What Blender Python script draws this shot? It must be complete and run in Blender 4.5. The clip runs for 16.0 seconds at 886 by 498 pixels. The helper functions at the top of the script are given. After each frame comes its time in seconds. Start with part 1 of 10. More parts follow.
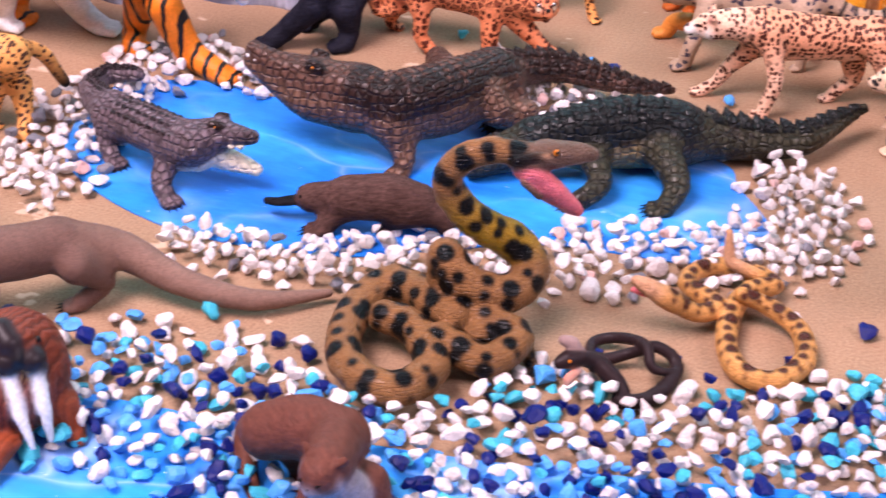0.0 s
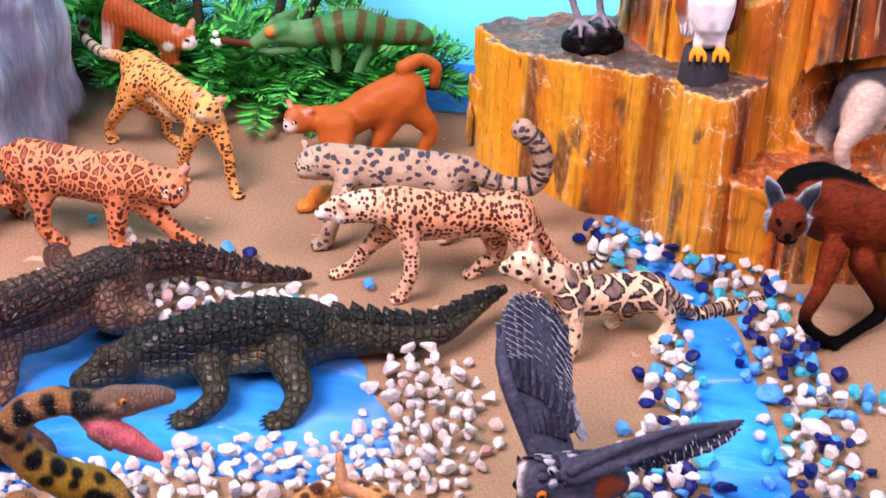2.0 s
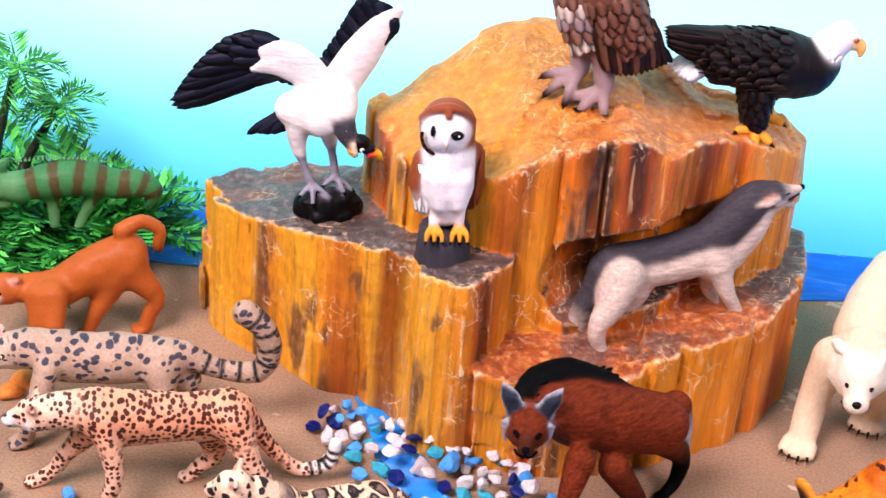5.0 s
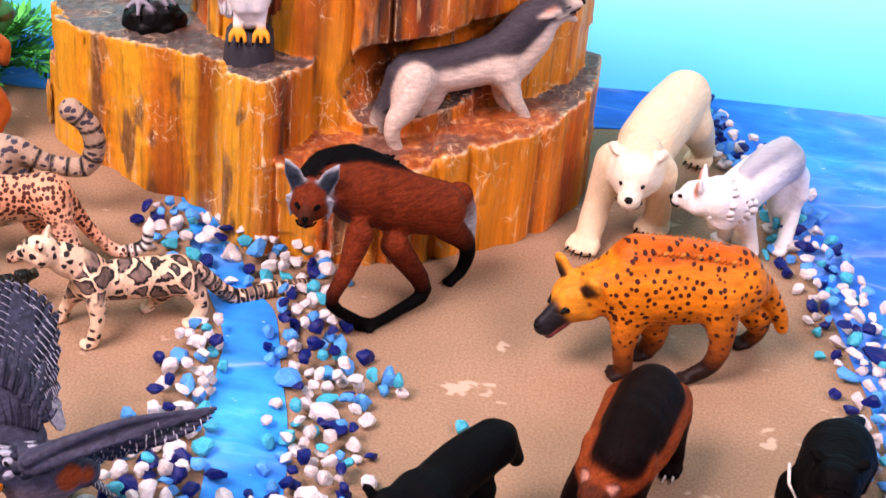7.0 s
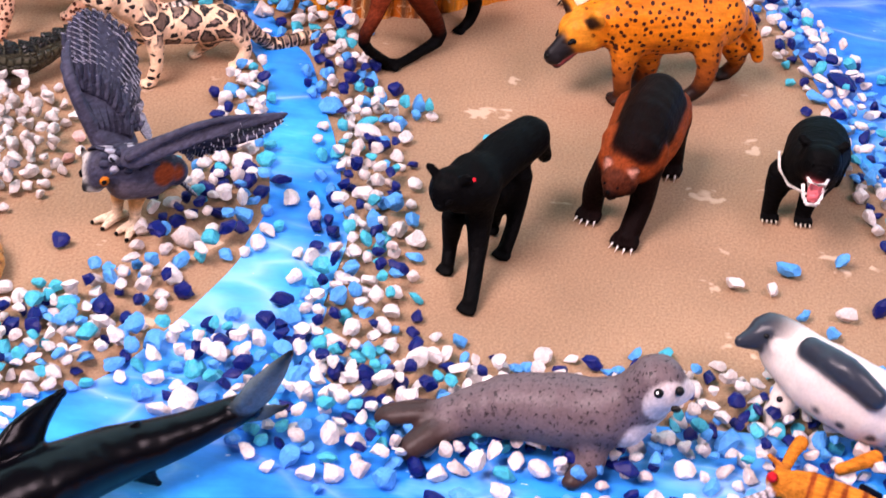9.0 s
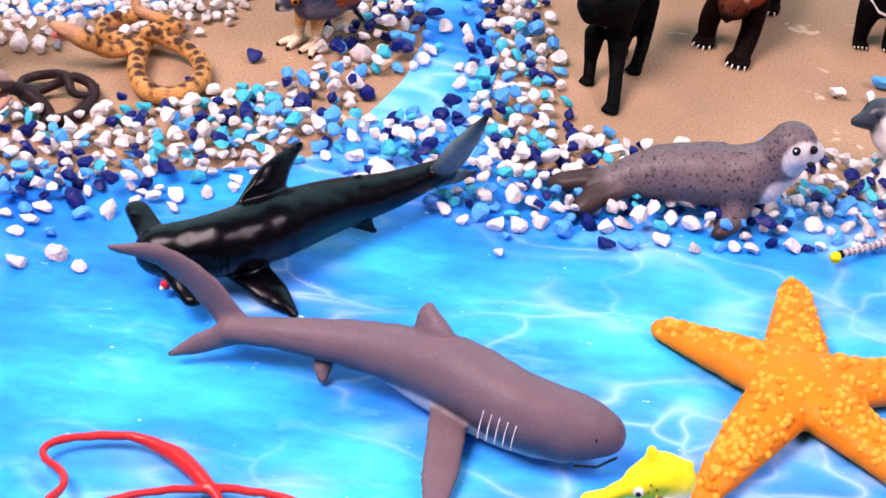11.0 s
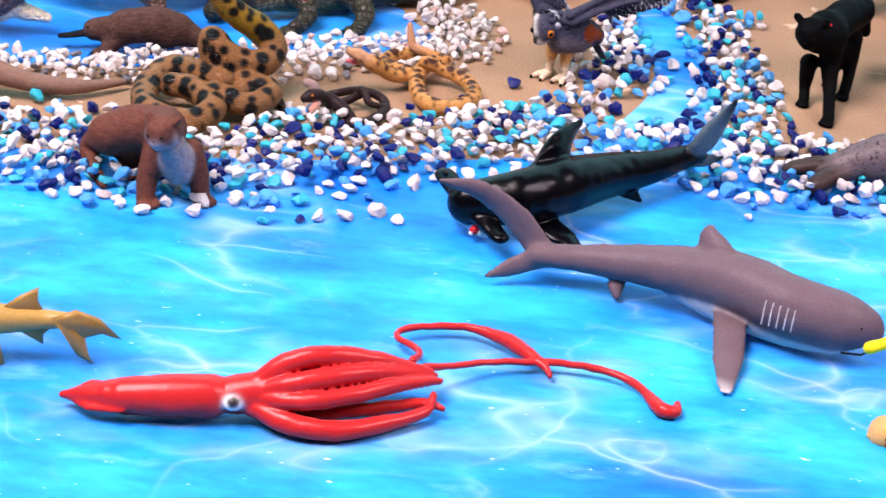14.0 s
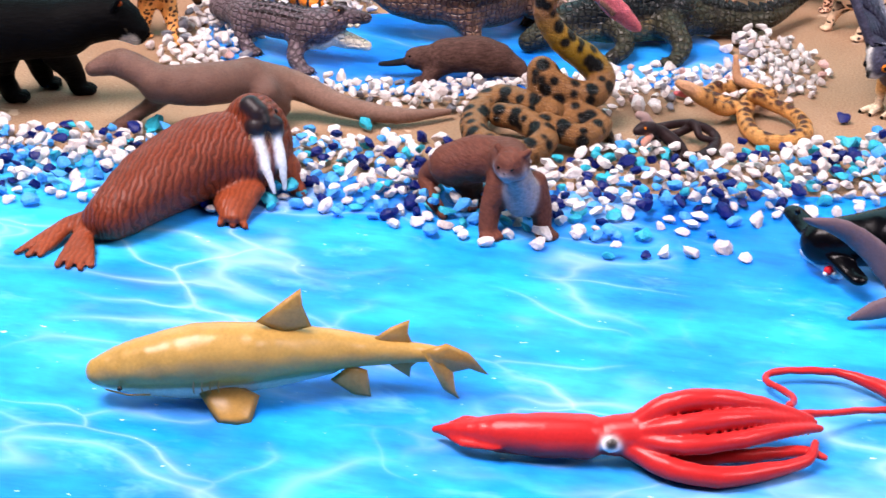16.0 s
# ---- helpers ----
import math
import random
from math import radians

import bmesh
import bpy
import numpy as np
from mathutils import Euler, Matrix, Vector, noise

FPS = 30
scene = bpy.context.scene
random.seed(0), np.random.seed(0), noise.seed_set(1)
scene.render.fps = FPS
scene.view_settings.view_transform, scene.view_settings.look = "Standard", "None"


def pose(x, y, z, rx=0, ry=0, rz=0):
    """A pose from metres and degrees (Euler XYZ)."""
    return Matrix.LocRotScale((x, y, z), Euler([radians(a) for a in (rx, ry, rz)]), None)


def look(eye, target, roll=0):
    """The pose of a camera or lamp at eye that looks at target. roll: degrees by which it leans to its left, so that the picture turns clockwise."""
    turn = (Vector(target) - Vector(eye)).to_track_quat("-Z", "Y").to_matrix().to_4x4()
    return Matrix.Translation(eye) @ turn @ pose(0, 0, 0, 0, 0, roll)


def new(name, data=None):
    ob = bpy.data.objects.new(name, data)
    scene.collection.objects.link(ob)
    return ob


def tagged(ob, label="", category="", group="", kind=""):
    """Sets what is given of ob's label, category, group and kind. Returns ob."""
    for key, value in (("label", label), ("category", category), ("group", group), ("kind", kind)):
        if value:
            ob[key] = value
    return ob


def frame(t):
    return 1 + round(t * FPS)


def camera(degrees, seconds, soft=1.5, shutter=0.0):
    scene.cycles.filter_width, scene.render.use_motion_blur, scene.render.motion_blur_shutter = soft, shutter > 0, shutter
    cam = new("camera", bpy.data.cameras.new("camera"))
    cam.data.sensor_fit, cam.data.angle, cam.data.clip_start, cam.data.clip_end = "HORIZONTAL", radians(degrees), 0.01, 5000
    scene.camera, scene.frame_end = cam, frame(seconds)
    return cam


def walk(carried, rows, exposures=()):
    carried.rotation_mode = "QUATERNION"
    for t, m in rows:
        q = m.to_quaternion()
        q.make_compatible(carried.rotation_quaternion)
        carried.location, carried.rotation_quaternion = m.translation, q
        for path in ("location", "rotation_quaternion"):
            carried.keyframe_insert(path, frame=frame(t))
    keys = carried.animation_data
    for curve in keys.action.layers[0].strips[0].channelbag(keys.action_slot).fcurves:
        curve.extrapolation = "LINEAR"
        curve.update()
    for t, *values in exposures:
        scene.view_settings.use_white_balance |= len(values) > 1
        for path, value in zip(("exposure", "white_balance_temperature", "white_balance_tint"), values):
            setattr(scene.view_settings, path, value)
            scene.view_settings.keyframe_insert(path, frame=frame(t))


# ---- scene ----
# camera and its way
cam = camera(28.59, 16.0, shutter=0.25)
PATH = [
    (0, (-0.00223, -0.51861, 0.33645), (-0.13234, -0.11895, 0.06563), 2.14),
    (0.5, (0.02906, -0.50750, 0.34573), (-0.08070, -0.10078, 0.07641), 2.74),
    (1, (0.05120, -0.49159, 0.35435), (-0.04621, -0.07880, 0.08955), 2.72),
    (1.5, (0.06161, -0.46683, 0.35903), (-0.02782, -0.04939, 0.09876), 2.70),
    (2, (0.04802, -0.43862, 0.36583), (-0.03347, -0.01698, 0.10974), 2.81),
    (2.5, (0.00984, -0.40072, 0.37192), (-0.06115, 0.02236, 0.11508), 3.10),
    (3, (-0.01058, -0.35934, 0.37501), (-0.07013, 0.06401, 0.11573), 3.27),
    (3.5, (-0.01241, -0.33498, 0.38296), (-0.05892, 0.08940, 0.12268), 3.56),
    (4, (0.01561, -0.32777, 0.38950), (-0.02479, 0.09927, 0.13259), 4.00),
    (4.5, (0.04988, -0.32594, 0.39071), (0.01206, 0.10342, 0.13731), 4.66),
    (5, (0.07728, -0.33619, 0.39229), (0.03636, 0.09340, 0.13975), 4.99),
    (5.2, (0.08900, -0.34264, 0.39097), (0.04596, 0.08719, 0.13920), 5.01),
    (7.3, (0.16953, -0.42077, 0.37708), (0.13230, 0.00121, 0.11147), 5.76),
    (7.5, (0.17077, -0.42897, 0.37691), (0.13520, -0.00791, 0.10962), 5.70),
    (8, (0.16410, -0.45217, 0.37658), (0.13766, -0.03414, 0.10355), 5.96),
    (8.5, (0.14354, -0.48269, 0.37093), (0.13165, -0.06891, 0.09050), 6.36),
    (9, (0.12498, -0.51906, 0.36462), (0.12184, -0.10875, 0.07891), 6.44),
    (9.5, (0.10625, -0.55128, 0.36269), (0.10803, -0.14281, 0.07433), 6.36),
    (10, (0.08892, -0.57633, 0.35844), (0.09210, -0.16953, 0.06775), 6.31),
    (10.2, (0.08376, -0.58569, 0.35858), (0.08634, -0.18028, 0.06593), 6.32),
    (12.3, (0.04113, -0.74727, 0.31411), (0.04542, -0.31692, 0.05959), 6.30),
    (12.5, (0.03727, -0.75588, 0.31304), (0.04007, -0.32407, 0.06098), 6.12),
    (13, (0.02904, -0.76807, 0.30932), (0.02408, -0.33196, 0.06482), 5.47),
    (13.5, (0.02182, -0.78351, 0.30782), (0.00416, -0.34159, 0.07459), 4.54),
    (14, (0.01063, -0.78819, 0.30498), (-0.01973, -0.34417, 0.07711), 3.92),
    (14.5, (-0.00393, -0.78903, 0.30126), (-0.04762, -0.34571, 0.07420), 3.38),
    (15, (-0.02138, -0.78895, 0.30043), (-0.07823, -0.34714, 0.07333), 2.98),
    (15.5, (-0.03668, -0.78561, 0.29880), (-0.10867, -0.34505, 0.07358), 2.48),
    (16, (-0.04960, -0.78407, 0.29953), (-0.13518, -0.34519, 0.07578), 2.07),
]
walk(cam, [(t, look(eye, target, roll)) for t, eye, target, roll in PATH],
     exposures=[(0, 0.0, 6500, 39), (2.5, 0.0, 6560, 37), (4.5, 0.0, 6400, 31), (7.5, 0.0, 6900, 40), (9.5, 0.0, 6800, 35), (13, 0.0, 6520, 27), (16, 0.0, 6480, 20)])

# ---- light: one large soft lamp over the table, a smaller fill lamp added on the other side, and a bright white room ----
world = bpy.data.worlds.new("studio")
world.use_nodes = True
scene.world = world
wn = world.node_tree.nodes["Background"]
wn.inputs["Color"].default_value = (1.0, 0.98, 0.96, 1)
wn.inputs["Strength"].default_value = 0.012


def area_lamp(name, eye, target, size, watts, colour):
    data = bpy.data.lights.new(name, "AREA")
    data.shape, data.size, data.energy, data.color = "DISK", size, watts, colour
    ob = new(name, data)
    ob.matrix_world = look(eye, target)
    return tagged(ob, "large round soft unseen lamp over the table, for key and added fill", "lamp", kind="structure")


area_lamp("key_lamp", (-0.55, -0.55, 1.25), (-0.02, 0.02, 0.0), 0.75, 42.0, (1.0, 0.91, 0.88))
# fill added to brighten the right side and soften shadows; no such lamp known
area_lamp("fill_lamp", (0.9, -0.5, 1.0), (0.05, 0.05, 0.0), 0.6, 13.5, (1.0, 0.90, 0.93))

# ---- materials ----


def material(name):
    m = bpy.data.materials.new(name)
    m.use_nodes = True
    return m, m.node_tree.nodes, m.node_tree.links, m.node_tree.nodes["Principled BSDF"]


def add(nodes, kind, **values):
    n = nodes.new(kind)
    for key, value in values.items():
        n.inputs[key.replace("_", " ")].default_value = value
    return n


def ramp(nodes, links, source, *stops, constant=False):
    n = nodes.new("ShaderNodeValToRGB")
    e = n.color_ramp.elements
    while len(e) < len(stops):
        e.new(0.5)
    for el, (at, colour) in zip(e, stops):
        el.position = at
        el.color = (colour, colour, colour, 1) if isinstance(colour, (int, float)) else (*colour[:3], 1)
    if constant:
        n.color_ramp.interpolation = "CONSTANT"
    links.new(source, n.inputs["Fac"])
    return n.outputs["Color"]


def mix(nodes, links, fac, a, b, mode="MIX"):
    n = nodes.new("ShaderNodeMix")
    n.data_type, n.blend_type = "RGBA", mode
    for socket, value in ((n.inputs[0], fac), (n.inputs[6], a), (n.inputs[7], b)):
        if hasattr(value, "is_output"):
            links.new(value, socket)
        else:
            socket.default_value = value if isinstance(value, (int, float)) else (*value[:3], 1)
    return n.outputs[2]


def calc(nodes, links, op, a, b=0.0):
    n = nodes.new("ShaderNodeMath")
    n.operation = op
    for socket, value in ((n.inputs[0], a), (n.inputs[1], b)):
        if hasattr(value, "is_output"):
            links.new(value, socket)
        else:
            socket.default_value = value
    return n.outputs[0]


def place(nodes, links, scale=(1, 1, 1), warp=0.0, warp_scale=200.0, turn=(0, 0, 0)):
    """Object coordinates, stretched, and stirred a little."""
    tc = nodes.new("ShaderNodeTexCoord")
    mp = add(nodes, "ShaderNodeMapping", Scale=scale, Rotation=turn)
    links.new(tc.outputs["Object"], mp.inputs["Vector"])
    if not warp:
        return mp.outputs[0]
    nz = add(nodes, "ShaderNodeTexNoise", Scale=warp_scale)
    links.new(mp.outputs[0], nz.inputs["Vector"])
    sub = nodes.new("ShaderNodeVectorMath")
    sub.operation = "MULTIPLY_ADD"
    links.new(nz.outputs["Color"], sub.inputs[0])
    sub.inputs[1].default_value = (warp, warp, warp)
    links.new(mp.outputs[0], sub.inputs[2])
    return sub.outputs[0]


def noise_tex(nodes, links, at, scale, detail=3.0, rough=0.5):
    n = add(nodes, "ShaderNodeTexNoise", Scale=scale, Detail=detail, Roughness=rough)
    links.new(at, n.inputs["Vector"])
    return n.outputs["Fac"]


def cells(nodes, links, at, scale, feature="F1", random=1.0):
    n = nodes.new("ShaderNodeTexVoronoi")
    n.feature = feature
    n.inputs["Scale"].default_value = scale
    n.inputs["Randomness"].default_value = random
    links.new(at, n.inputs["Vector"])
    return n


def bump(nodes, links, bsdf, height, strength, distance):
    n = add(nodes, "ShaderNodeBump", Strength=strength, Distance=distance)
    links.new(height, n.inputs["Height"])
    links.new(n.outputs[0], bsdf.inputs["Normal"])


def coat(name, pattern="plain", dark=(0.012, 0.009, 0.008), scale=230.0, size=0.34, rough=0.5, relief=0.35, grain=900.0, inner=None, stretch=(1, 1, 1), fine=0.0, gloss=0.22, warp=0.0012, random=0.85, small=None, vary=1.0, groove_shade=0.8):
    """The painted surface of a figurine: its coat colours, with spots, clouds, stripes or scales where the coat bears
    them, and shade painted into its grooves.
    """
    m, nodes, links, bsdf = material(name)
    attr = nodes.new("ShaderNodeAttribute")
    attr.attribute_name = "coat"
    base, bears = attr.outputs["Color"], attr.outputs["Alpha"]
    at = place(nodes, links, stretch, warp, 260.0)
    plain = place(nodes, links)
    tone = noise_tex(nodes, links, plain, 130.0, 4.0)
    base = mix(nodes, links, vary, base, ramp(nodes, links, tone, (0.25, 0.84), (0.75, 1.10)), "MULTIPLY")
    tiny = noise_tex(nodes, links, plain, grain, 2.0)
    base = mix(nodes, links, 0.6 * vary, base, ramp(nodes, links, tiny, (0.3, 0.72), (0.7, 1.2)), "MULTIPLY")
    height = tiny
    if small:  # little spots on the face and legs
        few = ramp(nodes, links, bears, (0.10, 0.0), (0.16, 1.0), (0.6, 1.0), (0.7, 0.0))
        dots = ramp(nodes, links, cells(nodes, links, at, small[0], random=0.8).outputs["Distance"], (small[1], 1.0), (small[1] + 0.08, 0.0))
        base = mix(nodes, links, calc(nodes, links, "MULTIPLY", dots, few), base, dark)
        bears = ramp(nodes, links, bears, (0.6, 0.0), (0.8, 1.0))
    if pattern in ("spots", "cloud"):
        v = cells(nodes, links, at, scale, random=random)
        d = v.outputs["Distance"]
        if pattern == "spots":
            mask = ramp(nodes, links, d, (size, 1.0), (size + 0.07, 0.0))
        else:
            e = cells(nodes, links, at, scale, "DISTANCE_TO_EDGE", random).outputs["Distance"]
            inside = ramp(nodes, links, e, (size * 0.75, 0.0), (size, 1.0))
            clouds = mix(nodes, links, ramp(nodes, links, noise_tex(nodes, links, plain, 420.0, 3.0), (0.4, 0.0), (0.6, 1.0)), inner or (0.2, 0.13, 0.09), dark)
            base = mix(nodes, links, calc(nodes, links, "MULTIPLY", inside, bears), base, mix(nodes, links, 0.45, inner or (0.2, 0.13, 0.09), clouds))
            gaps = ramp(nodes, links, noise_tex(nodes, links, plain, scale * 2.5, 1.0), (0.33, 0.0), (0.40, 1.0))
            ring = ramp(nodes, links, e, (size * 0.6, 0.0), (size * 0.8, 1.0), (size * 1.5, 1.0), (size * 1.9, 0.0))
            mask = mix(nodes, links, 1.0, ring, gaps, "MULTIPLY")
        base = mix(nodes, links, calc(nodes, links, "MULTIPLY", mask, bears), base, dark)
    elif pattern == "stripes":
        w = add(nodes, "ShaderNodeTexWave", Scale=scale, Distortion=2.2, Detail=2.0, Detail_Scale=1.2)
        links.new(at, w.inputs["Vector"])
        mask = ramp(nodes, links, w.outputs["Fac"], (size, 1.0), (size + 0.12, 0.0))
        base = mix(nodes, links, calc(nodes, links, "MULTIPLY", mask, bears), base, dark)
    elif pattern == "scales":
        edge = cells(nodes, links, at, scale, "DISTANCE_TO_EDGE", random).outputs["Distance"]
        rim = ramp(nodes, links, edge, (0.02, 0.0), (0.22, 1.0))
        # crevice shade painted in: colour darker between the scales, lighter on their crowns
        base = mix(nodes, links, calc(nodes, links, "MULTIPLY", bears, groove_shade), base, mix(nodes, links, 1.0, base, ramp(nodes, links, edge, (0.03, 0.22), (0.15, 0.85), (0.34, 1.1), (0.5, 1.4)), "MULTIPLY"))
        height = rim
        spots = ramp(nodes, links, noise_tex(nodes, links, plain, scale * 0.28, 2.0), (0.60, 0.0), (0.66, 1.0))
        base = mix(nodes, links, calc(nodes, links, "MULTIPLY", spots, calc(nodes, links, "MULTIPLY", bears, size)), base, dark)
    elif pattern == "wrinkle":
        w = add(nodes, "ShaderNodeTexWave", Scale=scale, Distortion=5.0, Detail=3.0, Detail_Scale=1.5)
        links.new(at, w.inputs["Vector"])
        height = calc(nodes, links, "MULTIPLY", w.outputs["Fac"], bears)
        # shade of the creases put into the colour as dark lines along the wrinkles
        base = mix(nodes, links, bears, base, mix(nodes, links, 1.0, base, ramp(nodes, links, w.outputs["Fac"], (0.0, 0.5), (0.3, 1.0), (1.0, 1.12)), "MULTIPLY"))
    elif pattern == "mottle":
        mask = ramp(nodes, links, noise_tex(nodes, links, plain, scale, 3.0, 0.7), (size, 0.0), (size + 0.06, 1.0))
        base = mix(nodes, links, calc(nodes, links, "MULTIPLY", mask, bears), base, dark)
    if fine:
        hair = noise_tex(nodes, links, place(nodes, links, (0.25, 1, 1)), fine, 3.0, 0.6)
        # hair streaks, with the shade between strands put into the colour
        base = mix(nodes, links, 0.7 * vary, base, ramp(nodes, links, hair, (0.32, 0.4), (0.7, 1.3)), "MULTIPLY")
        height = hair
    links.new(base, bsdf.inputs["Base Color"])
    bsdf.inputs["Roughness"].default_value = rough
    bsdf.inputs["Specular IOR Level"].default_value = gloss
    bump(nodes, links, bsdf, height, relief, 0.0006)
    return m


# ---- shaping tools ----
PAINT = {
    "quill": (0.0072, 0.005, 0.005, 0), "quillbrown": (0.0198, 0.011, 0.0094, 0), "condorquill": (0.15, 0.056, 0.032, 0), "condorlight": (0.22, 0.1, 0.065, 0), "condordark": (0.022, 0.0088, 0.0066, 0),
    "navyquill": (0.0033, 0.0044, 0.011, 0), "navylight": (0.0088, 0.011, 0.0231, 0), "chestnutquill": (0.22, 0.048, 0.014, 0), "owlquill": (0.026, 0.026, 0.048, 0), "owlquillpale": (0.40, 0.40, 0.48, 0),
    "white": (0.8, 0.77, 0.72, 0), "cream": (0.72, 0.58, 0.4, 0), "creamspot": (0.72, 0.52, 0.32, 0.4), "black": (0.0019, 0.0019, 0.0022, 0),
    "leopard": (0.74, 0.33, 0.18, 1), "paleleopard": (0.82, 0.50, 0.34, 0.4), "jaguar": (0.74, 0.255, 0.11, 1), "palejaguar": (0.74, 0.235, 0.10, 0.4),
    "cheetah": (0.74, 0.32, 0.085, 1), "cheetahface": (0.82, 0.4, 0.11, 0.4), "cougar": (0.391, 0.091, 0.015, 0),
    "snow": (0.42, 0.285, 0.195, 1), "snowlight": (0.50, 0.37, 0.27, 0.4), "orange": (0.6, 0.2, 0.03, 0), "clouded": (0.78, 0.52, 0.34, 1), "cloudedlight": (0.78, 0.54, 0.36, 0.4),
    "maned": (0.155, 0.025, 0.008, 0), "maneddark": (0.07, 0.0175, 0.0084, 0), "wolfgrey": (0.052, 0.046, 0.054, 0), "wolfpale": (0.60, 0.48, 0.39, 0),
    "bear": (0.72, 0.57, 0.38, 0), "bearwhite": (0.78, 0.7, 0.55, 0), "arctic": (0.8, 0.78, 0.76, 0), "arcticgrey": (0.4, 0.4, 0.44, 0),
    "hyena": (0.74, 0.20, 0.006, 1), "hyenaleg": (0.26, 0.062, 0.008, 1), "hyenadark": (0.0165, 0.0072, 0.0055, 0), "hyenaface": (0.76, 0.27, 0.02, 0),
    "wolverine": (0.0055, 0.0019, 0.0017, 0), "rust": (0.25, 0.045, 0.010, 0), "redbrown": (0.085, 0.020, 0.009, 0), "pink": (0.75, 0.16, 0.18, 0), "red": (0.62, 0.02, 0.03, 0),
    "owlgrey": (0.052, 0.052, 0.086, 0), "anacondahead": (0.15, 0.082, 0.055, 0.6), "owlpale": (0.125, 0.105, 0.135, 0), "tan": (0.72, 0.38, 0.14, 0), "foot": (0.8, 0.62, 0.44, 0),
    "croc": (0.115, 0.057, 0.041, 1), "croclight": (0.170, 0.090, 0.060, 1), "crocdark": (0.030, 0.015, 0.012, 1), "green": (0.045, 0.042, 0.026, 1), "greendark": (0.013, 0.015, 0.015, 1), "greenlight": (0.30, 0.215, 0.095, 1),
    "caiman": (0.145, 0.105, 0.120, 1), "caimandark": (0.03, 0.02, 0.023, 1), "jaw": (0.78, 0.7, 0.54, 0), "platypus": (0.085, 0.044, 0.036, 0), "bill": (0.011, 0.0099, 0.0121, 0),
    "anaconda": (0.25, 0.115, 0.042, 1), "anacondayellow": (0.46, 0.25, 0.02, 0.8), "cobra": (0.022, 0.012, 0.013, 0), "cobralight": (0.3, 0.2, 0.18, 0), "rattle": (0.62, 0.29, 0.085, 1), "rattlepale": (0.54, 0.279, 0.15, 0),
    "lizard": (0.165, 0.084, 0.062, 1), "lizardlight": (0.235, 0.130, 0.095, 1), "walrus": (0.165, 0.03, 0.012, 1), "walruslight": (0.235, 0.046, 0.016, 0.5), "muzzle": (0.0165, 0.011, 0.0132, 0), "ivory": (0.85, 0.83, 0.8, 0),
    "otter": (0.125, 0.042, 0.028, 0), "ottergrey": (0.32, 0.272, 0.288, 0), "hammer": (0.0012, 0.0012, 0.0022, 0), "hammergrey": (0.085, 0.125, 0.15, 0), "hammerwhite": (0.62, 0.64, 0.66, 0),
    "sharkgrey": (0.135, 0.090, 0.106, 0), "sharkpale": (0.52, 0.48, 0.5, 0), "lemon": (0.42, 0.25, 0.065, 0), "lemondark": (0.37, 0.205, 0.050, 0), "lemonpale": (0.75, 0.66, 0.5, 0),
    "seal": (0.125, 0.090, 0.098, 1), "sealpale": (0.62, 0.56, 0.55, 0), "sealdark": (0.040, 0.022, 0.020, 0), "harp": (0.70, 0.62, 0.57, 0), "harpdark": (0.0245, 0.0315, 0.0455, 0),
    "squid": (0.52, 0.020, 0.020, 0), "squidpale": (0.8, 0.3, 0.28, 0), "star": (0.74, 0.19, 0.008, 0), "starlight": (0.86, 0.31, 0.03, 0), "yellow": (0.9, 0.7, 0.01, 0), "horsepale": (0.85, 0.82, 0.66, 0), "horsegrey": (0.6, 0.54, 0.56, 0),
    "cat": (0.4, 0.085, 0.018, 1), "chameleon": (0.035, 0.185, 0.060, 1), "chameleonlight": (0.085, 0.25, 0.095, 1), "chestnut": (0.25, 0.055, 0.015, 0), "barn": (0.82, 0.78, 0.74, 0), "stump": (0.042, 0.0392, 0.0476, 0),
    "vulture": (0.8, 0.76, 0.7, 0), "navy": (0.0039, 0.005, 0.0121, 1), "leggrey": (0.26, 0.25, 0.3, 0), "condor": (0.14, 0.05, 0.028, 1), "condorfoot": (0.3, 0.2, 0.19, 0), "eagle": (0.0066, 0.0044, 0.0039, 1), "beak": (0.85, 0.42, 0.1, 0),
    "talon": (0.75, 0.3, 0.02, 0), "tiger": (0.78, 0.19, 0.01, 1), "ape": (0.0165, 0.0165, 0.0264, 0), "apegreen": (0.042, 0.07, 0.0595, 0), "shrimp": (0.62, 0.2, 0.02, 1), "eyewhiteglint": (0.85, 0.85, 0.82, 0), "amber": (0.55, 0.16, 0.01, 0), "rattledark": (0.0165, 0.0044, 0.0028, 1), "rattlebrown": (0.07, 0.014, 0.007, 1), "chameleonband": (0.075, 0.060, 0.022, 1), "hyenaback": (0.62, 0.115, 0.004, 1), "earpink": (0.55, 0.25, 0.18, 0), "clawbone": (0.75, 0.68, 0.55, 0),
}


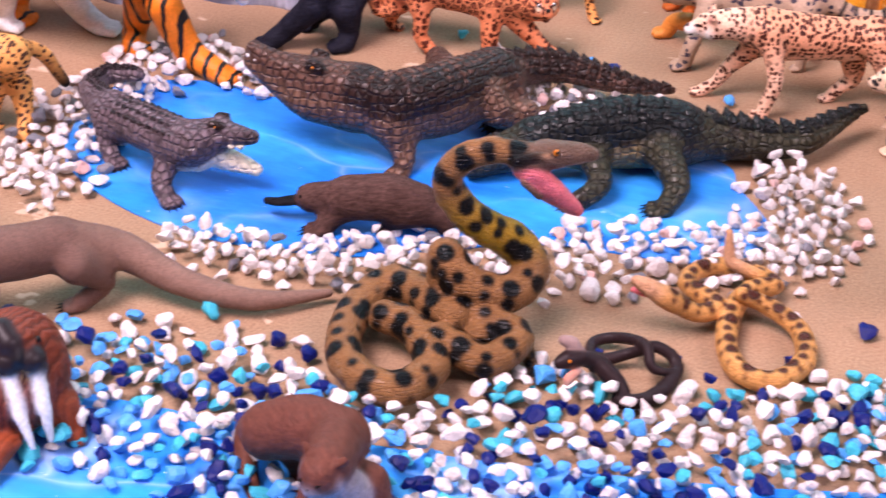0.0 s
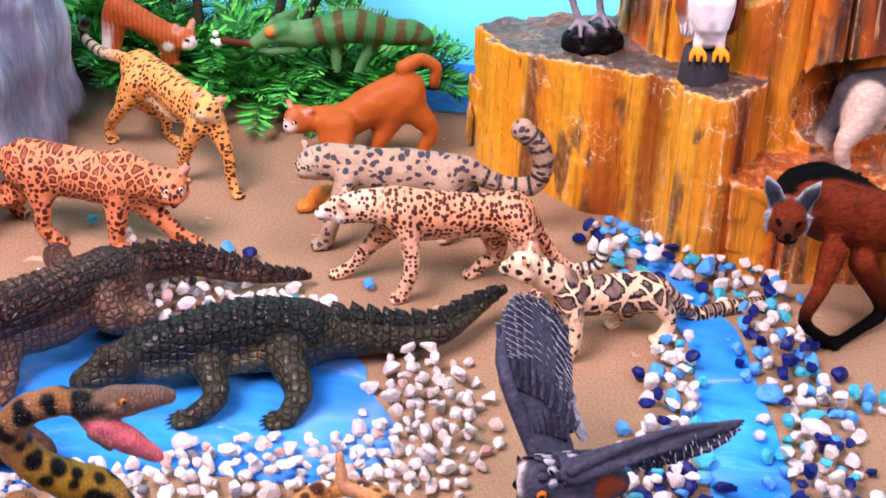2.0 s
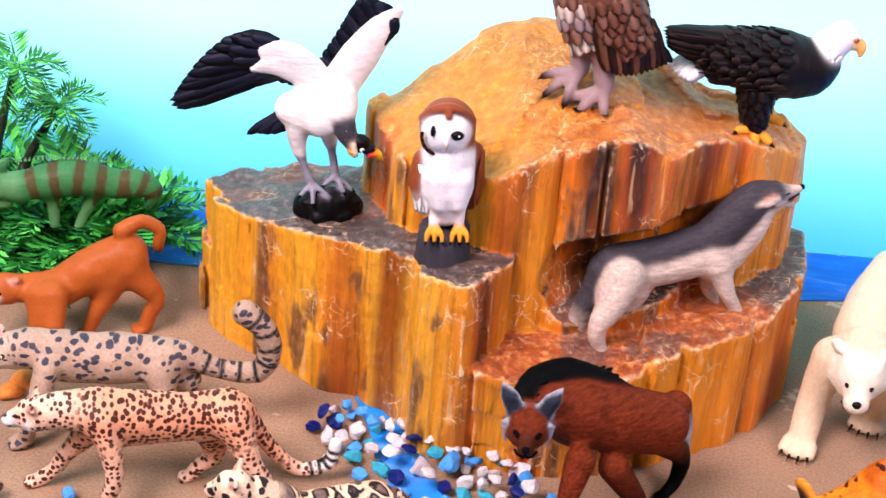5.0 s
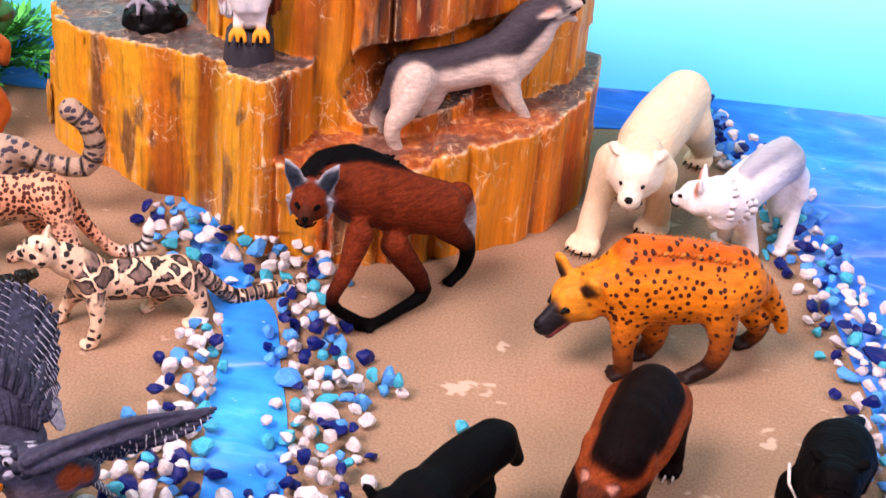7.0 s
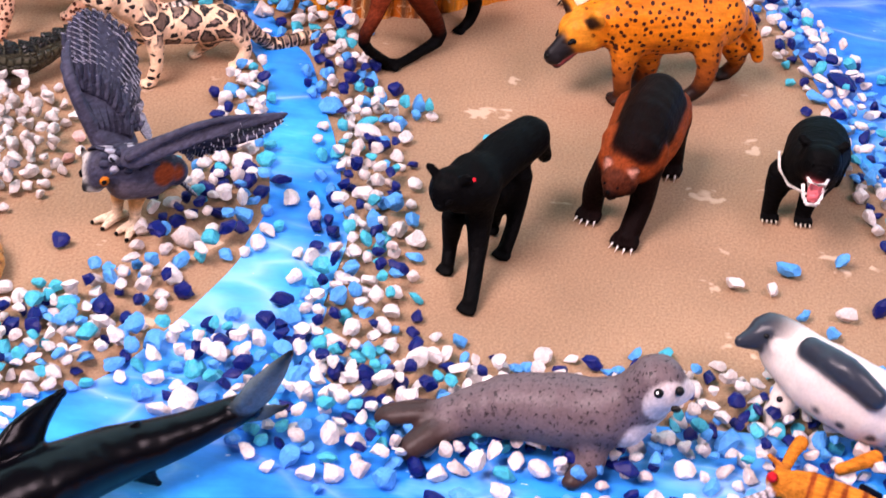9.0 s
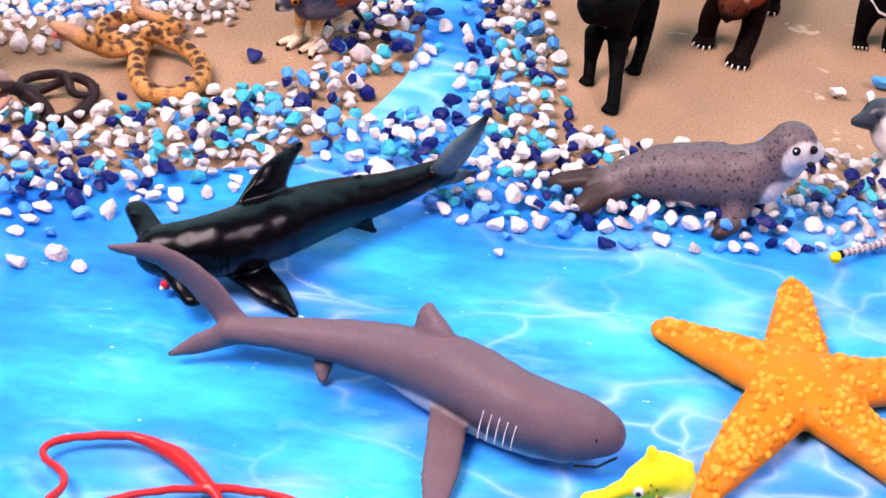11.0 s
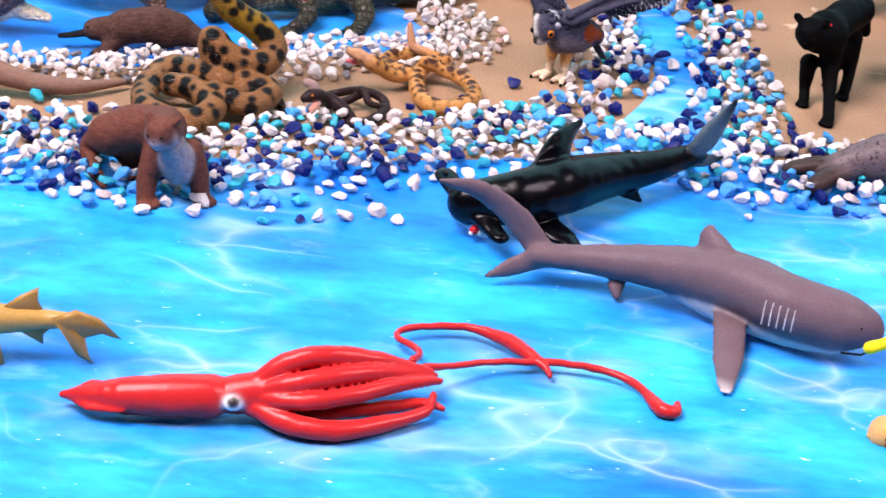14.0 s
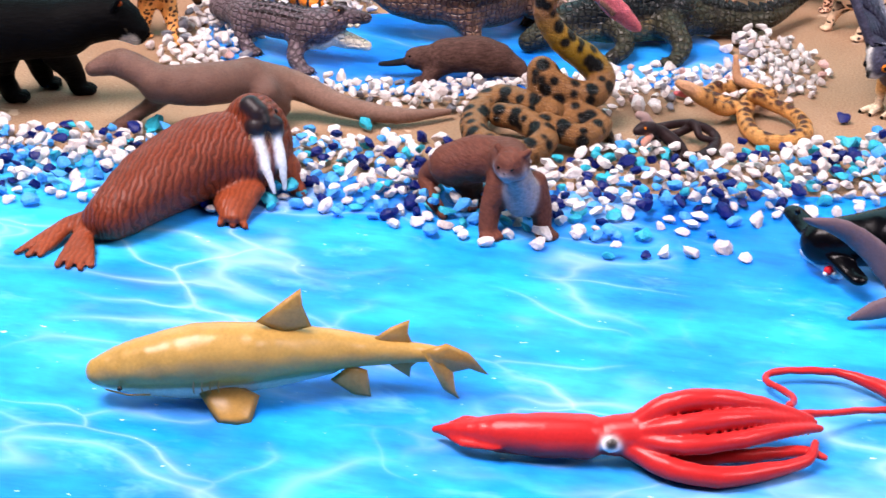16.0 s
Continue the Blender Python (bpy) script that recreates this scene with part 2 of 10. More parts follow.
def surface(field, origin, h):
    """Vertices and quads of the zero level of a field sampled on a grid with spacing h."""
    inside = field < 0
    shape = np.array(field.shape)
    strides = np.array([shape[1] * shape[2], shape[2], 1])
    total = int(shape.prod())
    count, sums, quads = np.zeros(total), np.zeros((3, total)), []
    for axis in range(3):
        a = [slice(None)] * 3
        b = [slice(None)] * 3
        a[axis], b[axis] = slice(0, -1), slice(1, None)
        f0, f1 = field[tuple(a)], field[tuple(b)]
        at = np.argwhere(inside[tuple(a)] != inside[tuple(b)])
        v0, v1 = f0[tuple(at.T)], f1[tuple(at.T)]
        spot = at.astype(float)
        spot[:, axis] += v0 / (v0 - v1)
        u, w = (axis + 1) % 3, (axis + 2) % 3
        flat = at @ strides
        ring = [flat, flat - strides[u], flat - strides[u] - strides[w], flat - strides[w]]
        for cell in ring:
            count += np.bincount(cell, minlength=total)
            for n in range(3):
                sums[n] += np.bincount(cell, weights=spot[:, n], minlength=total)
        quad = np.stack(ring, 1)
        turned = v0 >= 0
        quad[turned] = quad[turned][:, ::-1]
        quads.append(quad)
    used = np.flatnonzero(count)
    number = np.zeros(total, int)
    number[used] = np.arange(len(used))
    verts = (sums[:, used] / count[used]).T * h + origin
    return verts, number[np.concatenate(quads)]


def distance(p, prim):
    a, b, ra, rb, flat = prim[:5]
    if flat is not None:
        axis, thin = flat
        lay = np.eye(3) + (thin - 1.0) * np.outer(axis, axis)
        p, a, b = p @ lay, a @ lay, b @ lay
    way = b - a
    long = max(float(way @ way), 1e-9)
    t = np.clip(((p - a) @ way) / long, 0, 1)
    gap = p - a - t[..., None] * way
    return np.sqrt((gap * gap).sum(-1)) - (ra + t * (rb - ra)), t


def ball_mesh(rings, sides):
    verts = [(0, 0, 1)]
    for i in range(1, rings):
        z, r = math.cos(math.pi * i / rings), math.sin(math.pi * i / rings)
        verts += [(r * math.cos(2 * math.pi * j / sides), r * math.sin(2 * math.pi * j / sides), z) for j in range(sides)]
    verts.append((0, 0, -1))
    last, faces = len(verts) - 1, []
    for j in range(sides):
        k = (j + 1) % sides
        faces.append((0, 1 + j, 1 + k))
        for i in range(rings - 2):
            p, q = 1 + i * sides, 1 + (i + 1) * sides
            faces.append((p + j, q + j, q + k, p + k))
        faces.append((last, 1 + (rings - 2) * sides + k, 1 + (rings - 2) * sides + j))
    return np.array(verts, float), faces


BALL = ball_mesh(6, 8)


class Figure:
    """A cast figurine, in millimetres, facing +x: limbs that melt into one another, and small beads and spikes set on them."""

    def __init__(self, skin="black"):
        self.prims, self.bits, self.skin, self.limbs = [], [], skin, 0

    def limb(self, joints, colour, melt=2.0, flat=None):
        """A chain of joints (x, y, z, radius[, colour]). flat: (normal, how many times thinner)."""
        if flat is not None:
            n = np.array(flat[0], float)
            flat = (n / np.linalg.norm(n), flat[1])
        tint = lambda j: np.array(PAINT[j[4] if len(j) > 4 else colour])
        if len(joints) == 1:
            joints = [joints[0], joints[0]]
        rows = [np.r_[j[:4], tint(j)].astype(float) for j in joints]
        if len(rows) > 2:  # a soft curve through the joints
            ends = [2 * rows[0] - rows[1], *rows, 2 * rows[-1] - rows[-2]]
            soft = []
            for a, b, c, d in zip(ends, ends[1:], ends[2:], ends[3:]):
                for t in (0.0, 0.34, 0.67):
                    v = 0.5 * (2 * b + (c - a) * t + (2 * a - 5 * b + 4 * c - d) * t * t + (3 * b - a - 3 * c + d) * t ** 3)
                    v[3:] = b[3:] + (c[3:] - b[3:]) * t
                    soft.append(v)
            rows = soft + [rows[-1]]
        self.limbs += 1
        for j, k in zip(rows, rows[1:]):
            self.prims.append((j[:3], k[:3], j[3], k[3], flat, j[4:], k[4:], melt, self.limbs))
        return self

    def patch(self, x, y, z, r, colour, depth=0.0):
        """A patch of another colour on the surface near a place."""
        self.prims.append((np.array((x, y, z), float), np.array((x, y, z + 0.01), float), r, r, "patch", np.array(PAINT[colour]), np.array(PAINT[colour]), 0.0))
        return self

    def bead(self, x, y, z, r, colour, shape=(1, 1, 1)):
        verts, faces = BALL
        self.bits.append((verts * r * np.array(shape) + (x, y, z), faces, PAINT[colour]))
        return self

    def spike(self, x, y, z, way, r, long, colour, sides=5):
        d = Vector(way).normalized()
        side = d.orthogonal().normalized()
        up = d.cross(side)
        ring = [side * math.cos(2 * math.pi * n / sides) * r + up * math.sin(2 * math.pi * n / sides) * r for n in range(sides)]
        verts = np.array([(v[0] + x, v[1] + y, v[2] + z) for v in ring] + [(x + d[0] * long, y + d[1] * long, z + d[2] * long)])
        faces = [(n, (n + 1) % sides, sides) for n in range(sides)]
        self.bits.append((verts, faces, PAINT[colour]))
        return self

    def face(self, skull, nose, ears):
        """Eyes, ears and a nose tip for a head whose skull and nose are given as joints."""
        s, n = Vector(skull[:3]), Vector(nose[:3])
        r, rn = skull[3], nose[3]
        d = (n - s).normalized() if (n - s).length > 0.1 else Vector((1, 0, 0))
        side = d.cross(Vector((0, 0, 1))).normalized()
        up = side.cross(d)
        for w in (1, -1):
            eye = s + d * r * 0.66 + side * r * 0.52 * w + up * r * 0.40
            if ears == "brow":
                eye = s + d * r * 0.2 + side * r * 0.6 * w + up * r * 0.85
                self.limb([(*(eye - d * 1.5), r * 0.30), (*(eye + d * 1.5), r * 0.28)], "crocdark", 1.0)
                self.bead(*(eye + side * w * r * 0.2 + d * 0.6), r * 0.10, "amber")
                continue
            self.bead(*eye, 0.13 * r + 0.2, "black", (1, 1, 0.8))
            if ears in ("round", "biground"):
                self.patch(*(eye - up * r * 0.28 + d * 0.3), 0.20 * r, "cream")
                self.patch(*(n + side * w * rn * 0.6 - up * rn * 0.5), rn * 0.7, "white")
            if ears in ("round", "small", "biground"):
                big = {"round": 0.30, "small": 0.24, "biground": 0.44}[ears]
                e = s - d * r * 0.10 + side * r * 0.66 * w + up * r * 0.72
                tip = e + up * r * big * 1.3 + side * w * r * 0.18
                self.limb([(*e, big * r), (*tip, big * r * 0.75)], self.skin, 0.6, (tuple(d), 2.0))
                self.bead(*(tip + d * big * r * 0.3 - up * r * 0.06), big * r * 0.55, "rust" if ears != "small" else self.skin, (0.8, 0.8, 0.9))
            elif ears in ("point", "big"):
                long = 0.75 if ears == "point" else 1.25
                e = s - d * r * 0.1 + side * r * 0.55 * w + up * r * 0.6
                tip = e + up * r * long + side * w * r * 0.35
                tone = self.skin if ears == "point" else "arcticgrey"
                self.limb([(*e, r * 0.36), (*((e + tip) / 2), r * 0.32), (*tip, r * 0.08)], tone, 0.6, (tuple(d), 2.2))
                if ears == "big":
                    self.limb([(*(e + d * 0.9), r * 0.24), (*((e + tip) / 2 + d * 0.9), r * 0.2), (*(tip - up * 1.2 + d * 0.6), r * 0.06)], "maneddark", 0.3, (tuple(d), 2.2))
                    self.patch(*(s + side * w * r * 0.9 - up * r * 0.1), r * 0.35, "arcticgrey")
        if ears not in ("none", "brow"):
            self.bead(*(n + d * rn * 0.75 + up * rn * 0.25), max(rn * 0.36, 0.6), "black", (0.8, 1.1, 0.8))
        elif ears == "none":
            self.bead(*(n + d * rn * 0.8 + up * rn * 0.2), max(rn * 0.2, 0.5), "black")
        return self

    def head(self, x, y, z, r, yaw, pitch, fur, pale, long=0.6, ears="round", iris="eyewhiteglint", muzzle=None, nose="black", gape=0.0):
        """A whole beast's head looking along yaw and pitch: skull, cheeks, muzzle, chin, nose, mouth, eyes and ears."""
        a, c = radians(yaw), radians(pitch)
        d = Vector((math.cos(a) * math.cos(c), math.sin(a) * math.cos(c), math.sin(c)))
        side = d.cross(Vector((0, 0, 1))).normalized()
        up = side.cross(d)
        s = Vector((x, y, z))
        at = lambda f, w, u: s + d * r * f + side * r * w + up * r * u
        muzzle = muzzle or pale
        dog = ears in ("point", "big")
        lining = fur if fur in ("black", "rust", "bearwhite", "wolverine", "otter") else "hyenadark" if ears == "biground" else "earpink"
        tip = 0.62 + long
        self.limb([(*at(0, 0, 0), r * 0.92), (*at(0.25, 0, 0.05), r * 0.80)], fur, 2.0)
        for w in (1, -1):
            self.limb([(*at(0.15, 0.42 * w, -0.22), r * 0.50), (*at(0.5, 0.28 * w, -0.3), r * 0.34)], fur if dog else pale, 1.5)
            self.limb([(*at(0.55, 0.34 * w, 0.50), r * 0.17), (*at(0.25, 0.5 * w, 0.48), r * 0.17)], fur, 1.0)
        self.limb([(*at(0.5, 0, -0.10), r * 0.50), (*at(tip - 0.22, 0, -0.22), r * (0.28 if dog else 0.36))], muzzle, 1.5)
        self.limb([(*at(0.45, 0, 0.30), r * 0.34), (*at(tip - 0.2, 0, -0.02), r * 0.20)], fur if muzzle == pale else muzzle, 1.0)
        for w in (1, -1):
            self.limb([(*at(tip - 0.25, 0.16 * w, -0.26), r * (0.18 if dog else 0.25))], muzzle, 0.8)
        chin = at(tip - 0.32, 0, -0.55 - gape)
        self.limb([(*at(0.35, 0, -0.45 - gape * 0.3), r * 0.32), (*chin, r * (0.16 if dog else 0.22))], muzzle, 0.8)
        if gape:
            self.limb([(*at(0.4, 0, -0.40), r * 0.26), (*at(tip - 0.36, 0, -0.42 - gape * 0.6), r * 0.17)], "pink", 0.2)
            for w in (0.2, -0.2, 0.09, -0.09):
                self.spike(*at(tip - 0.22, w, -0.36), -up, r * 0.05, r * 0.18, "ivory")
                self.spike(*at(tip - 0.28, w, -0.42 - gape), up, r * 0.05, r * 0.16, "ivory")
        self.bead(*at(tip - 0.02, 0, -0.06), r * 0.19, nose, (0.9, 0.9, 0.75))
        if muzzle != "black" and not gape:
            for w in (1, -1):
                self.line([at(tip + 0.06, 0, -0.2), at(tip + 0.02, 0.08 * w, -0.40), at(tip - 0.16, 0.30 * w, -0.44), at(tip - 0.4, 0.42 * w, -0.40)], r * 0.05, "black", 4)
        for w in (1, -1):
            dot = 0.65 if ears == "small" else 1.0
            eye = at(0.86, 0.37 * w, 0.20)
            self.bead(*at(0.80, 0.375 * w, 0.20), r * 0.19 * dot, "black", (1, 1, 0.8))
            if not dog and iris == "eyewhiteglint":
                self.patch(*at(0.85, 0.36 * w, 0.0), r * 0.20, "cream")
            self.bead(*(eye + d * r * 0.08), r * 0.12 * dot, iris, (1, 1, 0.75))
            self.bead(*(eye + d * r * 0.15), r * 0.08 * dot, "black")
            if ears in ("round", "biground", "small"):
                big = {"round": 0.30, "small": 0.22, "biground": 0.38}[ears]
                e, t = at(-0.1, 0.66 * w, 0.62), at(-0.15, (0.74 + big * 0.5) * w, 0.66 + big * 0.7)
                self.limb([(*e, big * r), (*t, big * r * 0.95)], fur, 0.6, (tuple(d), 2.0))
                self.limb([(*(e + d * r * 0.2 + up * r * 0.08), big * r * 0.5), (*(t + d * r * 0.13 - up * r * 0.05), big * r * 0.45)], lining, 0.1, (tuple(d), 2.0))
            elif dog:
                tall = 0.85 if ears == "point" else 1.15
                e, t = at(-0.1, 0.52 * w, 0.55), at(-0.15, (0.62 + tall * 0.42) * w, 0.62 + tall)
                m = (e + t) / 2
                self.limb([(*e, r * 0.40), (*m, r * 0.36), (*t, r * 0.08)], pale if ears == "big" else fur, 0.6, (tuple(d), 2.2))
                self.limb([(*(e + d * r * 0.15), r * 0.26), (*(m + d * r * 0.14), r * 0.25), (*(t - up * r * 0.25 + d * r * 0.1), r * 0.05)], "harpdark" if ears == "big" else lining, 0.1, (tuple(d), 2.2))
                if ears == "big":
                    for n in range(6):
                        self.limb([(*at(0.25 - 0.05 * n, 0.86 * w, 0.25 - 0.16 * n), r * 0.10), (*at(0.2, 1.05 * w - 0.06 * n * w, 0.12 - 0.2 * n), r * 0.05)], pale, 0.15)
        return self

    def paw(self, x, y, z, r, colour, claw=None):
        """Four toes at the front of a foot, with claws where they show."""
        for w in (-1.05, -0.36, 0.36, 1.05):
            a = (x + r * (0.25 - 0.16 * w * w), y + w * r * 0.72, max(z * 0.9, r * 0.45))
            tip = (x + r * (1.15 - 0.25 * w * w), y + w * r * 0.85, max(z * 0.7, r * 0.40))
            self.limb([(*a, r * 0.50), (*tip, r * 0.42)], colour, 0.3)
            if claw:
                self.spike(tip[0] + r * 0.3, tip[1], tip[2], (1, w * 0.2, -0.35), r * 0.13, r * 0.8, claw)
        return self

    def plate(self, at, d, out, long, wide, tall, colour):
        """One horny plate: a blunt wedge with a keel that rises towards its hind end."""
        across = d.cross(out).normalized()
        verts = [at + d * (long * u) + across * (wide * v) + out * w for u, v, w in (
            (1, -1, -0.6), (1, 1, -0.6), (-1, 1, -0.6), (-1, -1, -0.6), (0.85, -0.85, tall * 0.2), (0.85, 0.85, tall * 0.2), (-0.9, 0.7, tall * 0.45), (-0.9, -0.7, tall * 0.45), (0.6, 0, tall * 0.5), (-1.0, 0, tall))]
        faces = [(0, 1, 5, 4), (1, 2, 6, 5), (2, 3, 7, 9, 6), (3, 0, 4, 7), (4, 5, 8), (5, 6, 9, 8), (7, 4, 8, 9)]
        self.bits.append((np.array([tuple(v) for v in verts]), faces, PAINT[colour]))
        return self

    def fin(self, outline, thick, colour):
        """A thin fin of the given outline, thickest in its middle."""
        rim = [Vector(p) for p in outline]
        n, mid = len(rim), sum(rim, Vector()) / len(rim)
        face = sum((rim[i].cross(rim[(i + 1) % n]) for i in range(n)), Vector()).normalized()
        verts = rim + [mid + (p - mid) * 0.72 + face * (thick * 0.5) for p in rim] + [mid + (p - mid) * 0.72 - face * (thick * 0.5) for p in rim]
        faces = [tuple(range(n, 2 * n)), tuple(reversed(range(2 * n, 3 * n)))]
        for i in range(n):
            j = (i + 1) % n
            faces += [(i, j, n + j, n + i), (j, i, 2 * n + i, 2 * n + j)]
        self.bits.append((np.array([tuple(v) for v in verts]), faces, PAINT[colour]))
        return self

    def scutes(self, joints, angles, gap, size, tall, colour):
        """Rows of horny ridges along a chain of joints, at the given angles from the top."""
        pts = np.array([j[:4] for j in joints], float)
        far = np.r_[0, np.cumsum(np.linalg.norm(np.diff(pts[:, :3], axis=0), axis=1))]
        for s in np.arange(gap * 0.5, far[-1], gap):
            x, y, z, r = (np.interp(s, far, pts[:, n]) for n in range(4))
            ahead = np.array([np.interp(s + 1, far, pts[:, n]) - np.interp(s - 1, far, pts[:, n]) for n in range(3)])
            d = Vector(ahead).normalized()
            side = d.cross(Vector((0, 0, 1))).normalized()
            up = side.cross(d)
            shrink = 0.5 + 0.5 * min(1.0, r / 8.0)
            for a in angles:
                out = up * math.cos(radians(a)) + side * math.sin(radians(a))
                at = Vector((x, y, z)) + out * r * 0.93
                self.plate(at, d, out, gap * 0.46, size * shrink * 0.8, tall * shrink, colour)
        return self

    def blotches(self, joints, angles, gap, r, colour, shift=0.5):
        """Rows of coloured blotches along a chain of joints, every other one a little off."""
        pts = np.array([j[:4] for j in joints], float)
        far = np.r_[0, np.cumsum(np.linalg.norm(np.diff(pts[:, :3], axis=0), axis=1))]
        for n, a in enumerate(angles):
            for m, s in enumerate(np.arange(gap * (0.3 + shift * (n % 2)), far[-1], gap)):
                x, y, z, big = (np.interp(s, far, pts[:, k]) for k in range(4))
                ahead = [np.interp(s + 1, far, pts[:, k]) - np.interp(s - 1, far, pts[:, k]) for k in range(3)]
                d = Vector(ahead).normalized()
                side = d.cross(Vector((0, 0, 1))).normalized()
                up = side.cross(d)
                turn = radians(a + 9 * math.sin(3.1 * m + n))
                self.patch(*(Vector((x, y, z)) + (up * math.cos(turn) + side * math.sin(turn)) * big), r * (0.85 + 0.25 * math.sin(2.3 * m + n)), colour)
        return self

    def line(self, points, r, colour, sides=5):
        """A thin raised line through the given places."""
        pts = [Vector(p) for p in points]
        verts, faces = [], []
        for n, p in enumerate(pts):
            d = (pts[min(n + 1, len(pts) - 1)] - pts[max(n - 1, 0)]).normalized()
            a = d.orthogonal().normalized()
            c = d.cross(a)
            verts += [tuple(p + (a * math.cos(2 * math.pi * k / sides) + c * math.sin(2 * math.pi * k / sides)) * r) for k in range(sides)]
            if n:
                o = (n - 1) * sides
                faces += [(o + k, o + (k + 1) % sides, o + sides + (k + 1) % sides, o + sides + k) for k in range(sides)]
        self.bits.append((np.array(verts), faces, PAINT[colour]))
        return self

    def blade(self, root, tip, wide, normal, colour, thick=0.7):
        """One feather: a leaf-shaped blade with a raised quill."""
        a, b = Vector(root), Vector(tip)
        d = (b - a).normalized()
        side = d.cross(Vector(normal)).normalized()
        up = side.cross(d)
        verts, faces = [], []
        for t, w in ((0.0, 0.55), (0.35, 1.0), (0.75, 0.92), (0.93, 0.5)):
            c = a + (b - a) * t
            verts += [c - side * wide * w / 2, c + up * thick * (1.0 - 0.6 * t), c + side * wide * w / 2, c - up * thick * 0.5]
        for n in range(3):
            for k in range(4):
                faces.append((4 * n + k, 4 * n + (k + 1) % 4, 4 * n + 4 + (k + 1) % 4, 4 * n + 4 + k))
        verts.append(b)
        faces += [(12 + k, 12 + (k + 1) % 4, 16) for k in range(4)] + [(3, 2, 1, 0)]
        self.bits.append((np.array([tuple(v) for v in verts]), faces, PAINT[colour]))
        return self

    def barred(self, root, tip, wide, normal, count, colour):
        """Thin pale bars across one feather."""
        a, b, up = Vector(root), Vector(tip), Vector(normal).normalized()
        side = (b - a).normalized().cross(up).normalized()
        for n in range(count):
            t = 0.30 + 0.66 * n / max(1, count - 1)
            c = a + (b - a) * t + up * (0.75 - 0.45 * t)
            w = wide * (0.42 if t < 0.8 else 0.26)
            self.line([c - side * w - up * 0.35, c, c + side * w - up * 0.35], 0.24, colour, 4)
        return self

    def fan(self, roots, tips, count, wide, normal, colours, thick=0.7, bars=0):
        """A row of feathers, from places along one line to places along another."""
        ra, ta = np.array(roots, float), np.array(tips, float)
        for n in range(count):
            t = n / max(1, count - 1)
            root = [np.interp(t, np.linspace(0, 1, len(ra)), ra[:, k]) for k in range(3)]
            tip = [np.interp(t, np.linspace(0, 1, len(ta)), ta[:, k]) for k in range(3)]
            lift = 0.35 * (n % 2)
            nv = np.array(normal, float)
            self.blade(np.array(root) + nv * lift, np.array(tip) + nv * lift, wide, normal, colours[n % len(colours)], thick)
            if bars:
                self.barred(np.array(root) + nv * lift, np.array(tip) + nv * lift, wide, normal, bars, "owlquillpale")
        return self

    def plumes(self, joints, angles, gap, long, wide, colours, lift=0.5, start=0.0, stop=1.0, back=-1):
        """Short feathers that overlap like tiles along a chain of joints; they point back along it."""
        pts = np.array([j[:4] for j in joints], float)
        far = np.r_[0, np.cumsum(np.linalg.norm(np.diff(pts[:, :3], axis=0), axis=1))]
        for m, u in enumerate(np.arange(far[-1] * start, far[-1] * stop, gap)):
            x, y, z, r = (np.interp(u, far, pts[:, n]) for n in range(4))
            d = Vector([np.interp(u + 1, far, pts[:, n]) - np.interp(u - 1, far, pts[:, n]) for n in range(3)]).normalized()
            ref = Vector((0, 0, 1)) if abs(d.z) < 0.85 else Vector((0, -1, 0))
            side = d.cross(ref).normalized()
            up = side.cross(d)
            for n, a in enumerate(angles):
                turn = radians(a + (angles[1] - angles[0]) * 0.5 * (m % 2) + 4 * math.sin(5.1 * m + 2.3 * n))
                out = up * math.cos(turn) + side * math.sin(turn)
                root = Vector((x, y, z)) + out * (r - 0.3)
                self.blade(root, root + d * back * long * (1 + 0.12 * math.sin(3.7 * m + 1.9 * n)) + out * lift, wide, out, colours[(m * 2 + n * 3) % len(colours)], 0.5)
        return self

    def drum(self, x, y, low, high, ra, rb, colour, ribs=14):
        """A ribbed stump."""
        n = ribs * 2
        verts, faces = [], []
        for z, r in ((low, ra), (low + (high - low) * 0.5, (ra + rb) / 2), (high, rb)):
            verts += [(x + math.cos(math.pi * k / ribs) * (r + 0.35 * (-1) ** k + 0.25 * math.sin(7.3 * k)), y + math.sin(math.pi * k / ribs) * (r + 0.35 * (-1) ** k + 0.25 * math.sin(7.3 * k)), z + (0.5 * math.sin(2.9 * k) if z == high else 0)) for k in range(n)]
        for row in (0, n):
            faces += [(row + k, row + (k + 1) % n, row + n + (k + 1) % n, row + n + k) for k in range(n)]
        verts.append((x, y, high))
        faces += [(2 * n + k, 2 * n + (k + 1) % n, 3 * n) for k in range(n)]
        self.bits.append((np.array(verts), faces, PAINT[colour]))
        return self

    def rings(self, joints, count, colour, start=0.2, stop=1.0, wide=0.8):
        """Dark rings round a tail."""
        pts = np.array([j[:4] for j in joints], float)
        far = np.r_[0, np.cumsum(np.linalg.norm(np.diff(pts[:, :3], axis=0), axis=1))]
        for n in range(count):
            s = far[-1] * (start + (stop - start) * n / max(1, count - 1))
            a, c = ([np.interp(v, far, pts[:, k]) for k in range(4)] for v in (s - 0.5, s + 0.5))
            tone = np.array(PAINT[colour])
            self.prims.append((np.array(a[:3]), np.array(c[:3]), a[3], wide, "band", tone, tone, 0.0))
        return self

    def mesh(self, name, mat, cell=0.9, lump=0.35, lump_size=5.0):
        solid = [p for p in self.prims if p[4] != "patch" if not isinstance(p[4], str)]
        low = np.min([np.minimum(p[0] - p[2], p[1] - p[3]) for p in solid], 0) - 3 * cell
        high = np.max([np.maximum(p[0] + p[2], p[1] + p[3]) for p in solid], 0) + 3 * cell
        shape = np.ceil((high - low) / cell).astype(int) + 1
        field = np.full(shape, 50.0, np.float32)
